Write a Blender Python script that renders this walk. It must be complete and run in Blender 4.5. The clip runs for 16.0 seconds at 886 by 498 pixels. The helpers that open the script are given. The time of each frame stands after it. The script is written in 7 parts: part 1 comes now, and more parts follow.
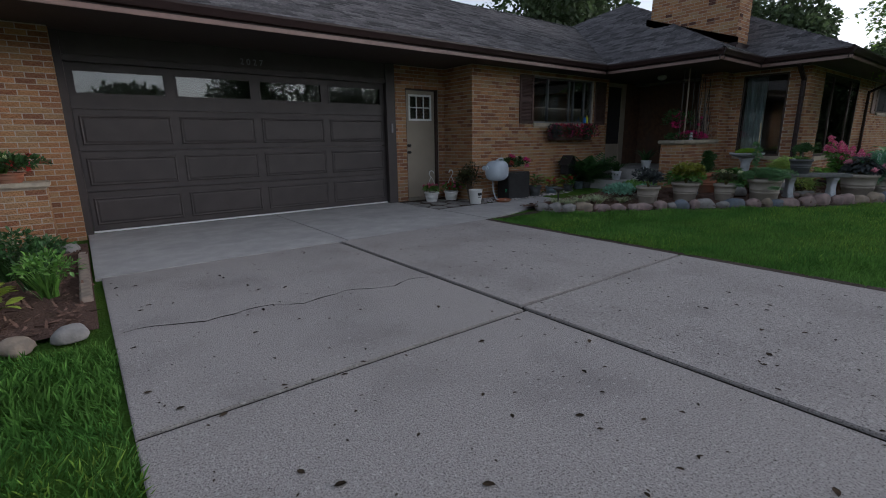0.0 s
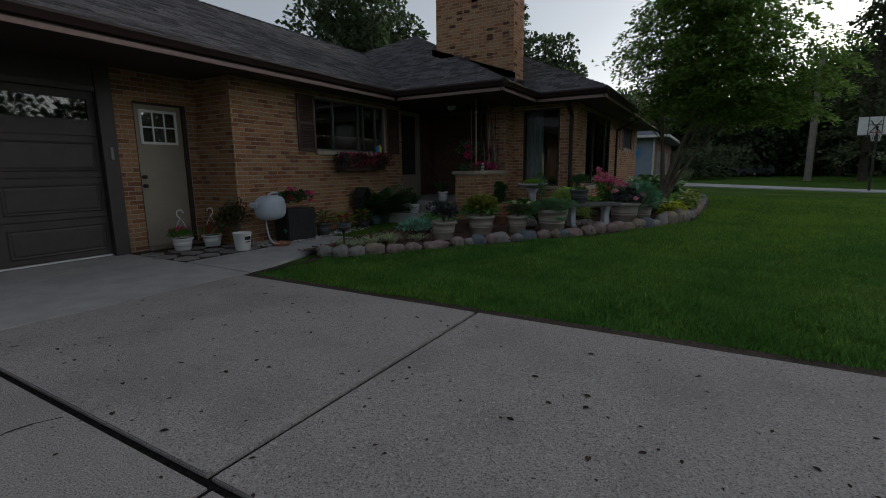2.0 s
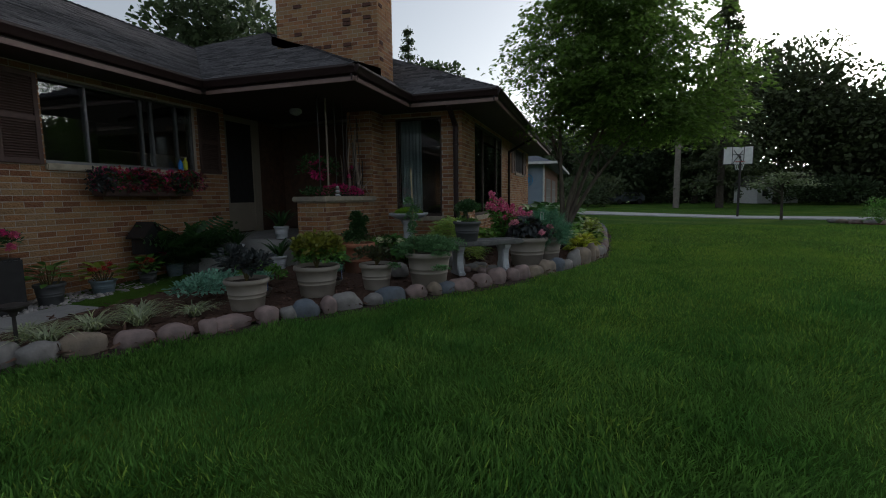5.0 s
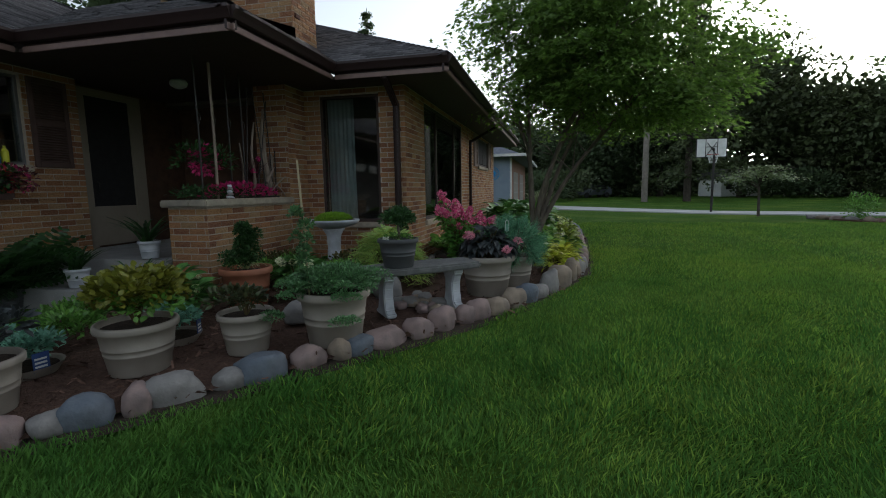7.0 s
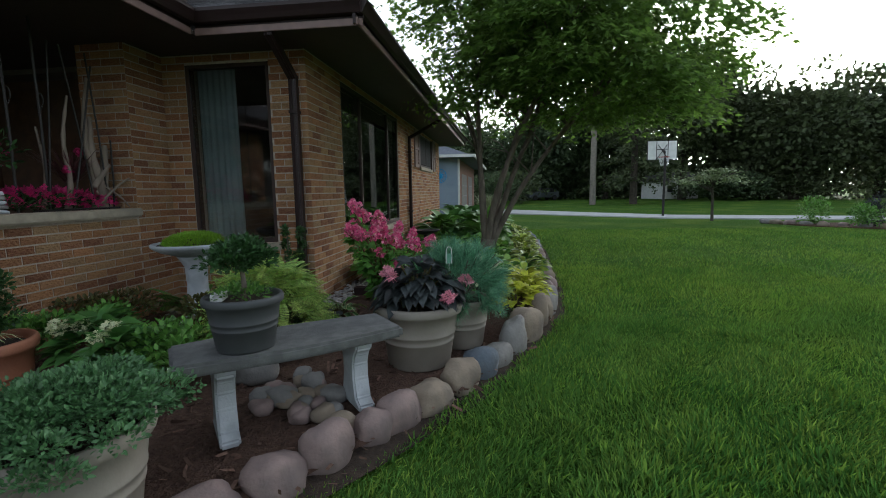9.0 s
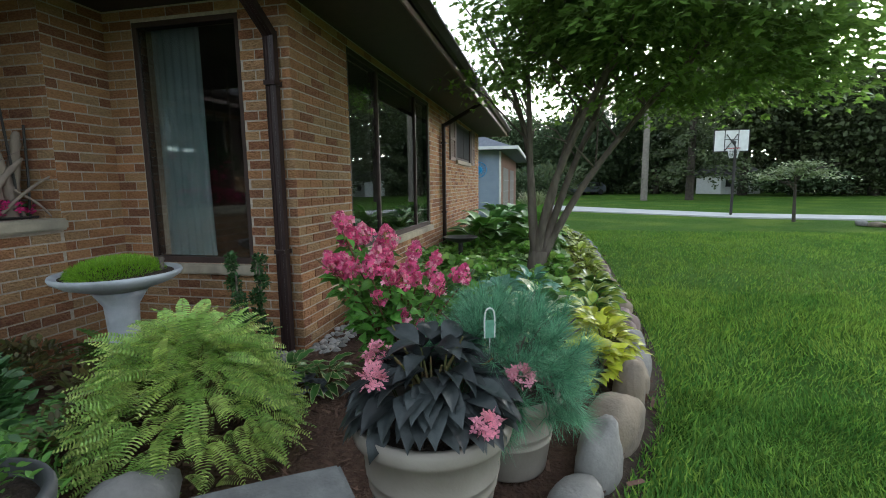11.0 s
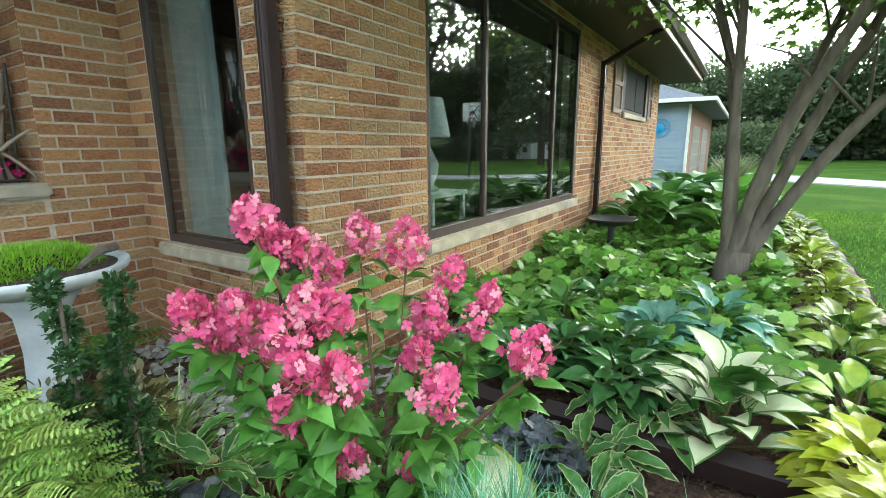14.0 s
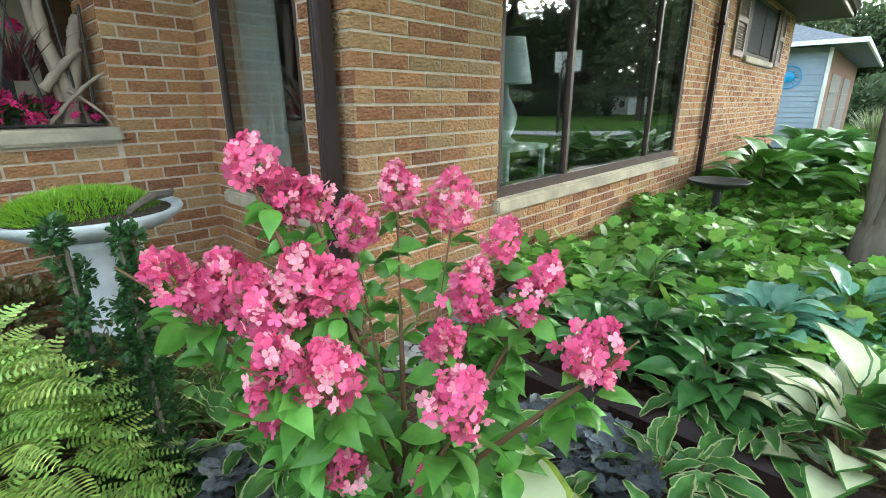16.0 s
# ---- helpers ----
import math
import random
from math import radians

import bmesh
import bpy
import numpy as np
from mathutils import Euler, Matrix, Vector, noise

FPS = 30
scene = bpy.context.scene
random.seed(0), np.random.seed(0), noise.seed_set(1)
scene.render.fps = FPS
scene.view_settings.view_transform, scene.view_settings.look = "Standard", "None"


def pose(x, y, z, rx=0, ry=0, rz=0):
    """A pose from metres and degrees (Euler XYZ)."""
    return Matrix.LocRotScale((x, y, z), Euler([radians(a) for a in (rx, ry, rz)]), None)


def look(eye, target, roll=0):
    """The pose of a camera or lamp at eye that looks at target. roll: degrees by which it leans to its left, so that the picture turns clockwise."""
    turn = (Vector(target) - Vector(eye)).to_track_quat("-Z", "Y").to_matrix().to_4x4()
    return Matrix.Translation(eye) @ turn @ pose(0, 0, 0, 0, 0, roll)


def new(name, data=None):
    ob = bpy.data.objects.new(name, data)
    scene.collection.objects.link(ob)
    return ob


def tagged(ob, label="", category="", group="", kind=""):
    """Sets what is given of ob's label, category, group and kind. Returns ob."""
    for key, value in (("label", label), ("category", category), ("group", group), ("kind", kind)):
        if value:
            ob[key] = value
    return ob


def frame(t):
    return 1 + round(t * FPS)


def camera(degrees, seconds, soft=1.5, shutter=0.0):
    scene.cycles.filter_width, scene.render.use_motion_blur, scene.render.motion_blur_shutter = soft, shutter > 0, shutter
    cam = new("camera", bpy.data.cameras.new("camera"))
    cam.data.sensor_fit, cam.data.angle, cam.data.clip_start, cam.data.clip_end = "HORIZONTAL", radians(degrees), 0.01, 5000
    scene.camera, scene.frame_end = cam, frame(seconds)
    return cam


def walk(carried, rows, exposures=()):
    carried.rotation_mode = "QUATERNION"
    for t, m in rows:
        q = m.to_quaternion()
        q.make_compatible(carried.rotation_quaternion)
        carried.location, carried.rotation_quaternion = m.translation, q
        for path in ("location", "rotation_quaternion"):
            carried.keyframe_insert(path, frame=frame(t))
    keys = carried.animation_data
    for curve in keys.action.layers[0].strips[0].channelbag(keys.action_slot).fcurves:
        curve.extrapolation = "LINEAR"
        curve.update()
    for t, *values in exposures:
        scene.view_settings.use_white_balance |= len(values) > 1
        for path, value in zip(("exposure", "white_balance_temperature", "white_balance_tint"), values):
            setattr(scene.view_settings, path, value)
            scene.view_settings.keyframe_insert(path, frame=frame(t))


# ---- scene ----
cam = camera(87.4, 16.0, soft=1.0)
PATH = [
    (0, (-0.268, -0.156, 1.256), (0.922, 1.385, 0.8), -0.8),
    (0.5, (0.064, -0.041, 1.257), (1.434, 1.356, 0.844), -0.6),
    (1, (0.439, 0.149, 1.249), (1.958, 1.394, 0.87), -0.6),
    (1.5, (0.863, 0.298, 1.246), (2.489, 1.407, 0.891), -0.6),
    (2, (1.278, 0.449, 1.236), (2.983, 1.437, 0.896), -0.6),
    (2.5, (1.76, 0.589, 1.23), (3.51, 1.501, 0.903), -0.6),
    (3, (2.237, 0.673, 1.217), (4.027, 1.509, 0.91), -0.6),
    (3.5, (2.754, 0.779, 1.2), (4.573, 1.56, 0.918), -0.7),
    (4, (3.239, 0.849, 1.183), (5.089, 1.564, 0.923), -0.7),
    (4.5, (3.718, 0.967, 1.142), (5.594, 1.62, 0.906), -0.9),
    (4.7, (3.901, 1.031, 1.144), (5.786, 1.659, 0.917), -0.9),
    (6.8, (5.902, 1.184, 1.252), (7.826, 1.662, 0.993), -0.3),
    (7, (6.106, 1.231, 1.255), (8.033, 1.699, 1.002), -0.9),
    (7.5, (6.572, 1.262, 1.256), (8.512, 1.676, 1.004), -0.8),
    (8, (6.99, 1.303, 1.278), (8.952, 1.601, 1.029), -0.5),
    (8.5, (7.479, 1.312, 1.285), (9.448, 1.564, 1.045), -0.9),
    (9, (7.941, 1.358, 1.306), (9.909, 1.616, 1.059), -0.9),
    (9.2, (8.103, 1.423, 1.305), (10.07, 1.685, 1.055), -0.8),
    (11.5, (9.743, 1.54, 1.4), (11.658, 2.041, 1.115), -0.8),
    (12, (10.061, 1.506, 1.384), (11.947, 2.099, 1.083), -0.8),
    (12.5, (10.363, 1.517, 1.379), (12.205, 2.224, 1.056), -0.8),
    (13, (10.628, 1.542, 1.368), (12.412, 2.379, 1.029), -0.7),
    (13.5, (10.849, 1.548, 1.374), (12.565, 2.505, 1.003), -0.6),
    (14, (11.065, 1.602, 1.363), (12.707, 2.661, 0.939), -0.4),
    (14.5, (11.195, 1.654, 1.351), (12.76, 2.796, 0.856), -0.2),
    (15, (11.283, 1.664, 1.321), (12.774, 2.885, 0.783), -0.3),
    (15.5, (11.327, 1.679, 1.312), (12.762, 2.95, 0.742), -0.3),
    (16, (11.344, 1.683, 1.308), (12.733, 2.992, 0.709), -0.3),
]
EXPOSURES = [(0, 1.03, 5750, 14), (0.5, 0.68, 5800, 13), (1.5, 0.30, 5950, 11), (3.5, 0.25, 6150, 10), (4.5, 0.42, 6050, 10), (7, 1.22, 5950, 8), (9, 1.66, 5900, 7), (11.5, 2.66, 6000, 4), (12.5, 3.2, 6150, 0), (13.2, 3.58, 6100, -2), (14, 3.62, 6050, -3), (16, 3.68, 5950, -2)]
walk(cam, [(t, look(eye, target, roll)) for t, eye, target, roll in PATH], EXPOSURES)
# ---- light ----
world = bpy.data.worlds.new("dusk_sky")
scene.world = world
world.use_nodes = True
wt = world.node_tree
sky = wt.nodes.new("ShaderNodeTexSky")
sky.sky_type, sky.sun_disc = "NISHITA", False
sky.sun_elevation, sky.sun_rotation = radians(9), radians(119)
sky.air_density, sky.dust_density = 1.0, 2.5
soft = wt.nodes.new("ShaderNodeHueSaturation")
soft.inputs["Saturation"].default_value = 0.30
wt.links.new(sky.outputs[0], soft.inputs["Color"])
back = wt.nodes["Background"]
back.inputs["Strength"].default_value = 0.15
wt.links.new(soft.outputs[0], back.inputs["Color"])
sun = new("sun", bpy.data.lights.new("sun", "SUN"))
sun.data.energy, sun.data.angle, sun.data.color = 0.5, radians(12), (1.0, 0.93, 0.84)
sun.matrix_world = look((40, -22, 8), (0, 0, 0))


# ---- materials ----
def mat(name, a, b, scale=8.0, rough=0.8, bump=0.3, fine=80.0, metal=0.0, dirt=None, dirt_scale=1.2, vary=0.0, per=None, spec=0.3, stretch=(1, 1, 1), depth=0.004, through_light=0.0, specks=None):
    """Two colours mixed by noise at one scale, stains at a larger one, relief at a fine one."""
    m = bpy.data.materials.new(name)
    m.use_nodes = True
    n, l = m.node_tree.nodes, m.node_tree.links
    p = n["Principled BSDF"]
    p.inputs["Roughness"].default_value, p.inputs["Metallic"].default_value = rough, metal
    p.inputs["Specular IOR Level"].default_value = spec
    co = n.new("ShaderNodeTexCoord")
    mp = n.new("ShaderNodeMapping")
    mp.inputs["Scale"].default_value = stretch
    l.new(co.outputs["Object"], mp.inputs["Vector"])

    def noisy(s, detail=4):
        t = n.new("ShaderNodeTexNoise")
        t.inputs["Scale"].default_value, t.inputs["Detail"].default_value = s, detail
        l.new(mp.outputs[0], t.inputs["Vector"])
        return t.outputs["Fac"]

    def spread(fac, lo, hi):
        r = n.new("ShaderNodeMapRange")
        r.inputs["From Min"].default_value, r.inputs["From Max"].default_value = lo, hi
        l.new(fac, r.inputs["Value"])
        return r.outputs[0]

    def mixed(fac, c1, c2, mode="MIX"):
        x = n.new("ShaderNodeMix")
        x.data_type, x.blend_type = "RGBA", mode
        if isinstance(fac, float):
            x.inputs["Factor"].default_value = fac
        else:
            l.new(fac, x.inputs["Factor"])
        for sock, c in ((x.inputs["A"], c1), (x.inputs["B"], c2)):
            if isinstance(c, tuple):
                sock.default_value = (*c, 1)
            else:
                l.new(c, sock)
        return x.outputs["Result"]

    col = mixed(spread(noisy(scale), 0.35, 0.65), a, b)
    if dirt:
        col = mixed(spread(noisy(dirt_scale, 6), 0.48, 0.72), col, dirt)
    if specks:
        sp_scale, lo_, hi_, c_ = specks
        col = mixed(spread(noisy(sp_scale, 2), lo_, hi_), col, c_)
        col = mixed(spread(noisy(sp_scale * 0.37, 2), lo_ + 0.05, hi_ + 0.05), col, tuple(min(1, v * 2.1 + 0.12) for v in c_))
    if per:
        src = n.new("ShaderNodeObjectInfo").outputs["Random"] if per == "object" else n.new("ShaderNodeNewGeometry").outputs["Random Per Island"]
        hs = n.new("ShaderNodeHueSaturation")
        l.new(spread(src, 0, 1), hs.inputs["Fac"])
        hs.inputs["Fac"].default_value = 1
        r = n.new("ShaderNodeMapRange")
        r.inputs["To Min"].default_value, r.inputs["To Max"].default_value = 1 - vary, 1 + vary
        l.new(src, r.inputs["Value"])
        l.new(r.outputs[0], hs.inputs["Value"])
        m.node_tree.links.remove(hs.inputs["Fac"].links[0])
        l.new(col, hs.inputs["Color"])
        col = hs.outputs[0]
    l.new(col, p.inputs["Base Color"])
    if bump:
        bp = n.new("ShaderNodeBump")
        bp.inputs["Strength"].default_value, bp.inputs["Distance"].default_value = bump, depth
        l.new(noisy(fine, 3), bp.inputs["Height"])
        l.new(bp.outputs[0], p.inputs["Normal"])
    if through_light:
        tr = n.new("ShaderNodeBsdfTranslucent")
        l.new(col, tr.inputs["Color"])
        mx = n.new("ShaderNodeMixShader")
        mx.inputs[0].default_value = through_light
        l.new(p.outputs[0], mx.inputs[1])
        l.new(tr.outputs[0], mx.inputs[2])
        l.new(mx.outputs[0], n["Material Output"].inputs["Surface"])
    return m


def brick_mat(name, per):
    m = mat(name, (0.45, 0.265, 0.13), (0.18, 0.085, 0.045), 70, 0.9, 1.0, 62, per=None, depth=0.03, stretch=(0.75, 0.75, 1.5))
    n, l = m.node_tree.nodes, m.node_tree.links
    src = n.new("ShaderNodeObjectInfo").outputs["Random"] if per == "object" else n.new("ShaderNodeNewGeometry").outputs["Random Per Island"]
    ramp = n.new("ShaderNodeValToRGB")
    e = ramp.color_ramp.elements
    ramp.color_ramp.interpolation = "LINEAR"
    e[0].position, e[0].color = 0.0, (0.16, 0.062, 0.042, 1)
    e[1].position, e[1].color = 1.0, (0.46, 0.30, 0.165, 1)
    for pos, c in ((0.16, (0.25, 0.095, 0.050)), (0.30, (0.36, 0.165, 0.075)), (0.46, (0.45, 0.245, 0.110)), (0.56, (0.33, 0.215, 0.115)), (0.68, (0.47, 0.29, 0.145)), (0.76, (0.29, 0.125, 0.068)), (0.86, (0.50, 0.235, 0.105)), (0.94, (0.37, 0.26, 0.150))):
        x = e.new(pos)
        x.color = (*c, 1)
    l.new(src, ramp.inputs[0])
    p = n["Principled BSDF"]
    old = p.inputs["Base Color"].links[0].from_socket
    x = n.new("ShaderNodeMix")
    x.data_type, x.blend_type = "RGBA", "MIX"
    x.inputs["Factor"].default_value = 0.36
    l.new(ramp.outputs[0], x.inputs["A"])
    l.new(old, x.inputs["B"])
    l.new(x.outputs["Result"], p.inputs["Base Color"])
    return m


def plain(name, c, rough=0.5, metal=0.0, spec=0.5):
    return mat(name, c, tuple(v * 0.85 for v in c), 14, rough, 0.08, 60, metal, spec=spec)


def glass_mat(name, tint=(0.02, 0.025, 0.028)):
    """Window glass: a see-through pane with a mirror's gloss."""
    m = bpy.data.materials.new(name)
    m.use_nodes = True
    n, l = m.node_tree.nodes, m.node_tree.links
    n.remove(n["Principled BSDF"])
    g = n.new("ShaderNodeBsdfGlossy")
    g.inputs["Roughness"].default_value = 0.015
    t = n.new("ShaderNodeBsdfTransparent")
    t.inputs["Color"].default_value = (0.78, 0.82, 0.82, 1)
    lw = n.new("ShaderNodeLayerWeight")
    lw.inputs["Blend"].default_value = 0.5
    pw = n.new("ShaderNodeMath")
    pw.operation = "POWER"
    pw.inputs[1].default_value = 3.2
    l.new(lw.outputs["Facing"], pw.inputs[0])
    f = n.new("ShaderNodeMath")
    f.operation = "MULTIPLY_ADD"
    f.inputs[1].default_value, f.inputs[2].default_value = 0.75, 0.10
    l.new(pw.outputs[0], f.inputs[0])
    mx = n.new("ShaderNodeMixShader")
    l.new(f.outputs[0], mx.inputs[0])
    l.new(t.outputs[0], mx.inputs[1])
    l.new(g.outputs[0], mx.inputs[2])
    l.new(mx.outputs[0], n["Material Output"].inputs["Surface"])
    return m


BRICK, BRICK_REST = brick_mat("brick_each", "object"), brick_mat("brick_rest", "island")
MORTAR = mat("mortar", (0.50, 0.42, 0.345), (0.40, 0.335, 0.275), 40, 0.95, 0.5, 150)
STONE_SILL = mat("limestone", (0.42, 0.36, 0.27), (0.31, 0.27, 0.21), 12, 0.9, 0.6, 60, dirt=(0.2, 0.18, 0.15))
CONCRETE = mat("drive_concrete", (0.36, 0.33, 0.312), (0.255, 0.235, 0.222), 85, 0.92, 1.0, 110, dirt=(0.235, 0.215, 0.205), dirt_scale=1.3, depth=0.010, specks=(110, 0.56, 0.66, (0.13, 0.118, 0.108)))
APRON = mat("newer_concrete", (0.36, 0.35, 0.335), (0.31, 0.30, 0.29), 5, 0.9, 0.35, 240, dirt=(0.27, 0.262, 0.255), dirt_scale=1.8, specks=(190, 0.62, 0.72, (0.2, 0.19, 0.185)))
JOINT = mat("black_joint_filler", (0.010, 0.009, 0.008), (0.022, 0.02, 0.018), 40, 1.0, 0.6, 120, spec=0.05)
SOIL = mat("dark_soil", (0.035, 0.025, 0.02), (0.06, 0.042, 0.03), 30, 1.0, 0.8, 90, depth=0.02)
MULCH = mat("wood_mulch", (0.075, 0.042, 0.030), (0.12, 0.07, 0.05), 30, 1.0, 0.9, 70, depth=0.03)
CRUMB = mat("dead_leaf_crumb", (0.022, 0.017, 0.013), (0.05, 0.036, 0.024), 30, 1.0, 0, per="island", vary=0.5, spec=0.05)
CHIP = mat("mulch_chip", (0.10, 0.055, 0.04), (0.15, 0.09, 0.065), 30, 0.95, 0.4, 90, per="island", vary=0.5)
TURF = mat("turf_base", (0.055, 0.118, 0.018), (0.072, 0.148, 0.023), 5, 1.0, 1.0, 60, dirt=(0.13, 0.20, 0.03), dirt_scale=0.4, depth=0.05, spec=0.05)
BLADE = mat("grass_blade", (0.072, 0.18, 0.032), (0.105, 0.225, 0.042), 2, 0.75, 0, dirt=(0.125, 0.235, 0.045), dirt_scale=0.5, per="island", vary=0.38, spec=0.15, through_light=0.3)
# paler blades, with sky light on the open lawn put into their colour
BLADE_SKYLIT = mat("skylit_yellow_green_blade", (0.17, 0.30, 0.042), (0.22, 0.33, 0.055), 2, 0.75, 0, dirt=(0.12, 0.24, 0.042), dirt_scale=0.7, per="island", vary=0.4, spec=0.15, through_light=0.3)
SHINGLE = mat("asphalt_shingle", (0.12, 0.114, 0.118), (0.075, 0.072, 0.078), 20, 0.95, 0.8, 200, per="island", vary=0.45, spec=0.2)
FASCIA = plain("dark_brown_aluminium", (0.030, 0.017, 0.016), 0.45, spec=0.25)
# paler copy of the fascia, with the light on its lower edge painted in
FASCIA_LIT = plain("lit_mauve_brown_fascia", (0.20, 0.125, 0.105), 0.55)
SOFFIT = plain("brown_soffit", (0.050, 0.036, 0.030), 0.7)
DOOR_BROWN = mat("garage_door_brown", (0.055, 0.046, 0.044), (0.045, 0.038, 0.036), 4, 0.55, 0.15, 90, spec=0.4)
TAUPE = mat("taupe_door_paint", (0.30, 0.255, 0.20), (0.27, 0.23, 0.18), 3, 0.5, 0.08, 40)
WHITE = mat("white_paint", (0.72, 0.72, 0.70), (0.64, 0.64, 0.62), 6, 0.5, 0.1, 50)
FRAME_BR = mat("brown_window_frame", (0.062, 0.042, 0.036), (0.048, 0.033, 0.029), 9, 0.55, 0.1, 60, spec=0.2)
SHUTTER = mat("brown_shutter", (0.095, 0.058, 0.050), (0.075, 0.046, 0.040), 9, 0.6, 0.15, 60)
TAN_SHUTTER = mat("faded_shutter", (0.24, 0.175, 0.15), (0.20, 0.145, 0.125), 9, 0.7, 0.15, 60)
GLASS = glass_mat("window_glass")
# the gloom of unlit rooms is put into this colour
INSIDE = mat("unlit_room_dark", (0.16, 0.14, 0.12), (0.12, 0.105, 0.09), 3, 0.9, 0.1, 30)
CURTAIN = mat("sheer_curtain", (0.62, 0.68, 0.68), (0.52, 0.58, 0.58), 5, 0.85, 0.2, 90)
TAUPE_POT = mat("taupe_resin_pot", (0.30, 0.265, 0.225), (0.25, 0.22, 0.185), 6, 0.6, 0.2, 90, dirt=(0.21, 0.18, 0.15))
GREY_POT = mat("grey_plastic_pot", (0.075, 0.078, 0.08), (0.06, 0.062, 0.065), 6, 0.55, 0.1, 60)
TERRACOTTA = mat("terracotta", (0.34, 0.13, 0.07), (0.26, 0.10, 0.055), 8, 0.85, 0.3, 90, dirt=(0.3, 0.2, 0.15))
BLUE_POT = mat("blue_grey_glaze", (0.17, 0.22, 0.25), (0.13, 0.17, 0.2), 6, 0.45, 0.1, 60)
BLACK = mat("black_plastic", (0.018, 0.018, 0.019), (0.026, 0.026, 0.027), 9, 0.5, 0.1, 60)
CAST = mat("weathered_cast_stone", (0.165, 0.165, 0.158), (0.115, 0.115, 0.11), 18, 0.9, 0.7, 110, dirt=(0.10, 0.10, 0.098), dirt_scale=6)
CAST_WHITE = mat("pale_cast_stone", (0.50, 0.52, 0.54), (0.40, 0.42, 0.45), 8, 0.85, 0.4, 90, dirt=(0.3, 0.31, 0.32), dirt_scale=5)
BARK = mat("smooth_grey_bark", (0.17, 0.14, 0.115), (0.11, 0.09, 0.075), 14, 0.95, 0.7, 60, stretch=(1, 1, 0.3), depth=0.012)
FARBARK = mat("far_bark", (0.075, 0.062, 0.05), (0.045, 0.038, 0.03), 4, 1.0, 0.5, 20)


def leafm(name, a, b, vary=0.38, rough=0.5, tl=0.3, scale=28):
    return mat(name, a, b, scale, rough * 0.85, 0.35 if scale > 3 else 0, 55, per="island", vary=vary, spec=0.45, through_light=tl)


MAPLE_LEAF = leafm("tree_leaf", (0.115, 0.205, 0.040), (0.165, 0.265, 0.050), tl=0.6)
# far leaves greyed and lightened: distance haze is painted into both colours
FAR_LEAF = leafm("hazed_far_leaf", (0.056, 0.085, 0.038), (0.080, 0.115, 0.050), 0.4, 0.8, 0.35, 0.3)
FAR_LEAF_B = leafm("hazed_far_leaf_warm", (0.064, 0.085, 0.036), (0.090, 0.112, 0.046), 0.4, 0.8, 0.3, 0.3)
GREEN = leafm("mid_green_leaf", (0.10, 0.235, 0.042), (0.15, 0.30, 0.055))
DARKGREEN = leafm("dark_green_leaf", (0.030, 0.080, 0.022), (0.048, 0.115, 0.03))
YELLOWGREEN = leafm("yellow_green_leaf", (0.25, 0.33, 0.04), (0.34, 0.42, 0.055))
GOLD = leafm("gold_leaf", (0.40, 0.46, 0.04), (0.54, 0.55, 0.05))
FERN = leafm("fern_green", (0.27, 0.43, 0.095), (0.36, 0.52, 0.135))
BLUEGREEN = leafm("blue_green_leaf", (0.15, 0.33, 0.23), (0.22, 0.42, 0.31))
NEEDLE = leafm("blue_green_needle", (0.085, 0.24, 0.13), (0.19, 0.40, 0.24), 0.65)
PURPLE = leafm("dark_purple_leaf", (0.030, 0.037, 0.038), (0.052, 0.060, 0.060), 0.45, 0.42)
HEUCH = leafm("slate_leaf", (0.10, 0.115, 0.14), (0.19, 0.205, 0.22), 0.4, scale=70)
CREAM = leafm("cream_leaf", (0.78, 0.78, 0.52), (0.70, 0.73, 0.44), 0.12)
PINK = leafm("pink_petal", (0.75, 0.14, 0.30), (0.66, 0.085, 0.24), 0.3, 0.6, 0.3, 9)
PALEPINK = leafm("pale_pink_petal", (0.80, 0.38, 0.46), (0.76, 0.27, 0.37), 0.2, 0.6, 0.3, 9)
MAGENTA = leafm("magenta_petal", (0.55, 0.025, 0.16), (0.65, 0.04, 0.22), 0.3)
RED = leafm("red_petal", (0.40, 0.03, 0.03), (0.5, 0.05, 0.04), 0.3)
MOSS = leafm("bright_moss", (0.17, 0.34, 0.02), (0.25, 0.44, 0.03), 0.3)
STEM = mat("green_stem", (0.09, 0.10, 0.03), (0.12, 0.075, 0.035), 20, 0.8, 0)
WOODY = mat("driftwood", (0.30, 0.24, 0.19), (0.20, 0.16, 0.13), 12, 0.95, 0.6, 60, stretch=(1, 1, 0.2))
ROCKS = [mat("boulder_" + k, a, b, 7, 0.9, 0.6, 55, dirt=d, dirt_scale=5, depth=0.008) for k, a, b, d in (
    ("grey", (0.20, 0.19, 0.18), (0.27, 0.255, 0.24), (0.13, 0.122, 0.115)), ("tan", (0.27, 0.215, 0.16), (0.21, 0.17, 0.13), (0.15, 0.125, 0.105)),
    ("pink", (0.28, 0.205, 0.185), (0.21, 0.155, 0.145), (0.15, 0.12, 0.112)), ("blue", (0.10, 0.12, 0.145), (0.15, 0.165, 0.19), (0.08, 0.09, 0.1)))]
SIDING = mat("blue_grey_siding", (0.27, 0.33, 0.40), (0.24, 0.30, 0.37), 3, 0.7, 0.1, 40)
STREET = mat("pale_sidewalk", (0.46, 0.47, 0.47), (0.40, 0.41, 0.41), 2, 0.9, 0.2, 60)
METAL = plain("grey_metal", (0.22, 0.22, 0.23), 0.4, 0.8)
IRON = plain("wrought_iron", (0.035, 0.030, 0.028), 0.6, 0.3)


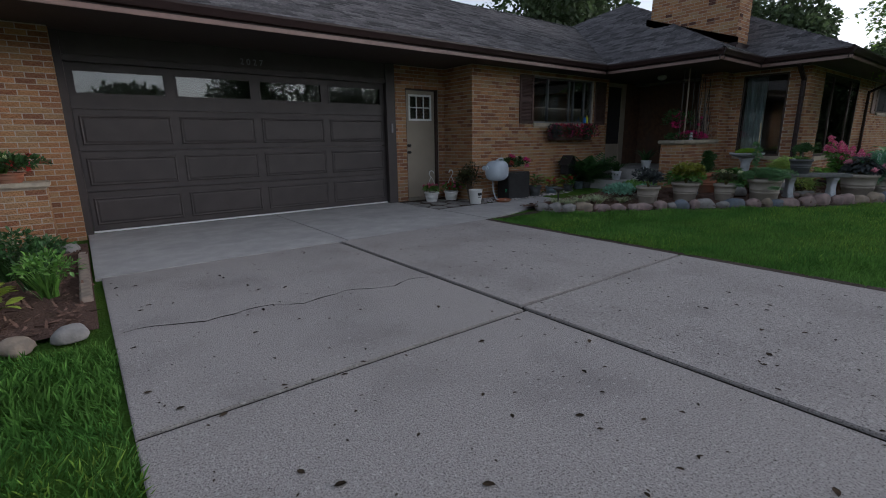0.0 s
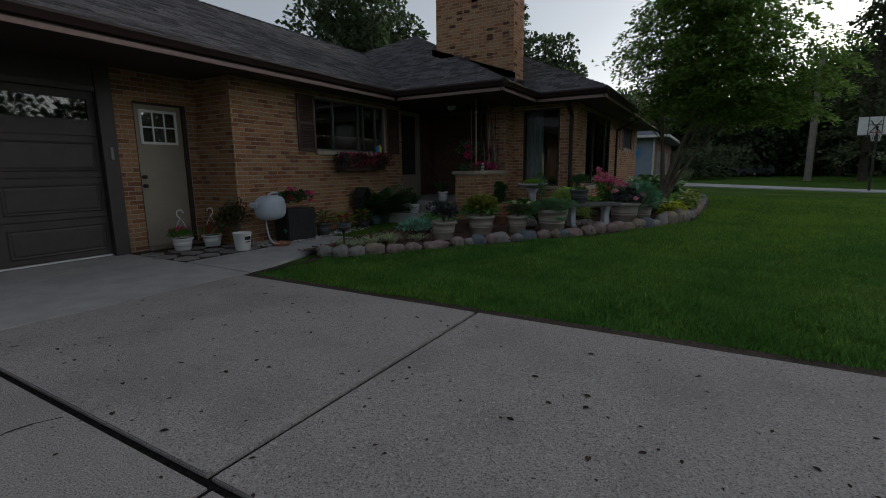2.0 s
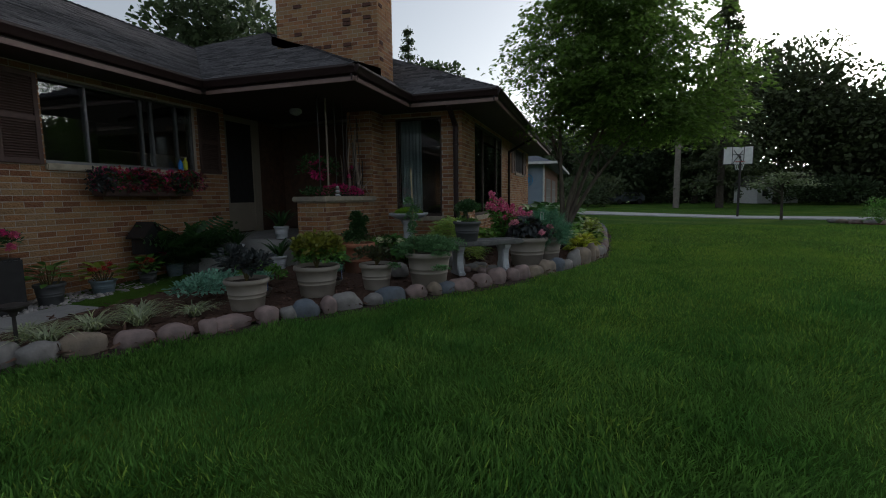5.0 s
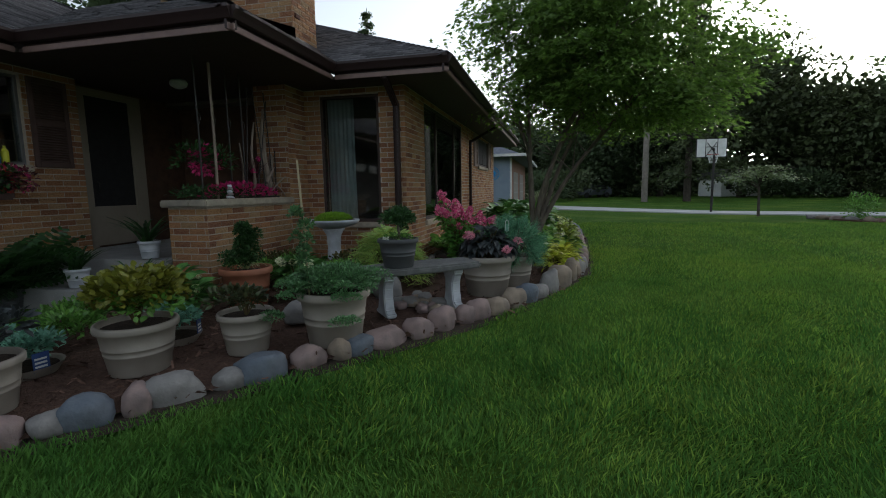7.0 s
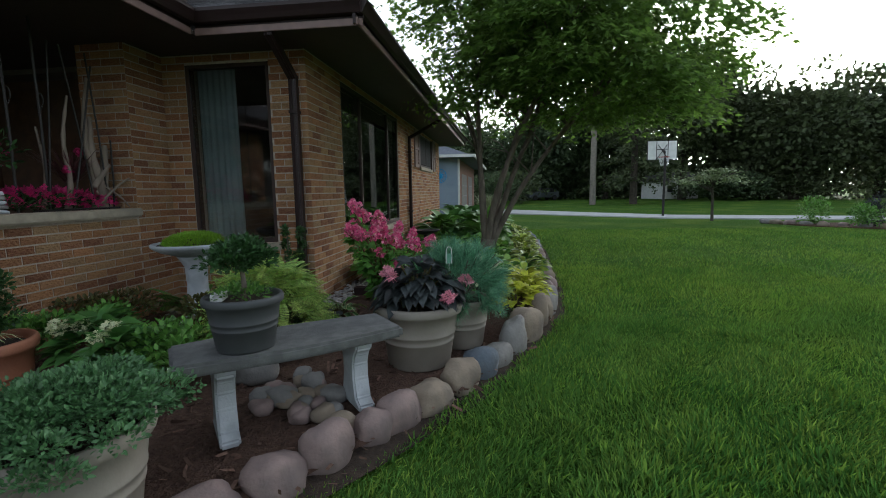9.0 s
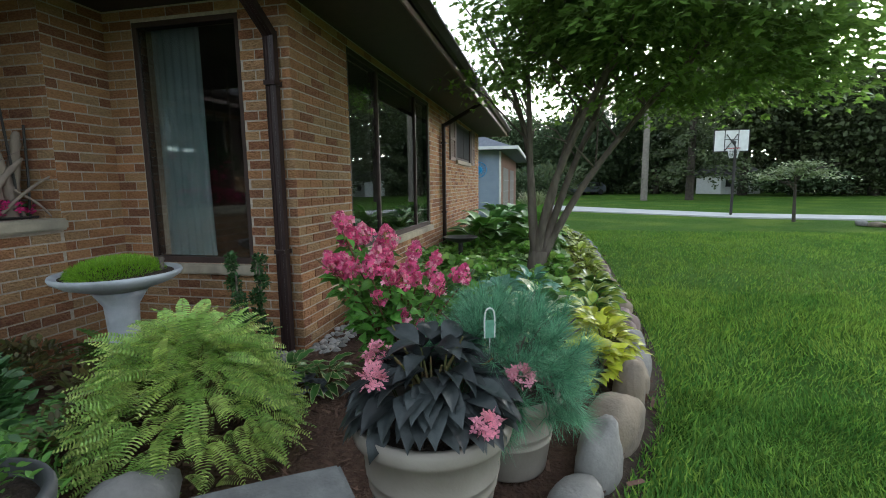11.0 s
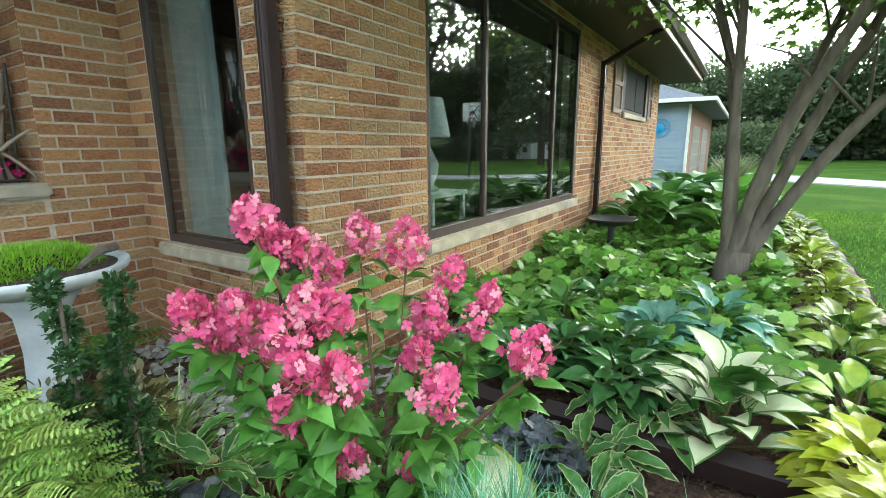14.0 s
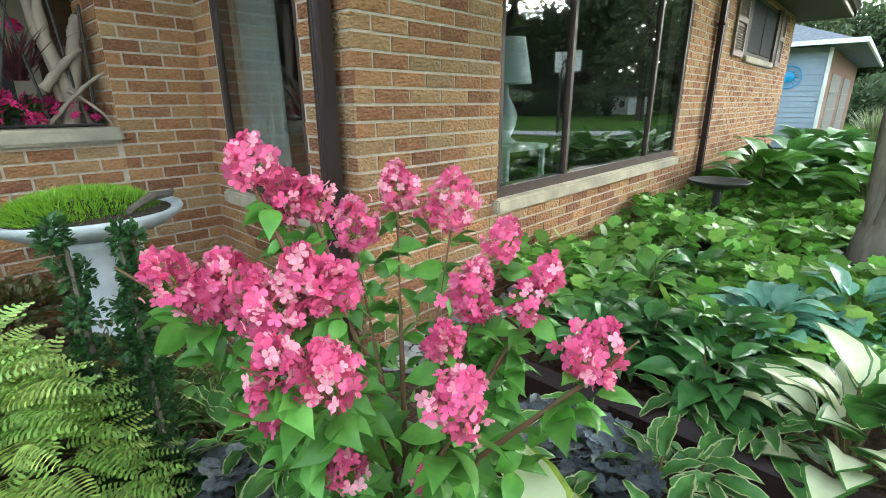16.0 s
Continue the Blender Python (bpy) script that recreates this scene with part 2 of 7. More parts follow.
# ---- building helpers ----
def mesh_of(name, verts, faces, material, parent=None, smooth=False):
    me = bpy.data.meshes.new(name)
    me.from_pydata([tuple(v) for v in verts], [], faces)
    me.materials.append(material)
    if smooth:
        me.shade_smooth()
    ob = new(name, me)
    ob.parent = parent
    return ob


def part(name, bm, material, parent=None, label="", smooth=False):
    me = bpy.data.meshes.new(name)
    bmesh.ops.recalc_face_normals(bm, faces=bm.faces)
    bm.to_mesh(me)
    bm.free()
    me.materials.append(material)
    if smooth:
        me.shade_smooth()
    ob = new(name, me)
    ob.parent = parent
    if label:
        ob["label"] = label
    return ob


def thing(name, label, category, at=(0, 0, 0), rz=0, group="", kind=""):
    e = new(name)
    e.empty_display_size = 0.1
    e.matrix_world = pose(*at, 0, 0, rz)
    return tagged(e, label, category, group, kind)


def add_box(bm, lo, hi, bevel=0.0):
    c = [(a + b) / 2 for a, b in zip(lo, hi)]
    d = [abs(b - a) for a, b in zip(lo, hi)]
    r = bmesh.ops.create_cube(bm, size=1, matrix=Matrix.Translation(c) @ Matrix.Diagonal((*d, 1)))
    if bevel:
        es = list({e for v in r["verts"] for e in v.link_edges})
        bmesh.ops.bevel(bm, geom=es, offset=bevel, segments=2, affect="EDGES")
    return bm


def box(lo, hi, bevel=0.0):
    return add_box(bmesh.new(), lo, hi, bevel)


def add_tube(bm, pts, radii, sides=8, closed_ends=True):
    """A tapered tube along a line of points."""
    pts = [Vector(p) for p in pts]
    if not isinstance(radii, (list, tuple)):
        radii = [radii] * len(pts)
    rings = []
    for i, p in enumerate(pts):
        d = (pts[min(i + 1, len(pts) - 1)] - pts[max(i - 1, 0)]).normalized()
        a = d.cross(Vector((0, 0, 1)) if abs(d.z) < 0.9 else Vector((1, 0, 0))).normalized()
        b = d.cross(a)
        rings.append([bm.verts.new(p + (a * math.cos(2 * math.pi * k / sides) + b * math.sin(2 * math.pi * k / sides)) * radii[i]) for k in range(sides)])
    for r0, r1 in zip(rings, rings[1:]):
        for k in range(sides):
            bm.faces.new((r0[k], r0[(k + 1) % sides], r1[(k + 1) % sides], r1[k]))
    if closed_ends:
        bm.faces.new(rings[0])
        bm.faces.new(rings[-1])
    return bm


def tube(pts, radii, sides=8):
    return add_tube(bmesh.new(), pts, radii, sides)


def lathe(profile, sides=32):
    """A turned body from (radius, height) pairs."""
    bm = bmesh.new()
    rings = [[bm.verts.new((r * math.cos(2 * math.pi * k / sides), r * math.sin(2 * math.pi * k / sides), z)) for k in range(sides)] for r, z in profile]
    for a, b in zip(rings, rings[1:]):
        for k in range(sides):
            bm.faces.new((a[k], a[(k + 1) % sides], b[(k + 1) % sides], b[k]))
    bm.faces.new(rings[0])
    bm.faces.new(rings[-1])
    return bm


rng = np.random.default_rng(7)


def swarm(name, template, where, normals, sizes, material, parent=None, spin=None, label="", kind=""):
    """Many small pieces of one template in one mesh. The template's y axis goes along normals (its growth), z is its face."""
    tv, tf = np.array(template[0], float), template[1]
    N, n = len(where), len(tv)
    y = np.array(normals, float)
    y /= np.linalg.norm(y, axis=1, keepdims=True) + 1e-9
    if spin is None:
        spin = rng.normal(0, 0.6, N)
    ref = np.where(np.abs(y[:, 2:3]) < 0.95, [[0, 0, 1.0]], [[1.0, 0, 0]])
    x = np.cross(y, ref)
    x /= np.linalg.norm(x, axis=1, keepdims=True) + 1e-9
    z = np.cross(x, y)
    c, s = np.cos(spin)[:, None], np.sin(spin)[:, None]
    x, z = x * c + z * s, z * c - x * s
    sz = np.broadcast_to(np.asarray(sizes, float).reshape(N, -1), (N, 3)) if np.ndim(sizes) else np.full((N, 3), sizes)
    t = tv[None] * sz[:, None, :]
    V = np.array(where, float)[:, None, :] + t[:, :, 0:1] * x[:, None] + t[:, :, 1:2] * y[:, None] + t[:, :, 2:3] * z[:, None]
    V = V.reshape(-1, 3)
    me = bpy.data.meshes.new(name)
    me.vertices.add(len(V))
    me.vertices.foreach_set("co", V.ravel())
    lens = np.array([len(f) for f in tf])
    flat = np.concatenate([np.array(f) for f in tf])
    loops = (flat[None] + (np.arange(N) * n)[:, None]).ravel()
    me.loops.add(len(loops))
    me.loops.foreach_set("vertex_index", loops)
    tot = np.tile(lens, N)
    me.polygons.add(len(tot))
    me.polygons.foreach_set("loop_start", np.concatenate([[0], np.cumsum(tot)[:-1]]))
    me.polygons.foreach_set("loop_total", tot)
    me.update(calc_edges=True)
    if len(tf) > 3:
        me.shade_smooth()
    me.materials.append(material)
    ob = new(name, me)
    ob.parent = parent
    if label:
        ob["label"] = label
    if kind:
        ob["kind"] = kind
    return ob


# leaf templates, growing along y, one unit long
LEAF = ([(0, 0, 0), (0.2, 0.25, 0.05), (0.27, 0.5, 0.06), (0.16, 0.8, 0.02), (0, 1, -0.08), (-0.16, 0.8, 0.02), (-0.27, 0.5, 0.06), (-0.2, 0.25, 0.05), (0, 0.5, 0.0)],
        [(0, 1, 2, 8), (8, 2, 3, 4), (8, 4, 5, 6), (0, 8, 6, 7)])
BROAD = ([(0, 0, 0), (0.3, 0.2, 0.08), (0.42, 0.5, 0.09), (0.26, 0.8, 0.03), (0, 1, -0.14), (-0.26, 0.8, 0.03), (-0.42, 0.5, 0.09), (-0.3, 0.2, 0.08), (0, 0.5, 0.0)],
         [(0, 1, 2, 8), (8, 2, 3, 4), (8, 4, 5, 6), (0, 8, 6, 7)])
QUAD = ([(-0.3, 0, 0), (0.3, 0.1, 0.05), (0.35, 0.9, -0.05), (-0.25, 1, 0.1)], [(0, 1, 2, 3)])
BLADE_T = ([(-0.5, 0, 0), (0.5, 0, 0), (0.1, 0.6, 0.12), (0, 1, 0.38)], [(0, 1, 2), (0, 2, 3)])
PETAL4 = ([(0, 0, 0)] + [(math.cos(a) * r, math.sin(a) * r, 0.12) for k in range(4) for a, r in ((k * math.pi / 2 - 0.55, 0.45), (k * math.pi / 2, 0.62), (k * math.pi / 2 + 0.55, 0.45))],
          [(0, 1 + 3 * k, 2 + 3 * k, 3 + 3 * k) for k in range(4)])
FLORET = ([(0, 0, 0)] + [(math.cos(a + k * math.pi / 2) * r, math.sin(a + k * math.pi / 2) * r, z) for k in range(4) for a, r, z in ((-0.72, 0.40, 0.06), (-0.42, 0.64, 0.10), (0.0, 0.70, 0.16), (0.42, 0.64, 0.10), (0.72, 0.40, 0.06))],
          [(0, 1 + 5 * k, 2 + 5 * k, 3 + 5 * k, 4 + 5 * k, 5 + 5 * k) for k in range(4)])
LOBED = ([(0, 0, 0)] + [(math.sin(a) * r, 0.5 - math.cos(a) * r, 0.04) for a, r in [(0.35, 0.4), (0.8, 0.5), (1.15, 0.36), (1.6, 0.5), (2.0, 0.38), (2.5, 0.52), (2.85, 0.42), (3.14, 0.55), (3.43, 0.42), (3.78, 0.52), (4.28, 0.38), (4.68, 0.5), (5.13, 0.36), (5.48, 0.5), (5.93, 0.4)]],
         [tuple(range(16))])
MAPLE = ([(0, 0, 0), (0.34, 0.02, 0.02), (0.20, 0.22, 0.02), (0.55, 0.42, -0.02), (0.22, 0.46, 0.02), (0.0, 1.0, -0.08), (-0.22, 0.46, 0.02), (-0.55, 0.42, -0.02), (-0.20, 0.22, 0.02), (-0.34, 0.02, 0.02)],
         [(0, 1, 2), (0, 2, 3, 4), (0, 4, 5, 6), (0, 6, 7, 8), (0, 8, 9)])
NEEDLE_T = ([(-0.5, 0, 0), (0.5, 0, 0), (0, 1, 0.0)], [(0, 1, 2)])


def strip_leaf(rows, wave=0.0, fold=0.25, beat=2.2):
    """A leaf template folded along its midrib: rows of (along, half width, height)."""
    V, F = [], []
    for i, (u, w, z) in enumerate(rows):
        k = wave * math.sin(i * beat)
        V += [(-w, u, z + w * fold + k), (-w * 0.5, u, z + w * fold * 0.62 + k * 0.3), (0, u, z), (w * 0.5, u, z + w * fold * 0.62 - k * 0.3), (w, u, z + w * fold - k)]
    for i in range(len(rows) - 1):
        for q in range(4):
            a = 5 * i + q
            F.append((a, a + 1, a + 6, a + 5))
    return V, F


def ruffled(width, trim, n=13, wave=0.026, lift=0.0):
    """Rows for a long leaf with a rippled edge."""
    rows = []
    for i in range(n):
        u = i / (n - 1)
        w = width * math.sin(math.pi * min(1, u * 0.88 + 0.10)) ** 0.75 * (1 + 0.05 * math.sin(i * 2.4))
        rows.append((u, max(0.004, w - trim), lift + 0.22 * u - 0.48 * u * u))
    return strip_leaf(rows, wave, 0.35, 1.5)


DARK_LEAF = strip_leaf([(0, 0.01, 0), (0.1, 0.14, 0.04), (0.25, 0.25, 0.08), (0.42, 0.29, 0.09), (0.6, 0.24, 0.07), (0.78, 0.14, 0.01), (0.9, 0.06, -0.05), (1, 0.003, -0.12)])


def shell_points(n, centre, radii, inner=0.55, up=-1.0):
    """Points in the outer part of an ellipsoid, with the direction outwards."""
    d = rng.normal(0, 1, (n * 2, 3))
    d /= np.linalg.norm(d, axis=1, keepdims=True)
    d = d[d[:, 2] > up][:n]
    r = rng.uniform(inner, 1.0, (len(d), 1)) ** 0.7
    return np.array(centre) + d * r * np.array(radii), d


def bush(parent, centre, radii, n, size, material, template=LEAF, name="leaves", inner=0.45, up=-0.35, droop=0.0, lumps=5, label=""):
    """A crown of leaves in several uneven lumps."""
    P, D = [], []
    for k in range(lumps):
        off = rng.normal(0, 0.38, 3) * np.array(radii)
        off[2] = abs(off[2]) * 0.6
        p, d = shell_points(n // lumps, np.array(centre) + off, np.array(radii) * rng.uniform(0.55, 0.8), inner, up)
        P.append(p)
        D.append(d)
    P, D = np.concatenate(P), np.concatenate(D)
    D = D + rng.normal(0, 0.45, D.shape) + np.array([0, 0, 0.25 - droop])
    return swarm(name, template, P, D, rng.uniform(0.7, 1.2, len(P)) * size, material, parent, label=label)


def gz(x, y):
    """Height of the ground."""
    def s(v, a, b):
        v = np.clip((v - a) / (b - a), 0, 1)
        return v * v * (3 - 2 * v)
    return 0.09 * s(x, 5.2, 11) * (1 - s(x, 18, 27))


def chaikin(pts, times=2):
    for _ in range(times):
        out = [pts[0]]
        for a, b in zip(pts, pts[1:]):
            out += [tuple(0.75 * u + 0.25 * v for u, v in zip(a, b)), tuple(0.25 * u + 0.75 * v for u, v in zip(a, b))]
        pts = out + [pts[-1]]
    return pts


EDGE = chaikin([(6.1, 5.35), (6.2, 4.95), (6.63, 4.61), (7.52, 3.93), (8.4, 3.2), (9.37, 2.41), (10.5, 1.62), (11.6, 1.12), (12.6, 0.83), (14.5, 0.70), (18.9, 0.58), (21.5, 0.75), (22.5, 1.4)])
EX, EY = np.array([p[0] for p in EDGE]), np.array([p[1] for p in EDGE])


def bed_edge(x):
    return np.interp(x, EX, EY)


def length_along(pts):
    d = [0.0]
    for a, b in zip(pts, pts[1:]):
        d.append(d[-1] + math.dist(a, b))
    return d


# ---- ground, drive, lawn ----
xs = np.concatenate([[-600, -250, -100, -50, -25], np.arange(-15, 46, 1.0), [60, 90, 140, 260, 600]])
ys = np.concatenate([[-600, -250, -100, -60, -40], np.arange(-30, 20, 1.0), [30, 50, 100, 250, 600]])
gv = [(x, y, float(gz(x, y)) - 0.03) for y in ys for x in xs]
nx = len(xs)
gf = [(j * nx + i, j * nx + i + 1, (j + 1) * nx + i + 1, (j + 1) * nx + i) for j in range(len(ys) - 1) for i in range(nx - 1)]
tagged(mesh_of("ground", gv, gf, TURF, smooth=True), "mown green lawn reaching to the street", "ground", kind="structure")


def slab(name, outline, z0, z1, material, parent=None, bevel=0.006):
    bm = bmesh.new()
    f = bm.faces.new([bm.verts.new((x, y, z0)) for x, y in outline])
    r = bmesh.ops.extrude_face_region(bm, geom=[f])
    tops = [v for v in r["geom"] if isinstance(v, bmesh.types.BMVert)]
    bmesh.ops.translate(bm, vec=(0, 0, z1 - z0), verts=tops)
    es = [e for e in bm.edges if all(abs(v.co.z - z1) < 1e-5 for v in e.verts)]
    bmesh.ops.bevel(bm, geom=es, offset=bevel, segments=2, affect="EDGES")
    return part(name, bm, material, parent)


drive = thing("driveway", "weathered grey concrete driveway with dark open joints", "driveway", kind="structure")
base = part("joint_bed", box((-0.24, -14, -0.12), (4.77, 8.2, -0.016)), JOINT, drive, "blackened joint filler")
G = 0.021
for x0, x1, yj in ((-0.25, 2.258 - G, 2.085), (2.258 + G, 4.785, 2.15)):
    for y0, y1 in ((-14, -8.0), (-8.0, -4.7), (-4.7, -1.3), (-1.3, yj - G / 2), (yj + G / 2, 5.29)):
        slab("slab", [(x0, y0 + 0.006), (x1, y0 + 0.006), (x1, y1 - 0.006), (x0, y1 - 0.006)], -0.1, 0.0 if x0 < 1 else 0.004, CONCRETE, drive)
slab("slab", [(-0.30, 5.30), (2.37, 5.30), (2.37, 8.19), (-0.30, 8.19)], -0.1, 0.004, APRON, drive)
slab("slab", [(2.385, 5.30), (4.90, 5.28), (4.92, 5.95), (4.92, 8.19), (2.385, 8.19)], -0.1, 0.004, APRON, drive)
# a wandering crack with crumbled edges
pts = [(-0.2 + 0.1 * k, 3.52 + 0.05 * math.sin(k * 0.9) + random.uniform(-0.03, 0.03) - 0.012 * k) for k in range(25)]
bm = bmesh.new()
for a, b in zip(pts, pts[1:]):
    w = random.uniform(0.003, 0.010)
    bm.faces.new([bm.verts.new((a[0], a[1] - w, 0.0015)), bm.verts.new((b[0], b[1] - w, 0.0015)), bm.verts.new((b[0], b[1] + w, 0.0015)), bm.verts.new((a[0], a[1] + w, 0.0015))])
part("crack", bm, JOINT, drive, "dark hairline crack")
N = 900
pp = np.stack([rng.uniform(-0.2, 4.7, N), rng.uniform(-1.2, 5.2, N), np.full(N, 0.006)], 1)
swarm("drive_litter", LEAF, pp, np.stack([rng.normal(0, 1, N), rng.normal(0, 1, N), np.zeros(N)], 1), rng.uniform(0.010, 0.034, N) * rng.choice([0.5, 0.7, 1, 1.6], N), CRUMB, drive, label="scattered brown leaf crumbs", kind="stuff", spin=np.zeros(N))

walkway = thing("front_walk", "pale concrete front walk beside the house wall", "walkway", kind="structure")
for a, b in ((4.93, 6.9), (6.91, 8.4), (8.41, 10.2)):
    lo = (5.32 if a < 5 else 5.82, 5.82 if a < 6.5 else 5.86)
    slab("slab", [(a, lo[0]), (b, lo[1]), (b, 6.66), (a, 6.66)], -0.1, 0.008, APRON, walkway)
flag = thing("flagstone_patch", "dark wet-looking flagstones by the side door", "paving", kind="structure")
for k in range(11):
    cx, cy = 5.05 + (k % 4) * 0.36 + random.uniform(-0.05, 0.05), 6.9 + (k // 4) * 0.4 + random.uniform(-0.05, 0.05)
    slab("flagstone", [(cx + 0.19 * math.cos(a) * random.uniform(0.8, 1.1), cy + 0.19 * math.sin(a) * random.uniform(0.8, 1.1)) for a in np.linspace(0, 6.283, 7)[:-1]], -0.03, 0.012, ROCKS[0], flag)
mesh_of("flagstone_soil", [(4.93, 6.67, 0.0), (6.25, 6.67, 0.0), (6.25, 8.2, 0.0), (4.93, 8.2, 0.0)], [(0, 1, 2, 3)], SOIL, flag)

# planting bed: from the stone edging to the house
BACK = chaikin([(6.25, 5.75), (7.2, 5.83), (9.4, 5.83), (10.35, 5.6), (10.5, 4.92), (12.5, 4.92), (12.6, 3.4), (14.5, 3.36), (18, 3.36), (21.5, 3.36), (22.6, 3.3)])


def resample(pts, n):
    d = length_along(pts)
    s = np.linspace(0, d[-1], n)
    return np.stack([np.interp(s, d, [p[0] for p in pts]), np.interp(s, d, [p[1] for p in pts])], 1)


EA, BA = resample(EDGE, 140), resample(BACK, 140)
bv, rows_ = [], 26
for i in range(140):
    for j in range(rows_):
        u = j / (rows_ - 1)
        x, y = EA[i] * (1 - u) + BA[i] * u
        h = gz(x, y) + 0.035 + 0.035 * math.sin(math.pi * min(u * 1.6, 1)) + 0.02 * noise.noise(Vector((x * 3, y * 3, 0)))
        bv.append((x, y, float(h)))
bf = [(i * rows_ + j, (i + 1) * rows_ + j, (i + 1) * rows_ + j + 1, i * rows_ + j + 1) for i in range(139) for j in range(rows_ - 1)]
bed = tagged(mesh_of("mulch_bed", bv, bf, MULCH, smooth=True), "dark brown wood mulch in the planting bed", "ground", kind="structure")
BV = np.array(bv)
N = 9000
pk = BV[rng.integers(0, len(BV), N)] + np.stack([rng.normal(0, 0.06, N), rng.normal(0, 0.06, N), rng.uniform(0, 0.014, N)], 1)
swarm("mulch_chips", ([(-0.12, 0, 0), (0.12, 0, 0.03), (0.1, 1, 0), (-0.1, 0.9, 0.05)], [(0, 1, 2, 3)]), pk, np.stack([rng.normal(0, 1, N), rng.normal(0, 1, N), rng.normal(0, 0.22, N)], 1), rng.uniform(0.03, 0.085, N), CHIP, bed, kind="stuff", label="loose shredded bark chips")


def bed_z(x, y):
    return float(BV[np.argmin((BV[:, 0] - x) ** 2 + (BV[:, 1] - y) ** 2), 2])


def on_lawn(x, y):
    right = (x > 4.875 + 0.02 * np.sin(y * 5) + 0.012 * np.sin(y * 17)) & (y < np.where(x < 6.12, 5.26 - 0.03 * (x - 4.9), bed_edge(x) - 0.07 - 0.02 * np.sin(x * 7))) & (x < 22.5)
    left = (x < -0.27 - 0.02 * np.sin(y * 6)) & (y < 3.5)
    return right | left | (x >= 22.5) & (y < 1.2)


def grass(name, n, x0, x1, y0, y1, h, w, parent):
    x, y = rng.uniform(x0, x1, n), rng.uniform(y0, y1, n)
    k = on_lawn(x, y)
    x, y = x[k], y[k]
    m = len(x)
    # tufts: height, lean and colour drift together from clump to clump
    patch = 0.84 + 0.22 * np.sin(x * 1.7 + 1.3 * np.sin(y * 1.1)) * np.sin(y * 1.9 + x * 0.4) + 0.24 * np.sin(x * 6.1 + 2.1 * np.sin(y * 3.3)) * np.sin(y * 7.3 + 1.7 * np.sin(x * 2.9))
    P = np.stack([x, y, gz(x, y) - 0.03], 1)
    way = 3.0 * np.sin(x * 1.3 + y * 0.7) + 2.2 * np.sin(y * 2.3 - x * 0.9) + 1.4 * np.sin(x * 5.3 + y * 4.1)
    lean = rng.normal(0, 0.36, (m, 2)) + 0.40 * np.stack([np.cos(way), np.sin(way)], 1)
    D = np.stack([lean[:, 0], lean[:, 1], np.ones(m)], 1)
    hh = rng.uniform(0.6, 1.3, m) * h * patch
    S = np.stack([np.full(m, w) * rng.uniform(0.7, 1.4, m), hh, hh], 1)
    # share of paler blades rises with x for open-sky light, plus patchy tone
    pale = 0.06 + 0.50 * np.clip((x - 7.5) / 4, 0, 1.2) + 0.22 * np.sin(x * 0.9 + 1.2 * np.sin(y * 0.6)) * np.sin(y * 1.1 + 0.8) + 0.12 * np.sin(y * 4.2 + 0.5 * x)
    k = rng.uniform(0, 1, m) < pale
    turn = rng.uniform(0, 6.28, m)
    for q, material in ((k, BLADE_SKYLIT), (~k, BLADE)):
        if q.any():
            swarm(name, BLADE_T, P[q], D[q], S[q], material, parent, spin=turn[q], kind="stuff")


ev = []
for x, y in [(4.77, -14), (4.77, -1), (4.77, 2), (4.77, 5.30), (6.05, 5.36)]:
    ev.append((x, y, 0.0))
for x, y in [(4.91, -14), (4.91, -1), (4.90, 2), (4.91, 5.20), (6.05, 5.16)]:
    ev.append((x, y, 0.002))
tagged(mesh_of("lawn_edge", ev, [(i, i + 1, i + 6, i + 5) for i in range(4)], SOIL), "dark bare soil edge between lawn and concrete", "ground", kind="structure")
ne = len(EDGE)
ev = [(x, y + 0.08, float(gz(x, y)) + 0.01) for x, y in EDGE] + [(x - 0.05, y - 0.12, float(gz(x, y)) - 0.012) for x, y in EDGE]
tagged(mesh_of("bed_trench", ev, [(i, i + 1, ne + i + 1, ne + i) for i in range(ne - 1)], SOIL), "dark soil trench along the edging stones", "ground", kind="structure")
lawn = thing("lawn_grass", "dense mown green lawn grass blades", "grass", kind="stuff")
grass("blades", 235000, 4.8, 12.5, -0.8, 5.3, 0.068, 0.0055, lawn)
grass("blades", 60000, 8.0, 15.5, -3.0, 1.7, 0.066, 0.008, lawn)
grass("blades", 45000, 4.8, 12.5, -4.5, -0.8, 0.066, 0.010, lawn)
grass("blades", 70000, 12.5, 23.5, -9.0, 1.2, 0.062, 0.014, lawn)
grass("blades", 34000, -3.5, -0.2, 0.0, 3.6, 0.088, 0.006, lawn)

# ---- house ----
BL, BJ, CH = 0.196, 0.010, 0.0713
brick_full = bpy.data.meshes.new("brick")
_b = box((-BL / 2, -0.012, -(CH - BJ) / 2), (BL / 2, 0.0065, (CH - BJ) / 2))
for v in _b.verts:
    if v.co.y > 0:
        v.co.x *= 0.985
        v.co.z *= 0.95
_b.to_mesh(brick_full)
_b.free()
brick_full.materials.append(BRICK)
BRICK_JOBS = []


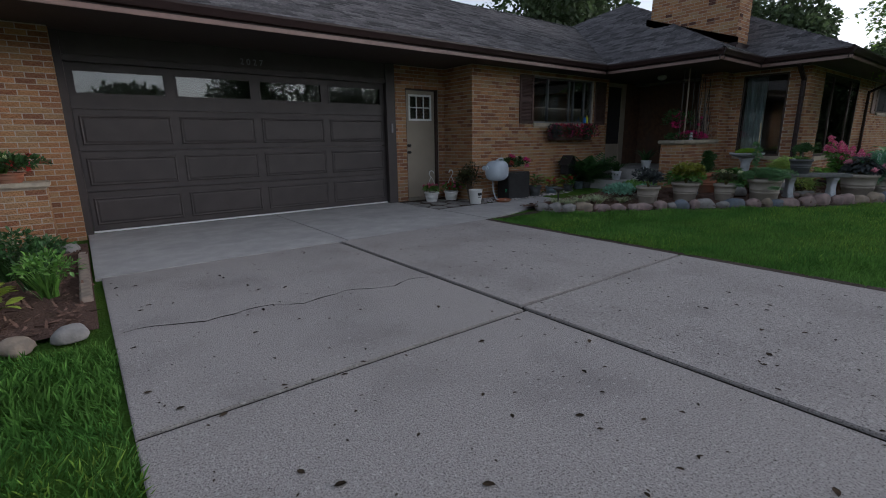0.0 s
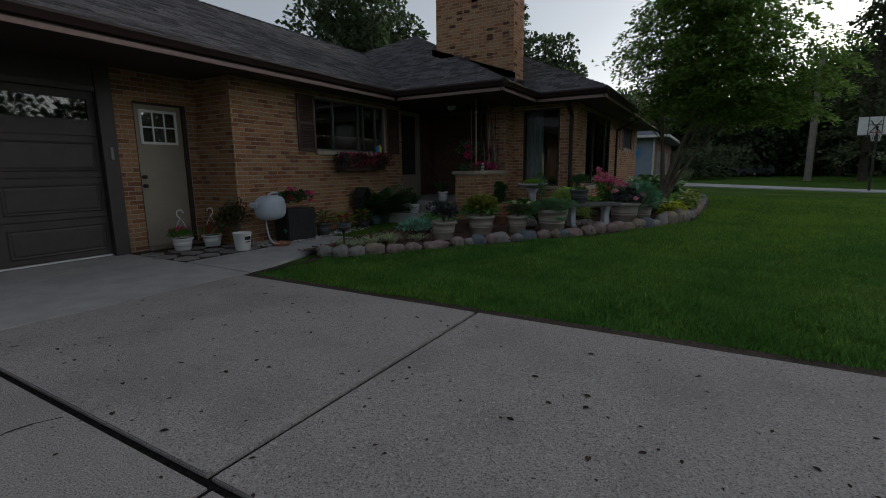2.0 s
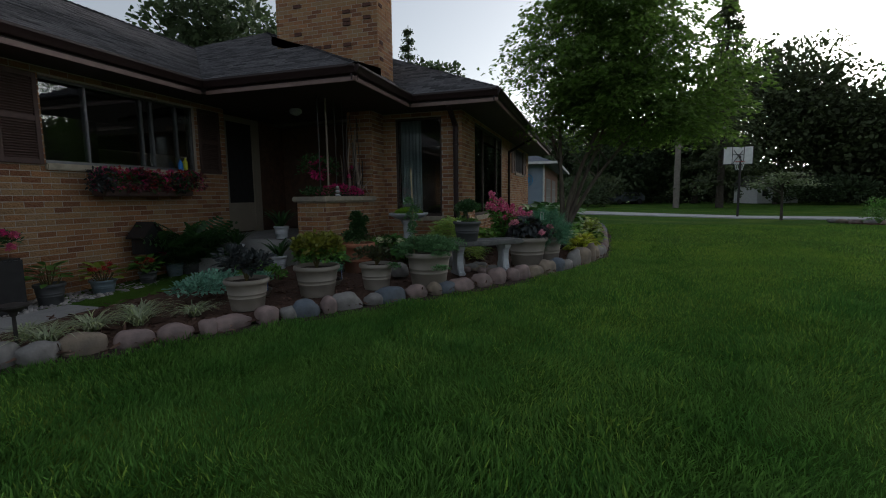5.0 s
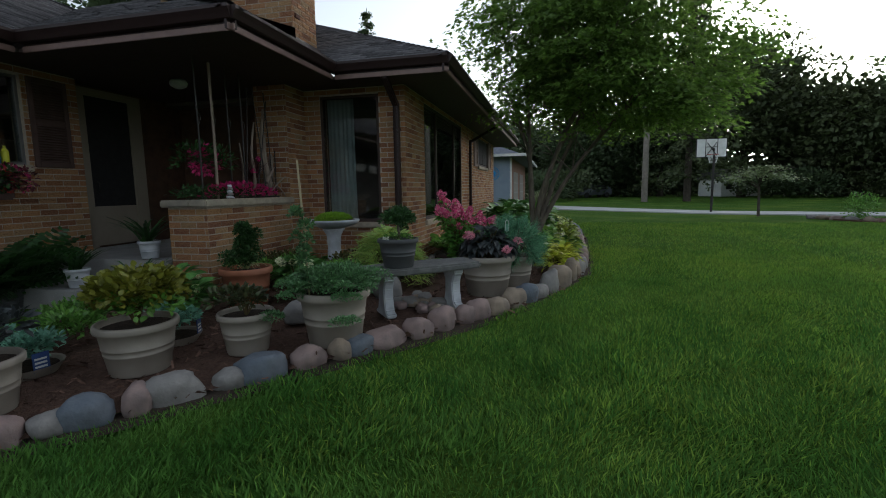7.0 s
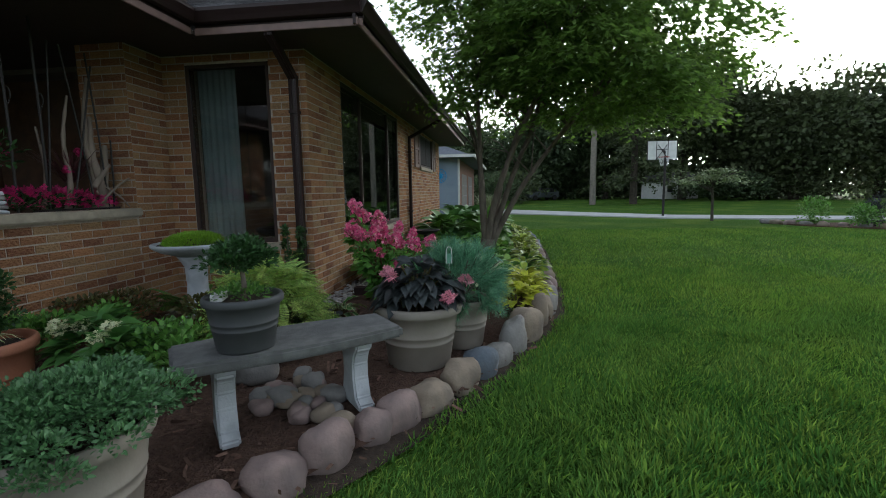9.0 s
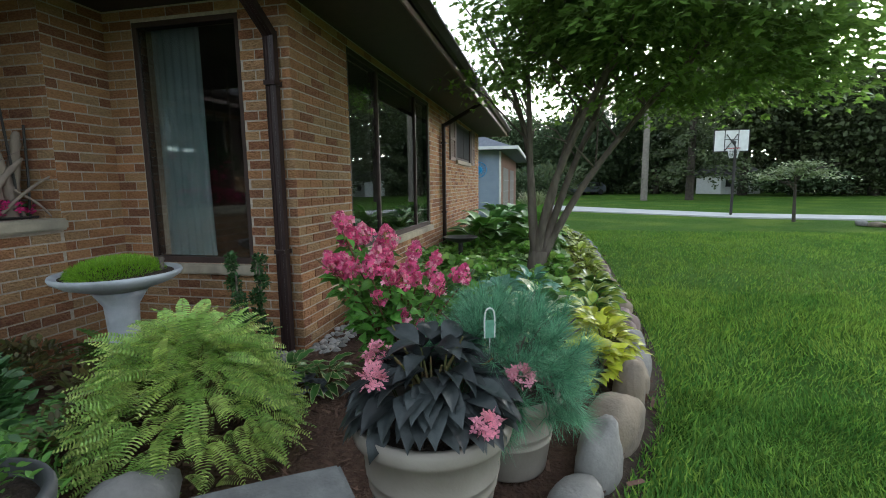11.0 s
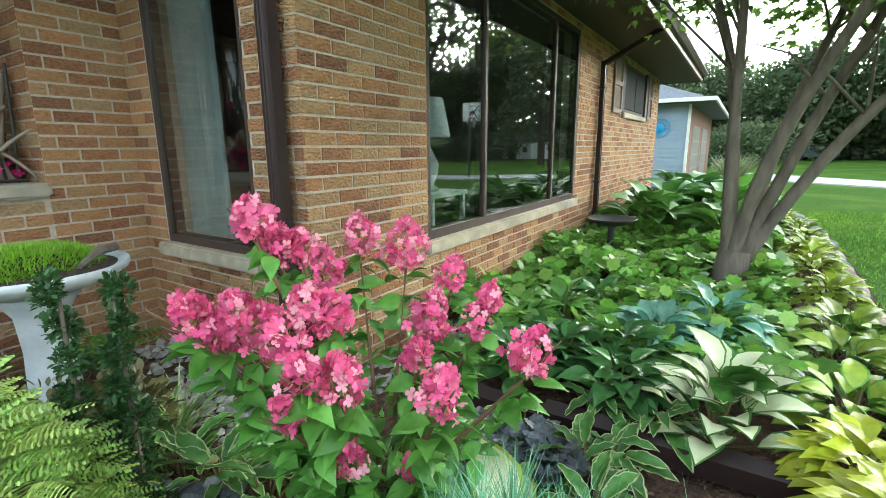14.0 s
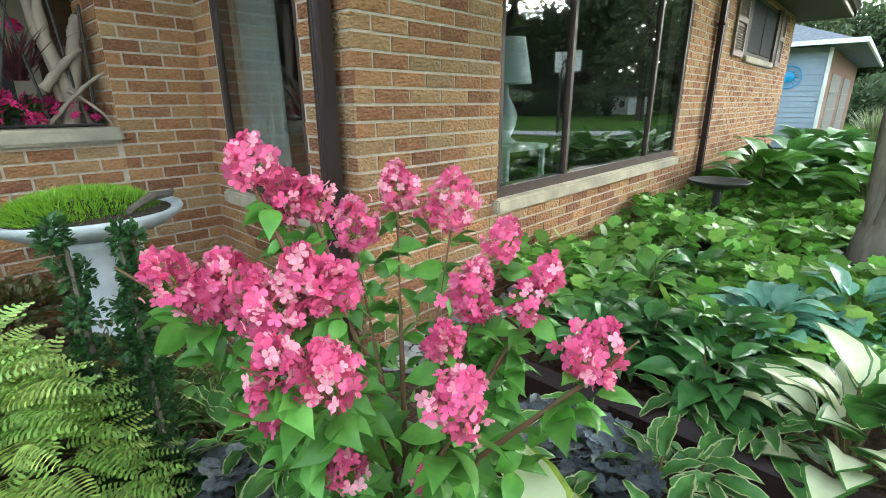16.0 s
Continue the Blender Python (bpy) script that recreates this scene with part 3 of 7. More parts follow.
def brick_wall(name, label, axis, face, sign, u0, u1, z0, z1, holes=(), thick=0.2, near=None, ends=(0.0, 0.0), butt=0.0):
    """A mortar wall with real openings; its bricks are laid at the end of the file. face: where its outer plane lies; sign: which way it looks."""
    bm = bmesh.new()
    us = sorted({u0 + butt, u1, *[h[0] for h in holes], *[h[1] for h in holes]})
    zs = sorted({z0, z1, *[h[2] for h in holes], *[h[3] for h in holes]})
    for a, b in zip(us, us[1:]):
        for c, d in zip(zs, zs[1:]):
            if any(h[0] - 1e-6 <= a and b <= h[1] + 1e-6 and h[2] - 1e-6 <= c and d <= h[3] + 1e-6 for h in holes):
                continue
            f0, f1 = sorted((face, face - sign * thick))
            add_box(bm, (a, f0, c) if axis == "x" else (f0, a, c), (b, f1, d) if axis == "x" else (f1, b, d))
    bmesh.ops.remove_doubles(bm, verts=bm.verts, dist=1e-5)
    ob = tagged(part(name, bm, MORTAR), label, "wall", kind="structure")
    BRICK_JOBS.append((ob, axis, face, sign, u0 - ends[0], u1 + ends[1], z0, z1, holes, near))
    return ob


LAB = "tan and red-brown textured brick wall with pale mortar"
H1 = 2.74
brick_wall("wall_garage_pillar", LAB, "x", 7.9, -1, -4.2, -0.32, -0.05, H1, near=(-1.5, -0.3, 0.8, 2.7))
brick_wall("wall_garage_ledge", LAB, "x", 7.45, -1, -4.2, -0.62, -0.05, 0.76, near=(-1.6, -0.6, 0, 0.8))
brick_wall("wall_ledge_return", LAB, "y", -0.62, 1, 7.45, 7.9, -0.05, 0.76, near=(7.4, 7.9, 0, 0.8), butt=0.2)
brick_wall("wall_garage_return", LAB, "y", -0.32, 1, 7.9, 8.4, -0.05, H1, near=(7.9, 8.2, 0, 2.7), butt=0.2)
brick_wall("wall_side_door", LAB, "x", 8.17, -1, 4.95, 6.25, -0.05, H1, [(5.24, 6.08, -0.05, 2.31)], near=(4.9, 6.3, 0, 2.7))
brick_wall("wall_entry_return", LAB, "y", 6.25, -1, 7.245, 8.17, -0.05, H1, near=(7.2, 8.2, 0, 2.7), ends=(0.004, 0), butt=0.2)
brick_wall("wall_window", LAB, "x", 7.245, -1, 6.25, 11.0, -0.05, H1, [(8.10, 10.35, 1.62, 2.64)], near=(6.2, 8.0, 0.3, 2.4), ends=(0.004, 0))
brick_wall("wall_porch_planter", LAB, "x", 4.9, -1, 10.4, 12.07, -0.05, 1.105, thick=0.12, near=(10.3, 12.1, 0.3, 1.1))
brick_wall("wall_planter_end", LAB, "y", 10.4, -1, 4.9, 5.4, -0.05, 1.105, thick=0.12, near=(4.9, 5.4, 0.3, 1.1), butt=0.12)
brick_wall("wall_porch_pillar", LAB, "x", 4.9, -1, 12.07, 12.56, -0.05, H1, thick=0.5, near=(12, 12.6, 0, 2.5))
brick_wall("wall_pillar_return", LAB, "y", 12.07, -1, 4.9, 5.4, 1.105, H1, thick=0.1, near=(4.9, 5.4, 1, 2.5), butt=0.497)
brick_wall("wall_bay_side", LAB, "y", 12.56, -1, 3.33, 4.9, -0.05, H1, [(3.72, 4.64, 0.80, 2.64)], near=(3.3, 4.9, 0, 2.6), ends=(0.004, 0), butt=0.2)
brick_wall("wall_front_wing", LAB, "x", 3.33, -1, 12.56, 22.3, -0.05, H1, [(13.56, 16.68, 0.76, 2.66), (18.75, 20.9, 1.90, 2.66)], near=(12.5, 14.4, 0.2, 2.4), ends=(0.004, 0))
brick_wall("wall_wing_end", LAB, "y", 22.3, 1, 3.33, 12.0, -0.05, H1, butt=0.2)
# the porch's shade is put into this brick, darker than the outer walls
SHADED_PORCH_BRICK = mat("porch_shade_brick", (0.13, 0.072, 0.045), (0.085, 0.048, 0.034), 9, 0.95, 0.6, 60, dirt=(0.10, 0.07, 0.055))
tagged(part("wall_porch_back", box((10.8, 7.5, -0.05), (14.5, 7.7, H1)), SHADED_PORCH_BRICK), "brown porch back wall, colour darkened for porch shade", "wall", kind="structure")
tagged(part("wall_porch_side", box((13.0, 5.4, -0.05), (13.15, 7.5, H1)), SHADED_PORCH_BRICK), "brown porch side wall, colour darkened for porch shade", "wall", kind="structure")
tagged(part("wall_house_back", box((-4.2, 14.8, -0.05), (22.3, 15.0, H1)), MORTAR), "back wall of the house", "wall", kind="structure")
tagged(part("wall_house_left", box((-4.4, 7.9, -0.05), (-4.2, 15.0, H1)), MORTAR), "end wall of the garage", "wall", kind="structure")
# stone copings
cap = bmesh.new()
add_box(cap, (-4.2, 7.40, 0.76), (-0.58, 7.905, 0.82), 0.012)
tagged(part("ledge_cap", cap, STONE_SILL), "worn limestone cap on the garage ledge", "coping", kind="structure")
cap = bmesh.new()
add_box(cap, (10.33, 4.84, 1.108), (12.075, 5.06, 1.19), 0.015)
add_box(cap, (10.33, 5.06, 1.108), (10.56, 5.45, 1.188), 0.015)
tagged(part("planter_cap", cap, STONE_SILL), "rough limestone cap on the porch planter", "coping", kind="structure")
part("planter_soil", box((10.52, 5.02, 0.9), (12.07, 5.5, 1.10)), SOIL, None)
tagged(bpy.data.objects["planter_soil"], "dark soil in the brick porch planter", "soil", kind="structure")
# porch floor and steps
porch = thing("porch_floor", "grey concrete porch slab with a lower step", "porch", kind="structure")
slab("slab", [(10.35, 5.45), (13.0, 5.45), (13.0, 7.5), (10.35, 7.5)], -0.05, 0.52, APRON, porch)
slab("step", [(9.8, 5.7), (10.34, 5.7), (10.34, 7.2), (9.8, 7.2)], -0.05, 0.27, APRON, porch)

# ---- roofs ----
TAB = ([(-0.5, 0, 0.010), (0.5, 0, 0.010), (0.5, 1, 0.002), (-0.5, 1, 0.002), (-0.5, 0, -0.004), (0.5, 0, -0.004)], [(0, 1, 2, 3), (4, 5, 1, 0)])


def roof_face(parent, a, b, tops, row=0.145, tab=0.30, laid=True):
    """One slope: its eave from a to b, its upper corners in tops (from b's side back to a's)."""
    a, b, tops = Vector(a), Vector(b), [Vector(t) for t in tops]
    poly = [a, b, *tops]
    nrm = (b - a).cross(tops[0] - b).normalized()
    if nrm.z < 0:
        nrm = -nrm
    u = (b - a).normalized()
    v = nrm.cross(u)
    if v.z < 0:
        v = -v
    bm = bmesh.new()
    top = [bm.verts.new(p) for p in poly]
    low = [bm.verts.new(p - nrm * 0.05) for p in poly]
    bm.faces.new(top)
    bm.faces.new(low[::-1])
    for i in range(len(poly)):
        k = (i + 1) % len(poly)
        bm.faces.new((top[i], low[i], low[k], top[k]))
    part("deck", bm, SHINGLE, parent)
    if not laid:
        return
    uv = [((p - a).dot(u), (p - a).dot(v)) for p in poly]
    vm = max(q[1] for q in uv)
    P, S = [], []
    j = 0
    while j * row < vm - 0.16:
        vv = j * row + 0.02
        cuts = []
        for (x0, y0), (x1, y1) in zip(uv, uv[1:] + uv[:1]):
            if (y0 <= vv) != (y1 <= vv):
                cuts.append(x0 + (vv - y0) / (y1 - y0) * (x1 - x0))
        if len(cuts) >= 2:
            lo, hi = min(cuts), max(cuts)
            x = lo - random.uniform(0, tab)
            while x < hi:
                w = tab * random.uniform(0.75, 1.15)
                s, e = max(x, lo), min(x + w, hi)
                if e - s > 0.04:
                    P.append(a + u * ((s + e) / 2) + v * (j * row - 0.01))
                    S.append((e - s - 0.008, row * 1.12, random.uniform(0.6, 1.5)))
                x += w
        j += 1
    P = np.array([tuple(p) for p in P])
    D = np.repeat(np.array([tuple(v)]), len(P), 0)
    ref = np.cross(D[0], [0, 0, 1.0])
    flip = 0.0
    z = np.cross(ref / np.linalg.norm(ref), D[0])
    if z @ np.array(nrm) < 0:
        flip = math.pi
    swarm("shingles", TAB, P, D, np.array(S), SHINGLE, parent, spin=np.full(len(P), flip), kind="stuff")


EZ, SL = 2.93, 0.5
roof = thing("roof", "low hip roof of weathered grey asphalt shingles", "roof", kind="structure")
RY = 10.7
RZ = EZ + SL * (RY - 6.62)
roof_face(roof, (-4.9, 6.62, EZ), (9.93, 6.62, EZ), [(9.93 + RY - 6.62, RY, RZ), (-4.9, RY, RZ)])
roof_face(roof, (-4.9, 2 * RY - 6.62, EZ), (9.93, 2 * RY - 6.62, EZ), [(9.93, RY, RZ), (-4.9, RY, RZ)], laid=False)
PX, PY, PZ = 15.6, 9.75, EZ + SL * 5.67
roof_face(roof, (9.93, 4.08, EZ), (9.93, 15.42, EZ), [(PX, PY, PZ)])
roof_face(roof, (9.93, 4.08, EZ), (18, 4.08, EZ), [(18, PY, PZ), (PX, PY, PZ)])
WR = 4.2
roof_face(roof, (11.95, 2.55, EZ), (11.95, 2.55 + 2 * WR, EZ), [(11.95 + WR, 2.55 + WR, EZ + SL * WR)])
roof_face(roof, (11.95, 2.55, EZ), (22.95, 2.55, EZ), [(22.95 - WR, 2.55 + WR, EZ + SL * WR), (11.95 + WR, 2.55 + WR, EZ + SL * WR)])
roof_face(roof, (22.95, 2.55, EZ), (22.95, 2.55 + 2 * WR, EZ), [(22.95 - WR, 2.55 + WR, EZ + SL * WR)])
roof_face(roof, (18, 15.4, EZ), (9.93, 15.4, EZ), [(PX, PY, PZ), (18, PY, PZ)], laid=False)
for p0, p1 in (((9.93, 4.08, EZ), (PX, PY, PZ)), ((11.95, 2.55, EZ), (11.95 + WR, 2.55 + WR, EZ + SL * WR)), ((-4.9, RY, RZ), (9.93 + RY - 6.62, RY, RZ)), ((22.95, 2.55, EZ), (22.95 - WR, 2.55 + WR, EZ + SL * WR)), ((11.95 + WR, 2.55 + WR, EZ + SL * WR), (22.95 - WR, 2.55 + WR, EZ + SL * WR))):
    p0, p1 = Vector(p0), Vector(p1)
    n = int((p1 - p0).length / 0.15)
    bm = bmesh.new()
    for k in range(n):
        q0, q1 = p0.lerp(p1, k / n), p0.lerp(p1, (k + 1.25) / n)
        side = (q1 - q0).cross(Vector((0, 0, 1))).normalized() * 0.13
        a = [bm.verts.new(q0 + side - Vector((0, 0, 0.035))), bm.verts.new(q0 + Vector((0, 0, 0.035))), bm.verts.new(q0 - side - Vector((0, 0, 0.035)))]
        b = [bm.verts.new(q1 + side - Vector((0, 0, 0.045))), bm.verts.new(q1 + Vector((0, 0, 0.02))), bm.verts.new(q1 - side - Vector((0, 0, 0.045)))]
        bm.faces.new((a[0], a[1], b[1], b[0]))
        bm.faces.new((a[1], a[2], b[2], b[1]))
    part("hip_caps", bm, SHINGLE, roof)

# gutters and fascia along the eaves
eaves = thing("eaves", "dark brown gutter over a fascia with a lit mauve-brown edge", "gutter", kind="structure")


def eave_run(p0, p1, out):
    """out: the direction away from the house."""
    p0, p1, o = Vector((*p0, 0)), Vector((*p1, 0)), Vector((*out, 0))
    prof = [(0.0, 2.925), (0.05, 2.93), (0.052, 2.90), (0.03, 2.86), (0.012, 2.82), (-0.03, 2.81), (-0.05, 2.92)]
    bm = bmesh.new()
    A = [bm.verts.new(p0 + o * d + Vector((0, 0, z))) for d, z in prof]
    B = [bm.verts.new(p1 + o * d + Vector((0, 0, z))) for d, z in prof]
    for i in range(len(prof)):
        k = (i + 1) % len(prof)
        bm.faces.new((A[i], A[k], B[k], B[i]))
    bm.faces.new(A)
    bm.faces.new(B)
    part("gutter", bm, FASCIA, eaves)
    lo = [min(a, b) for a, b in zip(p0 - o * 0.075, p1 - o * 0.05)]
    hi = [max(a, b) for a, b in zip(p0 - o * 0.075, p1 - o * 0.05)]
    part("fascia", box((lo[0], lo[1], 2.735), (hi[0], hi[1], 2.90)), FASCIA, eaves)
    # thin pale strip standing for light along the fascia's bottom edge
    lo = [min(a, b) for a, b in zip(p0 - o * 0.05, p1 - o * 0.03)]
    hi = [max(a, b) for a, b in zip(p0 - o * 0.05, p1 - o * 0.03)]
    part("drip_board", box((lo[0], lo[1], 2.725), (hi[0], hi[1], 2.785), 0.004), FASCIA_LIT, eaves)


eave_run((-4.9, 6.62), (9.93, 6.62), (0, -1))
eave_run((9.93, 6.60), (9.93, 4.08), (-1, 0))
eave_run((9.93, 4.08), (11.95, 4.08), (0, -1))
eave_run((11.95, 4.10), (11.95, 2.55), (-1, 0))
eave_run((11.95, 2.55), (22.95, 2.55), (0, -1))
eave_run((22.95, 2.55), (22.95, 12.0), (1, 0))
for lo, hi in (((-4.85, 6.66, 2.74), (9.97, 8.4, 2.77)), ((9.97, 4.12, 2.74), (13.1, 7.6, 2.77)), ((11.99, 2.59, 2.74), (22.9, 4.12, 2.77)), ((22.2, 4.12, 2.74), (22.9, 12, 2.77))):
    tagged(part("ceiling_soffit", box(lo, hi), SOFFIT), "dark brown painted soffit", "ceiling", kind="structure")
tagged(part("ceiling_rooms", box((12.7, 4.13, 2.68), (22.2, 14.7, 2.735)), INSIDE), "added room ceiling, coloured dark as unlit", "ceiling", kind="structure")
tagged(part("porch_light", lathe([(0.09, 2.735), (0.11, 2.70), (0.1, 2.66), (0.05, 2.63), (0.01, 2.62)], 20), CAST_WHITE), "round frosted porch ceiling lamp, switched off", "lamp")
bpy.data.objects["porch_light"].location = (11.43, 6.06, 0)
# rooms added behind the windows, their dark colour standing for unlit interiors
tagged(part("wall_room_back", box((12.7, 8.4, 0), (22.2, 8.5, 2.7)), INSIDE), "added room back wall, coloured dark as unlit", "wall", kind="structure")
tagged(part("wall_room_side", box((17.6, 3.55, 0), (17.7, 8.4, 2.7)), INSIDE), "added room side wall, coloured dark as unlit", "wall", kind="structure")
tagged(part("floor_room", box((12.7, 3.5, 0.0), (22.2, 8.4, 0.08)), INSIDE), "added room floor, coloured dark as unlit", "floor", kind="structure")
tagged(part("wall_kitchen_back", box((6.4, 10.3, 0), (11, 10.4, 2.7)), INSIDE), "added kitchen back wall, coloured dark as unlit", "wall", kind="structure")
tagged(part("wall_garage_inside", box((-0.3, 8.9, 0), (5.1, 9.0, 2.7)), INSIDE), "added garage inside wall, coloured dark as unlit", "wall", kind="structure")

# chimney
chim = thing("chimney", "broad tan brick chimney with projecting brick pattern", "chimney", kind="structure")
part("stack", box((12.1, 4.75, 2.9), (12.75, 6.85, 6.6)), MORTAR, chim)
part("flashing", box((12.04, 4.70, 3.0), (12.8, 6.9, 3.36)), FASCIA, chim)
bm = bmesh.new()
for a, b in ((Vector((12.05, 4.68, 3.30)), Vector((12.05, 6.95, 4.10))),):
    bm.faces.new([bm.verts.new(a), bm.verts.new(b), bm.verts.new(b + Vector((0, 0, 0.16))), bm.verts.new(a + Vector((0, 0, 0.16)))])
bmesh.ops.solidify(bm, geom=bm.faces[:], thickness=0.02)
part("flashing", bm, FASCIA, chim)
BRICK_JOBS.append((chim, "y", 12.1, -1, 4.75, 6.85, 3.2, 6.6, (), None))
BRICK_JOBS.append((chim, "x", 4.75, -1, 12.1, 12.75, 3.0, 6.6, (), None))

random.seed(5)
HEADER = mat("dark_header_brick", (0.12, 0.055, 0.040), (0.085, 0.042, 0.032), 50, 0.9, 0.8, 70)
for k in range(26):
    y, z = 4.87 + 0.205 * random.randrange(0, 9), 3.2 + CH * (0.5 + random.randrange(6, 46))
    part("brick", box((12.075, y, z - 0.03), (12.11, y + 0.15, z + 0.03), 0.004), HEADER, chim)
    if k % 3 == 0:
        x = 12.16 + 0.205 * random.randrange(0, 2)
        part("brick", box((x, 4.725, z - 0.03), (x + 0.12, 4.76, z + 0.03), 0.004), HEADER, chim)

# ---- doors and windows ----
gd = thing("garage_door", "dark brown panelled double garage door, shut, with four windows", "garage door", kind="structure")
GX0, GX1, GY = -0.22, 4.74, 8.20
SEC = [(0.03, 0.60), (0.60, 1.17), (1.17, 1.75), (1.75, 2.36)]
PW = (GX1 - GX0) / 4
for i, (z0, z1) in enumerate(SEC):
    if i < 3:
        part("section", box((GX0, GY, z0 + 0.004), (GX1, GY + 0.05, z1 - 0.004), 0.006), DOOR_BROWN, gd)
        for k in range(4):
            x0, x1 = GX0 + k * PW + 0.055, GX0 + (k + 1) * PW - 0.055
            bm = bmesh.new()
            a, b = z0 + 0.085, z1 - 0.085
            o = [(x0, a), (x1, a), (x1, b), (x0, b)]
            rings = []
            for s, d in ((0.0, -0.002), (0.018, -0.014), (0.036, -0.004), (0.06, -0.012)):
                rings.append([bm.verts.new((x, GY + d, z)) for x, z in ((x0 + s, a + s), (x1 - s, a + s), (x1 - s, b - s), (x0 + s, b - s))])
            for r0, r1 in zip(rings, rings[1:]):
                for q in range(4):
                    bm.faces.new((r0[q], r0[(q + 1) % 4], r1[(q + 1) % 4], r1[q]))
            bm.faces.new(rings[-1])
            part("panel", bm, DOOR_BROWN, gd)
    else:
        bm = bmesh.new()
        add_box(bm, (GX0, GY, z0 + 0.004), (GX1, GY + 0.05, 1.96))
        add_box(bm, (GX0, GY, 2.26), (GX1, GY + 0.05, z1))
        for k in range(5):
            xa = GX0 + k * PW - (0.08 if k else 0)
            add_box(bm, (xa, GY, 1.96), (min(GX0 + k * PW + 0.08, GX1) if k < 4 else GX1, GY + 0.05, 2.26))
        part("section", bm, DOOR_BROWN, gd)
        for k in range(4):
            w = part("window", box((GX0 + k * PW + 0.08, GY + 0.02, 1.96), (GX0 + (k + 1) * PW - 0.08, GY + 0.026, 2.26)), GLASS, gd, "glossy dark pane")
            w.visible_shadow = False
            bm = bmesh.new()
            xa, xb = GX0 + k * PW + 0.08, GX0 + (k + 1) * PW - 0.08
            for lo, hi in (((xa - 0.02, GY - 0.008, 1.94), (xb + 0.02, GY + 0.002, 1.965)), ((xa - 0.02, GY - 0.008, 2.255), (xb + 0.02, GY + 0.002, 2.28)), ((xa - 0.02, GY - 0.008, 1.965), (xa + 0.005, GY + 0.002, 2.255)), ((xb - 0.005, GY - 0.008, 1.965), (xb + 0.02, GY + 0.002, 2.255))):
                add_box(bm, lo, hi)
            part("window_frame", bm, DOOR_BROWN, gd)
part("weather_strip", box((GX0, GY - 0.006, 0.008), (GX1, GY + 0.03, 0.03)), WHITE, gd, "pale rubber strip along the floor")
jm = bmesh.new()
add_box(jm, (GX1 + 0.005, 8.10, 0), (4.945, 8.35, H1))
add_box(jm, (-0.315, 8.12, 0), (GX0 - 0.005, 8.35, H1))
add_box(jm, (-0.22, 8.12, 2.365), (4.745, 8.35, 2.45), 0.01)
add_box(jm, (-0.22, 8.15, 2.455), (4.745, 8.35, H1))
tagged(part("trim_garage", jm, DOOR_BROWN), "dark brown painted garage surround boards", "trim", kind="structure")
kp = part("keypad", box((4.83, 8.075, 1.42), (4.87, 8.10, 1.60), 0.006), METAL)
tagged(kp, "small grey garage door keypad on the jamb", "keypad")


def letters(name, text, size, m, material, label):
    cu = bpy.data.curves.new(name, "FONT")
    cu.body, cu.size, cu.extrude = text, size, 0.006
    cu.materials.append(material)
    o = new(name, cu)
    o.matrix_world = m
    return tagged(o, label, "numbers")


letters("house_number", "2 0 2 7", 0.13, pose(2.05, 8.14, 2.50, 90, 0, 0), METAL, "metal house numbers 2027 over the garage door")

# side door
sd = thing("door_side", "taupe steel side door with a six-pane window, shut", "door", kind="structure")
DX0, DX1, DY = 5.27, 6.02, 8.24
bm = bmesh.new()
add_box(bm, (DX0, DY, 0.06), (DX1, DY + 0.045, 1.70))
add_box(bm, (DX0, DY, 2.17), (DX1, DY + 0.045, 2.28))
add_box(bm, (DX0, DY, 1.70), (DX0 + 0.10, DY + 0.045, 2.17))
add_box(bm, (DX1 - 0.10, DY, 1.70), (DX1, DY + 0.045, 2.17))
part("slab", bm, TAUPE, sd)
bm = bmesh.new()
add_box(bm, (DX0 + 0.08, DY - 0.012, 1.67), (DX1 - 0.08, DY, 1.71))
add_box(bm, (DX0 + 0.08, DY - 0.012, 2.16), (DX1 - 0.08, DY, 2.20))
for k in range(4):
    x = DX0 + 0.10 + k * (DX1 - DX0 - 0.2) / 3
    w = 0.02 if k in (0, 3) else 0.011
    add_box(bm, (x - w, DY - 0.012, 1.71), (x + w, DY, 2.16))
add_box(bm, (DX0 + 0.10, DY - 0.010, 1.925), (DX1 - 0.10, DY + 0.002, 1.947))
part("window_frame", bm, WHITE, sd, "white six-pane window grille")
for k in range(3):
    for z in (1.71, 1.947):
        x = DX0 + 0.10 + k * (DX1 - DX0 - 0.2) / 3
        part("pane", box((x, DY + 0.008, z), (x + (DX1 - DX0 - 0.2) / 3, DY + 0.012, z + 0.215)), GLASS, sd)
part("door_frame", add_box(add_box(box((5.24, 8.19, 0), (DX0 - 0.005, 8.32, 2.31)), (DX1 + 0.005, 8.19, 0), (6.08, 8.32, 2.31)), (5.24, 8.19, 2.285), (6.08, 8.32, 2.31)), FRAME_BR, sd)
part("threshold", box((5.24, 8.10, 0), (6.08, 8.26, 0.055), 0.008), STONE_SILL, sd)
for z in (1.02, 1.16):
    k = part("door_knob", lathe([(0.03, 0), (0.03, 0.01), (0.012, 0.015), (0.012, 0.04), (0.028, 0.05), (0.03, 0.065), (0.02, 0.08)], 16), IRON, sd, "dark round knob")
    k.matrix_world = pose(DX0 + 0.06, DY, z, 90, 0, 0)
part("backing", box((5.24, 8.33, 0), (6.1, 8.36, 2.35)), INSIDE, sd)


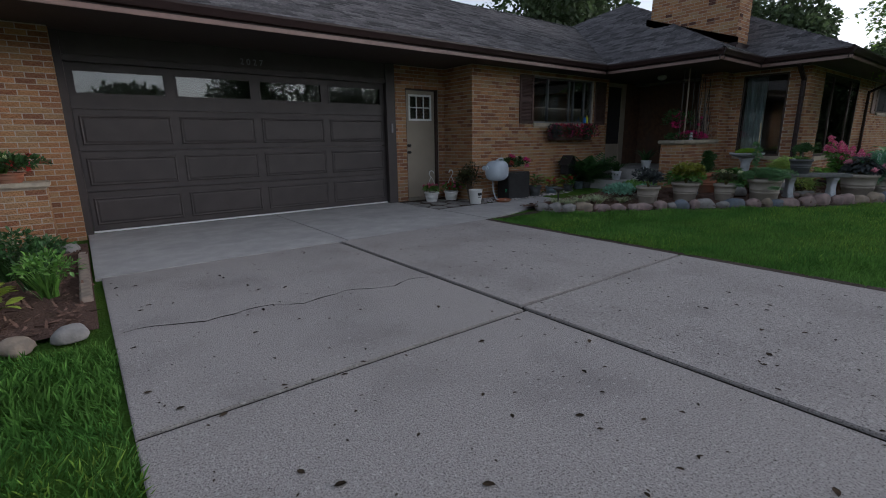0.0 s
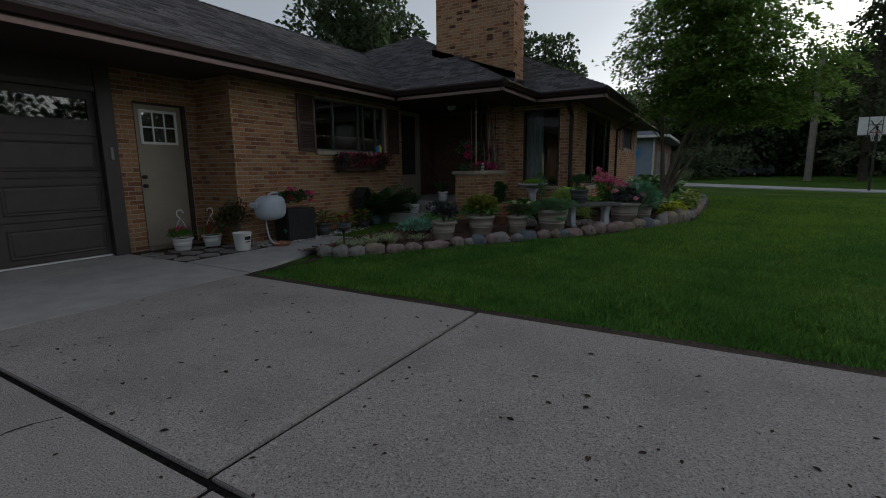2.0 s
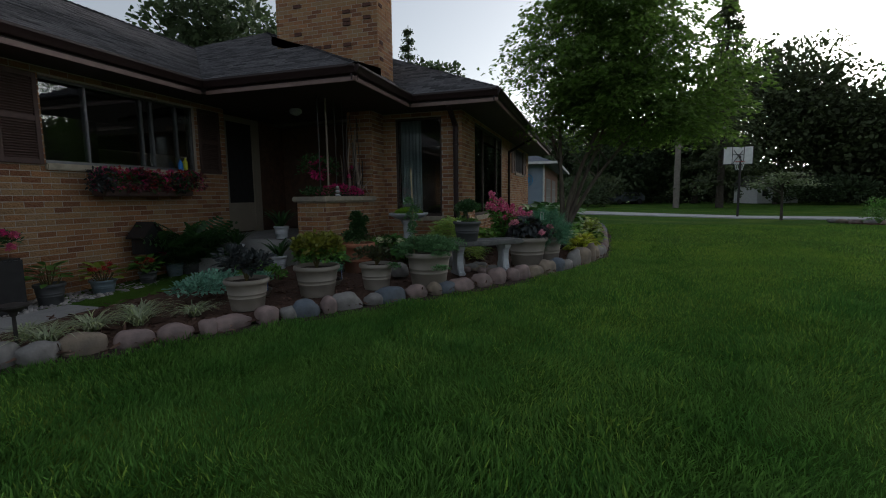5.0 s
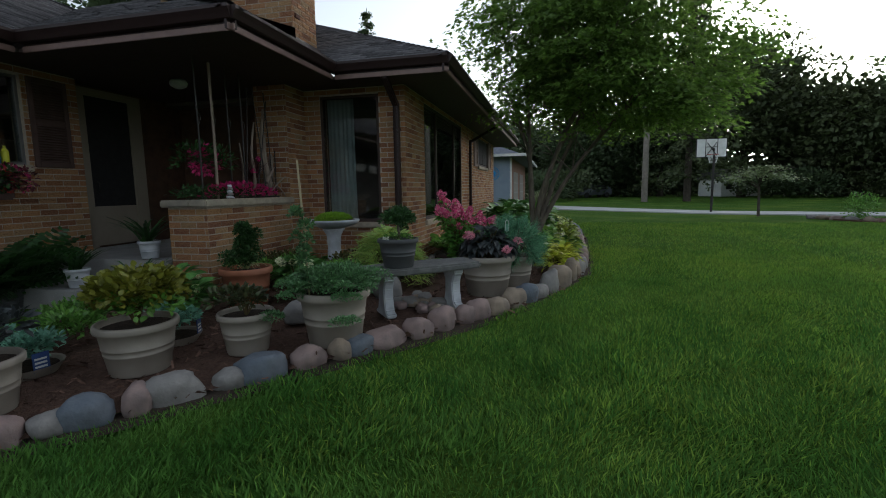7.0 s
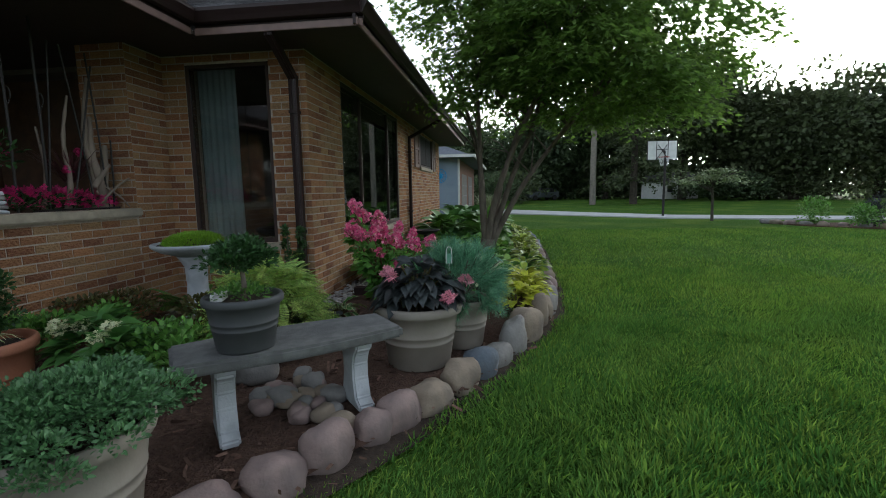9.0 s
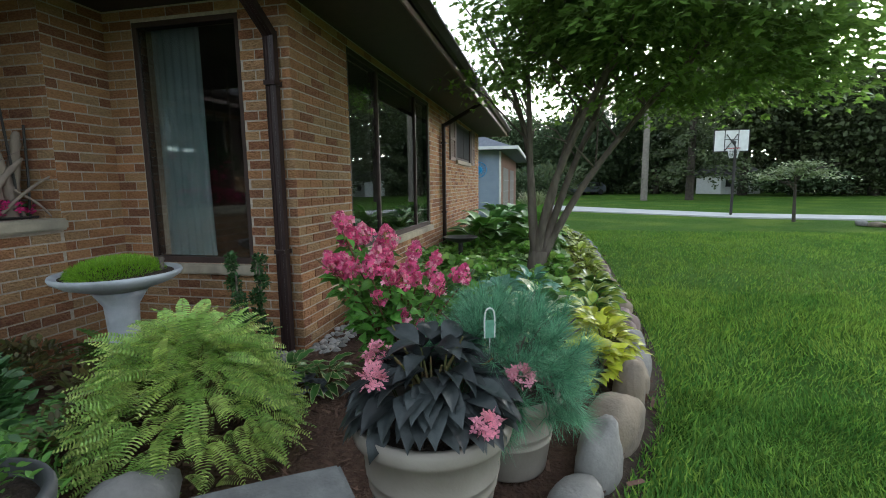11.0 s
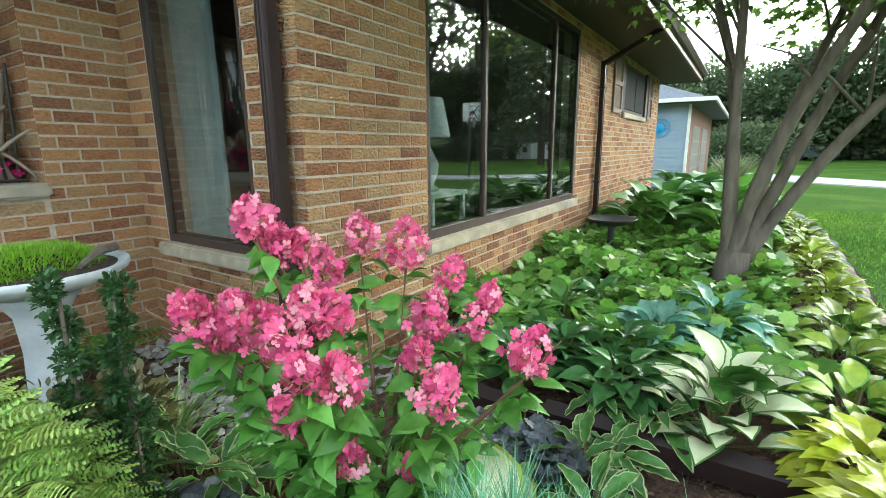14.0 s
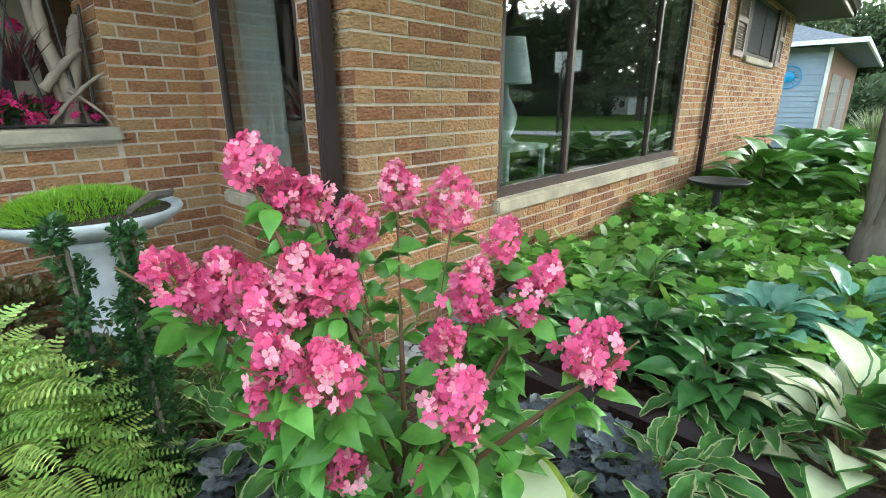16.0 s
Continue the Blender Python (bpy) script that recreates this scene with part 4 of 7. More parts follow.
def window(name, label, axis, face, u0, u1, z0, z1, splits, sign, frame_mat=FRAME_BR, inset=0.07, fw=0.045, depth=0.09, sill=None):
    """A window set in a wall's opening: outer frame, mullions and a pane for each light."""
    w = thing(name, label, "window", kind="structure")

    def bx(a, b, d0, d1, c, d, bev=0.0, bm=None):
        f0, f1 = sorted((face - sign * d0, face - sign * d1))
        lo, hi = ((a, f0, c), (b, f1, d)) if axis == "x" else ((f0, a, c), (f1, b, d))
        return add_box(bm, lo, hi, bev) if bm else box(lo, hi, bev)
    bm = bx(u0, u0 + fw, inset, inset + depth, z0, z1)
    bx(u1 - fw, u1, inset, inset + depth, z0, z1, bm=bm)
    bx(u0 + fw, u1 - fw, inset, inset + depth, z0, z0 + fw * 1.3, bm=bm)
    bx(u0 + fw, u1 - fw, inset, inset + depth, z1 - fw, z1, bm=bm)
    part("window_frame", bm, frame_mat, w)
    cuts = [u0 + fw, *splits, u1 - fw]
    for s in splits:
        part("mullion", bx(s - fw * 0.5, s + fw * 0.5, inset - 0.005, inset + depth, z0 + fw * 1.3, z1 - fw, 0.006), frame_mat, w)
    for a, b in zip(cuts, cuts[1:]):
        p = part("pane", bx(a, b, inset + 0.016, inset + 0.022, z0 + fw, z1 - fw), GLASS, w)
        p.visible_shadow = False
    if sill:
        part("window_sill", bx(u0 - sill, u1 + sill, -0.05, inset + 0.02, z0 - 0.085, z0 - 0.002, 0.012), STONE_SILL, w, "rough limestone sill")
    return w


window("window_1", "dark sliding kitchen window with pale metal frame", "x", 7.245, 8.10, 10.35, 1.62, 2.64, (8.66, 9.45, 9.62, 10.05), -1, METAL, 0.05, 0.03, 0.08, 0.02)
window("window_2", "tall brown-framed bay side window with a sheer curtain", "y", 12.56, 3.72, 4.64, 0.80, 2.64, (), -1, inset=0.004, fw=0.036, sill=0.05)
window("window_3", "wide brown picture window of three panes", "x", 3.33, 13.56, 16.68, 0.76, 2.66, (14.38, 15.90), -1, inset=0.006, fw=0.048, sill=0.04)
window("window_4", "small brown bedroom window with a grey screen", "x", 3.33, 18.95, 20.7, 1.90, 2.66, (19.85,), -1, inset=0.006, sill=0.05)
tagged(part("trim_window", add_box(box((18.75, 3.3, 1.9), (18.95, 3.5, 2.66)), (20.7, 3.3, 1.9), (20.9, 3.5, 2.66)), FRAME_BR), "brown boards beside the bedroom window", "trim", kind="structure")


SCREEN = mat("insect_screen", (0.045, 0.045, 0.047), (0.06, 0.06, 0.062), 40, 0.95, 0.3, 300, spec=0.05)
w4 = bpy.data.objects["window_4"]
for x0, x1 in ((19.0, 19.82), (19.88, 20.65)):
    part("screen", box((x0, 3.326, 1.965), (x1, 3.332, 2.61)), SCREEN, w4, "dark grey insect screen")


def shutter(x0, x1, y, z0, z1, material, label):
    s = thing("shutter", label, "shutter", (x0, y, z0), group="window shutters")
    w, h = x1 - x0, z1 - z0
    bm = bmesh.new()
    add_box(bm, (0, -0.03, 0), (0.05, 0, h), 0.004)
    add_box(bm, (w - 0.05, -0.03, 0), (w, 0, h), 0.004)
    for z in (0, h * 0.5 - 0.03, h - 0.06):
        add_box(bm, (0.05, -0.03, z), (w - 0.05, 0, z + 0.06))
    part("shutter_frame", bm, material, s)
    z = 0.075
    while z < h - 0.09:
        if abs(z - h * 0.5) > 0.045:
            bm = box((0.05, -0.012, -0.004), (w - 0.05, 0.012, 0.004))
            bmesh.ops.rotate(bm, cent=(0, 0, 0), matrix=Matrix.Rotation(radians(42), 3, "X"), verts=bm.verts)
            o = part("slat", bm, material, s)
            o.location = (0, -0.014, z)
        z += 0.03
    part("backing", box((0.05, -0.003, 0.05), (w - 0.05, 0, h - 0.05)), material, s)


shutter(7.62, 8.06, 7.235, 1.60, 2.64, SHUTTER, "brown louvered shutter beside the kitchen window")
shutter(10.40, 10.85, 7.235, 1.60, 2.64, SHUTTER, "brown louvered shutter beside the kitchen window")
shutter(18.22, 18.74, 3.318, 1.86, 2.70, TAN_SHUTTER, "faded brown louvered shutter beside the bedroom window")
shutter(20.92, 21.35, 3.318, 1.86, 2.70, TAN_SHUTTER, "faded brown louvered shutter beside the bedroom window")

# front door in the porch
fd = thing("door_front", "taupe front door frame with a dark glazed storm door, shut", "door", kind="structure")
part("door_frame", add_box(add_box(box((11.02, 7.42, 0.52), (11.24, 7.5, 2.7)), (11.92, 7.42, 0.52), (12.12, 7.5, 2.7)), (11.24, 7.42, 2.6), (11.92, 7.5, 2.7)), TAUPE, fd)
part("kick_panel", box((11.24, 7.44, 0.55), (11.92, 7.49, 1.10), 0.01), TAUPE, fd)
part("pane", box((11.24, 7.45, 1.10), (11.92, 7.46, 2.6)), BLACK, fd, "dark storm door glass")
part("handle", tube([(11.30, 7.41, 1.28), (11.30, 7.37, 1.30), (11.30, 7.37, 1.42), (11.30, 7.41, 1.44)], 0.008), IRON, fd)

# curtain behind the bay side window
bm = bmesh.new()
prev = None
for k in range(41):
    y = 4.59 - k * 0.0105
    x = 12.695 + 0.018 * math.sin(k * 0.95) + 0.01 * math.sin(k * 0.37)
    cur = [bm.verts.new((x, y - (0.10 if z < 1 else 0.0) * (k / 40) * (1 - z / 1.0 if z < 1 else 0), z)) for z in (0.45, 0.9, 1.5, 2.1, 2.66)]
    if prev:
        for q in range(4):
            bm.faces.new((prev[q], prev[q + 1], cur[q + 1], cur[q]))
    prev = cur
bmesh.ops.solidify(bm, geom=bm.faces[:], thickness=0.003)
tagged(part("curtain", bm, CURTAIN, smooth=True), "pale sheer curtain drawn to one side of the bay window", "curtain")


def downspout(name, line, label, w=0.040, side=False):
    """A corrugated square pipe with elbows."""
    d = thing(name, label, "downspout")
    for a, b in zip(line, line[1:]):
        a, b = Vector(a), Vector(b)
        bm = bmesh.new()
        L = (b - a).length
        prof = [(-w, -w * 0.7), (-w * 0.5, -w * 0.78), (-w * 0.4, -w * 0.66), (0, -w * 0.78), (w * 0.4, -w * 0.66), (w * 0.5, -w * 0.78), (w, -w * 0.7), (w, w * 0.7), (-w, w * 0.7)]
        A = [bm.verts.new((x, y, -0.02)) for x, y in prof]
        B = [bm.verts.new((x, y, L + 0.02)) for x, y in prof]
        for i in range(len(prof)):
            k = (i + 1) % len(prof)
            bm.faces.new((A[i], A[k], B[k], B[i]))
        bm.faces.new(A)
        bm.faces.new(B)
        o = part("pipe", bm, FASCIA, d)
        q = (b - a).to_track_quat("Z", "Y").to_matrix().to_4x4()
        if abs((b - a).normalized().z) > 0.9:
            q = Matrix.Rotation(side * -math.pi / 2, 4, "Z")
            a, b = (a, b) if a.z < b.z else (b, a)
        o.matrix_world = Matrix.Translation(a) @ q
    for z in (0.9, 2.1):
        p = Vector(line[-1])
        part("strap", box((p.x - w - 0.01, p.y - w - 0.005, z), (p.x + w + 0.01, p.y + w, z + 0.03)), FASCIA, d)
    return d


downspout("downspout", [(12.0, 3.42, 2.86), (12.03, 3.42, 2.72), (12.48, 3.43, 2.45), (12.49, 3.43, 0.12)], "dark brown square downspout at the house corner", side=True)
downspout("downspout", [(17.5, 2.58, 2.86), (17.5, 2.62, 2.74), (17.5, 3.24, 2.42), (17.5, 3.27, 0.12)], "dark brown square downspout on the brick wall")

# ---- edging stones, pots, bench ----
def rock(name, at, size, rz, material, label, category, group="", seed=0, parent=None):
    bm = bmesh.new()
    bmesh.ops.create_icosphere(bm, subdivisions=3, radius=1)
    for v in bm.verts:
        n = noise.noise(v.co * 1.1 + Vector((seed * 3.1, seed, 0))) * 0.32 + noise.noise(v.co * 2.7 + Vector((seed, 0, seed * 2))) * 0.10
        v.co *= 1 + n
        for a in range(3):
            v.co[a] = math.copysign(abs(v.co[a]) ** 0.82, v.co[a])
        if v.co.z < -0.55:
            v.co.z = -0.55
        v.co = Vector((v.co.x * size[0], v.co.y * size[1], v.co.z * size[2]))
    o = part(name, bm, material, parent, smooth=True)
    o.matrix_world = pose(*at, 0, 0, rz)
    return tagged(o, label, category, group) if not parent else o


dl = length_along(EDGE)
s, k = 0.10, 0
while s < dl[-1] - 0.2:
    x, y = np.interp(s, dl, EX), np.interp(s, dl, EY)
    x2, y2 = np.interp(s + 0.1, dl, EX), np.interp(s + 0.1, dl, EY)
    ang = math.degrees(math.atan2(y2 - y, x2 - x))
    w = random.choice([0.085, 0.1, 0.12, 0.14, 0.165]) * (1.0 if x < 9.6 else 1.12)
    h = random.uniform(0.075, 0.115) * (1.0 if x < 9.6 else 1.15)
    if 11.4 < x < 12.6:
        w, h = w * 1.2, h * 1.5
    nx_, ny_ = -math.sin(radians(ang)), math.cos(radians(ang))
    d = random.choice([0, 0, 1, 1, 2, 2, 0, 3])
    names = ("grey", "tan", "pinkish", "blue-grey")
    rock("edging_stone", (x + nx_ * 0.07, y + ny_ * 0.07, float(gz(x, y)) + h * 0.42), (w, random.uniform(0.085, 0.12), h), ang + random.uniform(-14, 14), ROCKS[d], f"rounded {names[d]} fieldstone edging the mulch bed", "stone", "edging stones", k)
    s += w * 1.93
    k += 1
for (x, y, sc) in ((10.62, 2.95, 0.2), (9.55, 3.35, 0.15)):
    rock("boulder", (x, y, bed_z(x, y) + 0.08), (sc, sc * 0.8, sc * 0.7), 30, ROCKS[0], "grey boulder half sunk in the bed", "stone", seed=int(x * 10))
# pile of small cobbles under the bench
for k in range(26):
    x, y = random.gauss(10.22, 0.16), random.gauss(2.52, 0.17)
    r = random.uniform(0.04, 0.075)
    rock("cobble", (x, y, bed_z(x, y) + r * 0.5), (r * 1.2, r, r * 0.8), random.uniform(0, 180), ROCKS[k % 3], "small rounded cobble piled under the bench", "stone", "cobbles under the bench", 100 + k)


def pot_body(r, h, lip=0.03):
    """A tapered pot with a rolled rim and two bands; open at the top."""
    return lathe([(r * 0.70, 0), (r * 0.72, 0.01), (r * 0.80, h * 0.40), (r * 0.815, h * 0.405), (r * 0.82, h * 0.43), (r * 0.81, h * 0.44), (r * 0.83, h * 0.52), (r * 0.845, h * 0.525), (r * 0.85, h * 0.55), (r * 0.84, h * 0.56), (r * 0.90, h * 0.84), (r * 0.985, h * 0.86), (r * 1.0, h * 0.90), (r * 1.0, h * 0.96), (r * 0.97, h), (r * 0.90, h), (r * 0.87, h * 0.93), (r * 0.85, h * 0.86)], 40)


def potted(label, x, y, z, r, h, material, group="", cat="potted plant", name="potted_plant"):
    t = thing(name, label, cat, (x, y, z), random.uniform(0, 360), group)
    part("pot", pot_body(r, h), material, t, smooth=True)
    part("soil", lathe([(r * 0.85, h * 0.84), (r * 0.86, h * 0.885), (r * 0.4, h * 0.90), (0.01, h * 0.90)], 24), SOIL, t)
    return t


def strands(parent, n, at, length, width, material, spread=1.0, droop=0.6, name="blade", segs=4, up=1.0, label=""):
    """Arching strap leaves from one root."""
    V, F = [], []
    for k in range(n):
        a = rng.uniform(0, 6.283)
        L = length * rng.uniform(0.6, 1.15)
        out = spread * rng.uniform(0.35, 1.0)
        d = np.array([math.cos(a), math.sin(a)])
        side = np.array([-d[1], d[0]])
        b = np.array(at, float) + np.array([*rng.normal(0, 0.02, 2), 0])
        i0 = len(V)
        for j in range(segs + 1):
            u = j / segs
            w = width * (1 - u ** 2) * 0.5 + 0.0006
            c = b + np.array([*(d * out * L * u), up * L * (u - droop * u * u)])
            V.append((c[0] + side[0] * w, c[1] + side[1] * w, c[2]))
            V.append((c[0] - side[0] * w, c[1] - side[1] * w, c[2]))
        F += [(i0 + 2 * j, i0 + 2 * j + 1, i0 + 2 * j + 3, i0 + 2 * j + 2) for j in range(segs)]
    o = mesh_of(name, V, F, material, parent)
    if label:
        o["label"] = label
    return o


def twigs(parent, n, base, radii, r=0.006, material=STEM, name="stem"):
    bm = bmesh.new()
    for k in range(n):
        a, q = rng.uniform(0, 6.283), rng.uniform(0.3, 0.9)
        tip = Vector((base[0] + math.cos(a) * radii[0] * q, base[1] + math.sin(a) * radii[1] * q, base[2] + radii[2] * rng.uniform(0.7, 1.3)))
        b = Vector(base)
        mid = b.lerp(tip, 0.5) + Vector((0, 0, radii[2] * 0.15))
        add_tube(bm, [b, mid, tip], [r, r * 0.8, r * 0.4], 5)
    o = part(name, bm, material, parent)
    o["kind"] = "stuff"
    return o


def clump(t, n, r, size, material, template=LEAF, inner=None, mid=None, base=0.0, lift=0.5, name="leaves", flat=0.0):
    """Leaves radiating from a crown in rising rings."""
    a = rng.uniform(0, 6.283, n)
    q = np.sqrt(rng.uniform(0.02, 1, n))
    d = np.stack([np.cos(a), np.sin(a)], 1)
    P = np.stack([d[:, 0] * r * q * 0.62, d[:, 1] * r * q * 0.62, base + lift * r * (1.05 - q ** 1.5) + rng.normal(0, 0.02, n) + 0.05], 1)
    D = np.stack([d[:, 0], d[:, 1], 0.75 * (1 - q) - 0.05 - flat], 1) + rng.normal(0, 0.16, (n, 3))
    S = rng.uniform(0.75, 1.15, n) * size
    sp = rng.normal(0, 0.25, n)
    swarm(name, template, P, D, S, material, t, spin=sp)
    if inner:
        swarm("leaf_centre", inner[0], P, D, S, inner[1], t, spin=sp, label="paler centre of the leaves", kind="stuff")
    if mid:
        swarm("leaf_streak", mid[0], P, D, S, mid[1], t, spin=sp, label="white streak along the midrib")
    bm = bmesh.new()
    for p in P[:: max(1, n // 14)]:
        add_tube(bm, [(p[0] * 0.1, p[1] * 0.1, base - 0.03), (p[0] * 0.6, p[1] * 0.6, p[2] * 0.7), tuple(p)], [0.007, 0.006, 0.004], 5)
    part("stem", bm, STEM, t)["kind"] = "stuff"


# row of taupe pots along the edging
GP = "taupe pots along the bed"
p = potted("ribbed taupe resin pot with a dark bronze-leaved plant", 7.82, 4.22, bed_z(7.82, 4.2), 0.21, 0.30, TAUPE_POT, GP)
bush(p, (0, 0, 0.42), (0.2, 0.2, 0.15), 500, 0.07, PURPLE)
twigs(p, 9, (0, 0, 0.26), (0.15, 0.15, 0.2))
p = potted("ribbed taupe resin pot with a yellow-green leafy shrub", 8.49, 3.87, bed_z(8.5, 3.87), 0.245, 0.33, TAUPE_POT, GP)
bush(p, (0, 0, 0.50), (0.25, 0.25, 0.20), 1500, 0.05, leafm("olive_gold_leaf", (0.16, 0.18, 0.025), (0.22, 0.22, 0.03)), BROAD, lumps=9)
bush(p, (0, 0, 0.42), (0.24, 0.24, 0.14), 500, 0.05, GREEN, BROAD)
twigs(p, 12, (0, 0, 0.29), (0.2, 0.2, 0.25))
p = potted("ribbed taupe resin pot with a sparse brown-stemmed plant", 8.90, 3.36, bed_z(8.9, 3.36), 0.195, 0.29, TAUPE_POT, GP)
bush(p, (0, 0, 0.37), (0.17, 0.17, 0.12), 420, 0.05, leafm("dull_bronze_leaf", (0.07, 0.06, 0.025), (0.05, 0.075, 0.03)))
twigs(p, 12, (0, 0, 0.25), (0.15, 0.15, 0.16))
p = potted("large taupe resin pot with trailing blue-green juniper", 9.27, 2.86, bed_z(9.27, 2.86), 0.275, 0.41, TAUPE_POT, GP)
J = leafm("juniper_green", (0.085, 0.19, 0.075), (0.14, 0.27, 0.11))
bush(p, (0, 0, 0.47), (0.25, 0.25, 0.12), 8000, 0.022, J, LEAF, lumps=22, up=-0.2)
for a in range(10):
    q = radians(a * 36 + 10)
    for u in ((0.75, 0.95, 1.2) if a in (2, 6, 8) else (0.7, 0.85)):
        L = 0.26 * u + (0.08 if a in (2, 6, 8) else 0)
        bush(p, (math.cos(q) * L * 1.15, math.sin(q) * L * 1.15, 0.50 - 0.16 * (u - 0.5) ** 2 * 3), (0.10, 0.10, 0.05), 420, 0.021, J, LEAF, "trailing_shoot", lumps=3)
st = thing("plant_stake", "pale bamboo stake with a climbing shoot in the juniper pot", "stake", (9.12, 2.98, bed_z(9.1, 3) + 0.36))
part("cane", tube([(0, 0, 0), (-0.03, 0.0, 0.55), (-0.07, 0.0, 1.0)], 0.009, 6), mat("bamboo", (0.42, 0.34, 0.22), (0.34, 0.27, 0.17), 20, 0.7, 0.2, 40), st)
for k in range(7):
    bush(st, (-0.01 - 0.01 * k, 0, 0.1 + 0.085 * k), (0.05, 0.05, 0.06), 110, 0.035, J, LEAF, "shoot", lumps=2)
p = potted("large taupe pot with dark purple-leaved begonia and pink flowers", 10.98, 1.93, bed_z(11, 1.93), 0.295, 0.42, TAUPE_POT, GP)
clump(p, 210, 0.36, 0.15, PURPLE, DARK_LEAF, base=0.40, lift=0.55, flat=0.42)
twigs(p, 14, (0, 0, 0.38), (0.25, 0.25, 0.28), 0.008)
for dx, dy, dz in ((-0.25, -0.18, 0.30), (0.1, -0.2, 0.62), (0.28, 0.02, 0.64), (-0.2, 0.25, 0.56), (0.05, 0.3, 0.5)):
    pp, dd = shell_points(40, (dx, dy, dz), (0.055, 0.055, 0.045), 0.3)
    swarm("flower_cluster", PETAL4, pp, dd, 0.03, PALEPINK, p, label="small pink flower cluster")
p = potted("taupe resin pot with a soft blue-green dwarf white pine", 11.38, 1.68, bed_z(11.4, 1.66), 0.235, 0.36, TAUPE_POT, GP)
twigs(p, 26, (0, 0, 0.3), (0.36, 0.36, 0.34), 0.008, BARK)
tp, td = shell_points(165, (-0.02, 0.02, 0.46), (0.37, 0.37, 0.33), 0.55, -0.45)
P, D = [], []
for c, d in zip(tp, td):
    m = 120
    ax = d + rng.normal(0, 0.25, 3) + np.array([0, 0, 0.3])
    ax /= np.linalg.norm(ax)
    u = rng.uniform(-0.07, 0.02, (m, 1))
    P.append(c[None] + ax[None] * u + rng.normal(0, 0.003, (m, 3)))
    D.append(ax[None] * (0.75 + 6 * (u + 0.07)) + rng.normal(0, 0.55, (m, 3)) - np.array([0, 0, 0.22]))
P, D = np.concatenate(P), np.concatenate(D)
NS = np.stack([np.full(len(P), 0.0026), rng.uniform(0.085, 0.14, len(P)), np.full(len(P), 0.02)], 1)
swarm("needles", NEEDLE_T, P, D, NS, NEEDLE, p)
tg = thing("plant_label", "clear arched plastic plant label with a white rim", "label", (11.13, 1.735, bed_z(11.1, 1.8) + 0.66), -65)
part("rim", tube(chaikin([(-0.020, 0, 0), (-0.021, 0, 0.085), (-0.014, 0, 0.112), (0, 0, 0.118), (0.014, 0, 0.112), (0.021, 0, 0.085), (0.020, 0, 0)]), 0.0032, 6), WHITE, tg)
part("card", box((-0.018, -0.001, 0.0), (0.018, 0.001, 0.07)), BLUEGREEN, tg, "pale printed card")
part("spike", tube([(0, 0, 0), (0, 0, -0.30)], 0.003, 5), WHITE, tg)

# bench
BA_ = math.degrees(math.atan2(-0.78, 0.63))
bz = bed_z(10.1, 2.45)
be = thing("garden_bench", "weathered grey cast stone garden bench on two scrolled legs", "bench", (10.10, 2.42, bz), BA_)
bm = bmesh.new()
out = []
for k in range(13):
    u = k / 12
    out.append((-0.54 + 1.08 * u, -0.17 - 0.045 * math.sin(math.pi * u)))
bot = [(x, -y ) for x, y in out[::-1]]
f = bm.faces.new([bm.verts.new((x, y, 0.375)) for x, y in out + bot])
r = bmesh.ops.extrude_face_region(bm, geom=[f])
bmesh.ops.translate(bm, vec=(0, 0, 0.06), verts=[v for v in r["geom"] if isinstance(v, bmesh.types.BMVert)])
bmesh.ops.bevel(bm, geom=[e for e in bm.edges if abs(e.verts[0].co.z - e.verts[1].co.z) < 1e-4], offset=0.014, segments=2, affect="EDGES")
part("seat", bm, CAST, be)
for sx in (-0.33, 0.33):
    bm = bmesh.new()
    prof = [(0.15, 0.0), (0.155, 0.035), (0.10, 0.06), (0.075, 0.16), (0.075, 0.24), (0.10, 0.30), (0.14, 0.335), (0.14, 0.375)]
    L = [(-w, z) for w, z in prof]
    Rr = [(w, z) for w, z in prof][::-1]
    f = bm.faces.new([bm.verts.new((-0.045, y, z)) for y, z in L + Rr])
    r = bmesh.ops.extrude_face_region(bm, geom=[f])
    bmesh.ops.translate(bm, vec=(0.09, 0, 0), verts=[v for v in r["geom"] if isinstance(v, bmesh.types.BMVert)])
    bmesh.ops.bevel(bm, geom=bm.edges[:], offset=0.01, segments=2, affect="EDGES")
    lg = part("leg", bm, CAST_WHITE, be)
    lg.location = (sx, 0, 0)
p = potted("dark grey plastic pot with a small topiary conifer on the bench", 9.92, 2.56, bz + 0.436, 0.18, 0.25, GREY_POT)
bush(p, (0, 0, 0.40), (0.15, 0.15, 0.11), 2200, 0.028, DARKGREEN, LEAF, lumps=12)
part("trunk", tube([(0, 0, 0.21), (0.01, 0.01, 0.3), (0, 0, 0.40)], [0.014, 0.012, 0.009], 7), BARK, p)
bush(p, (0, 0, 0.25), (0.14, 0.14, 0.04), 300, 0.025, GREEN, LEAF)
part("plant_tag", box((-0.05, -0.13, 0.23), (0.05, -0.08, 0.262)), WHITE, p, "white plastic tag")

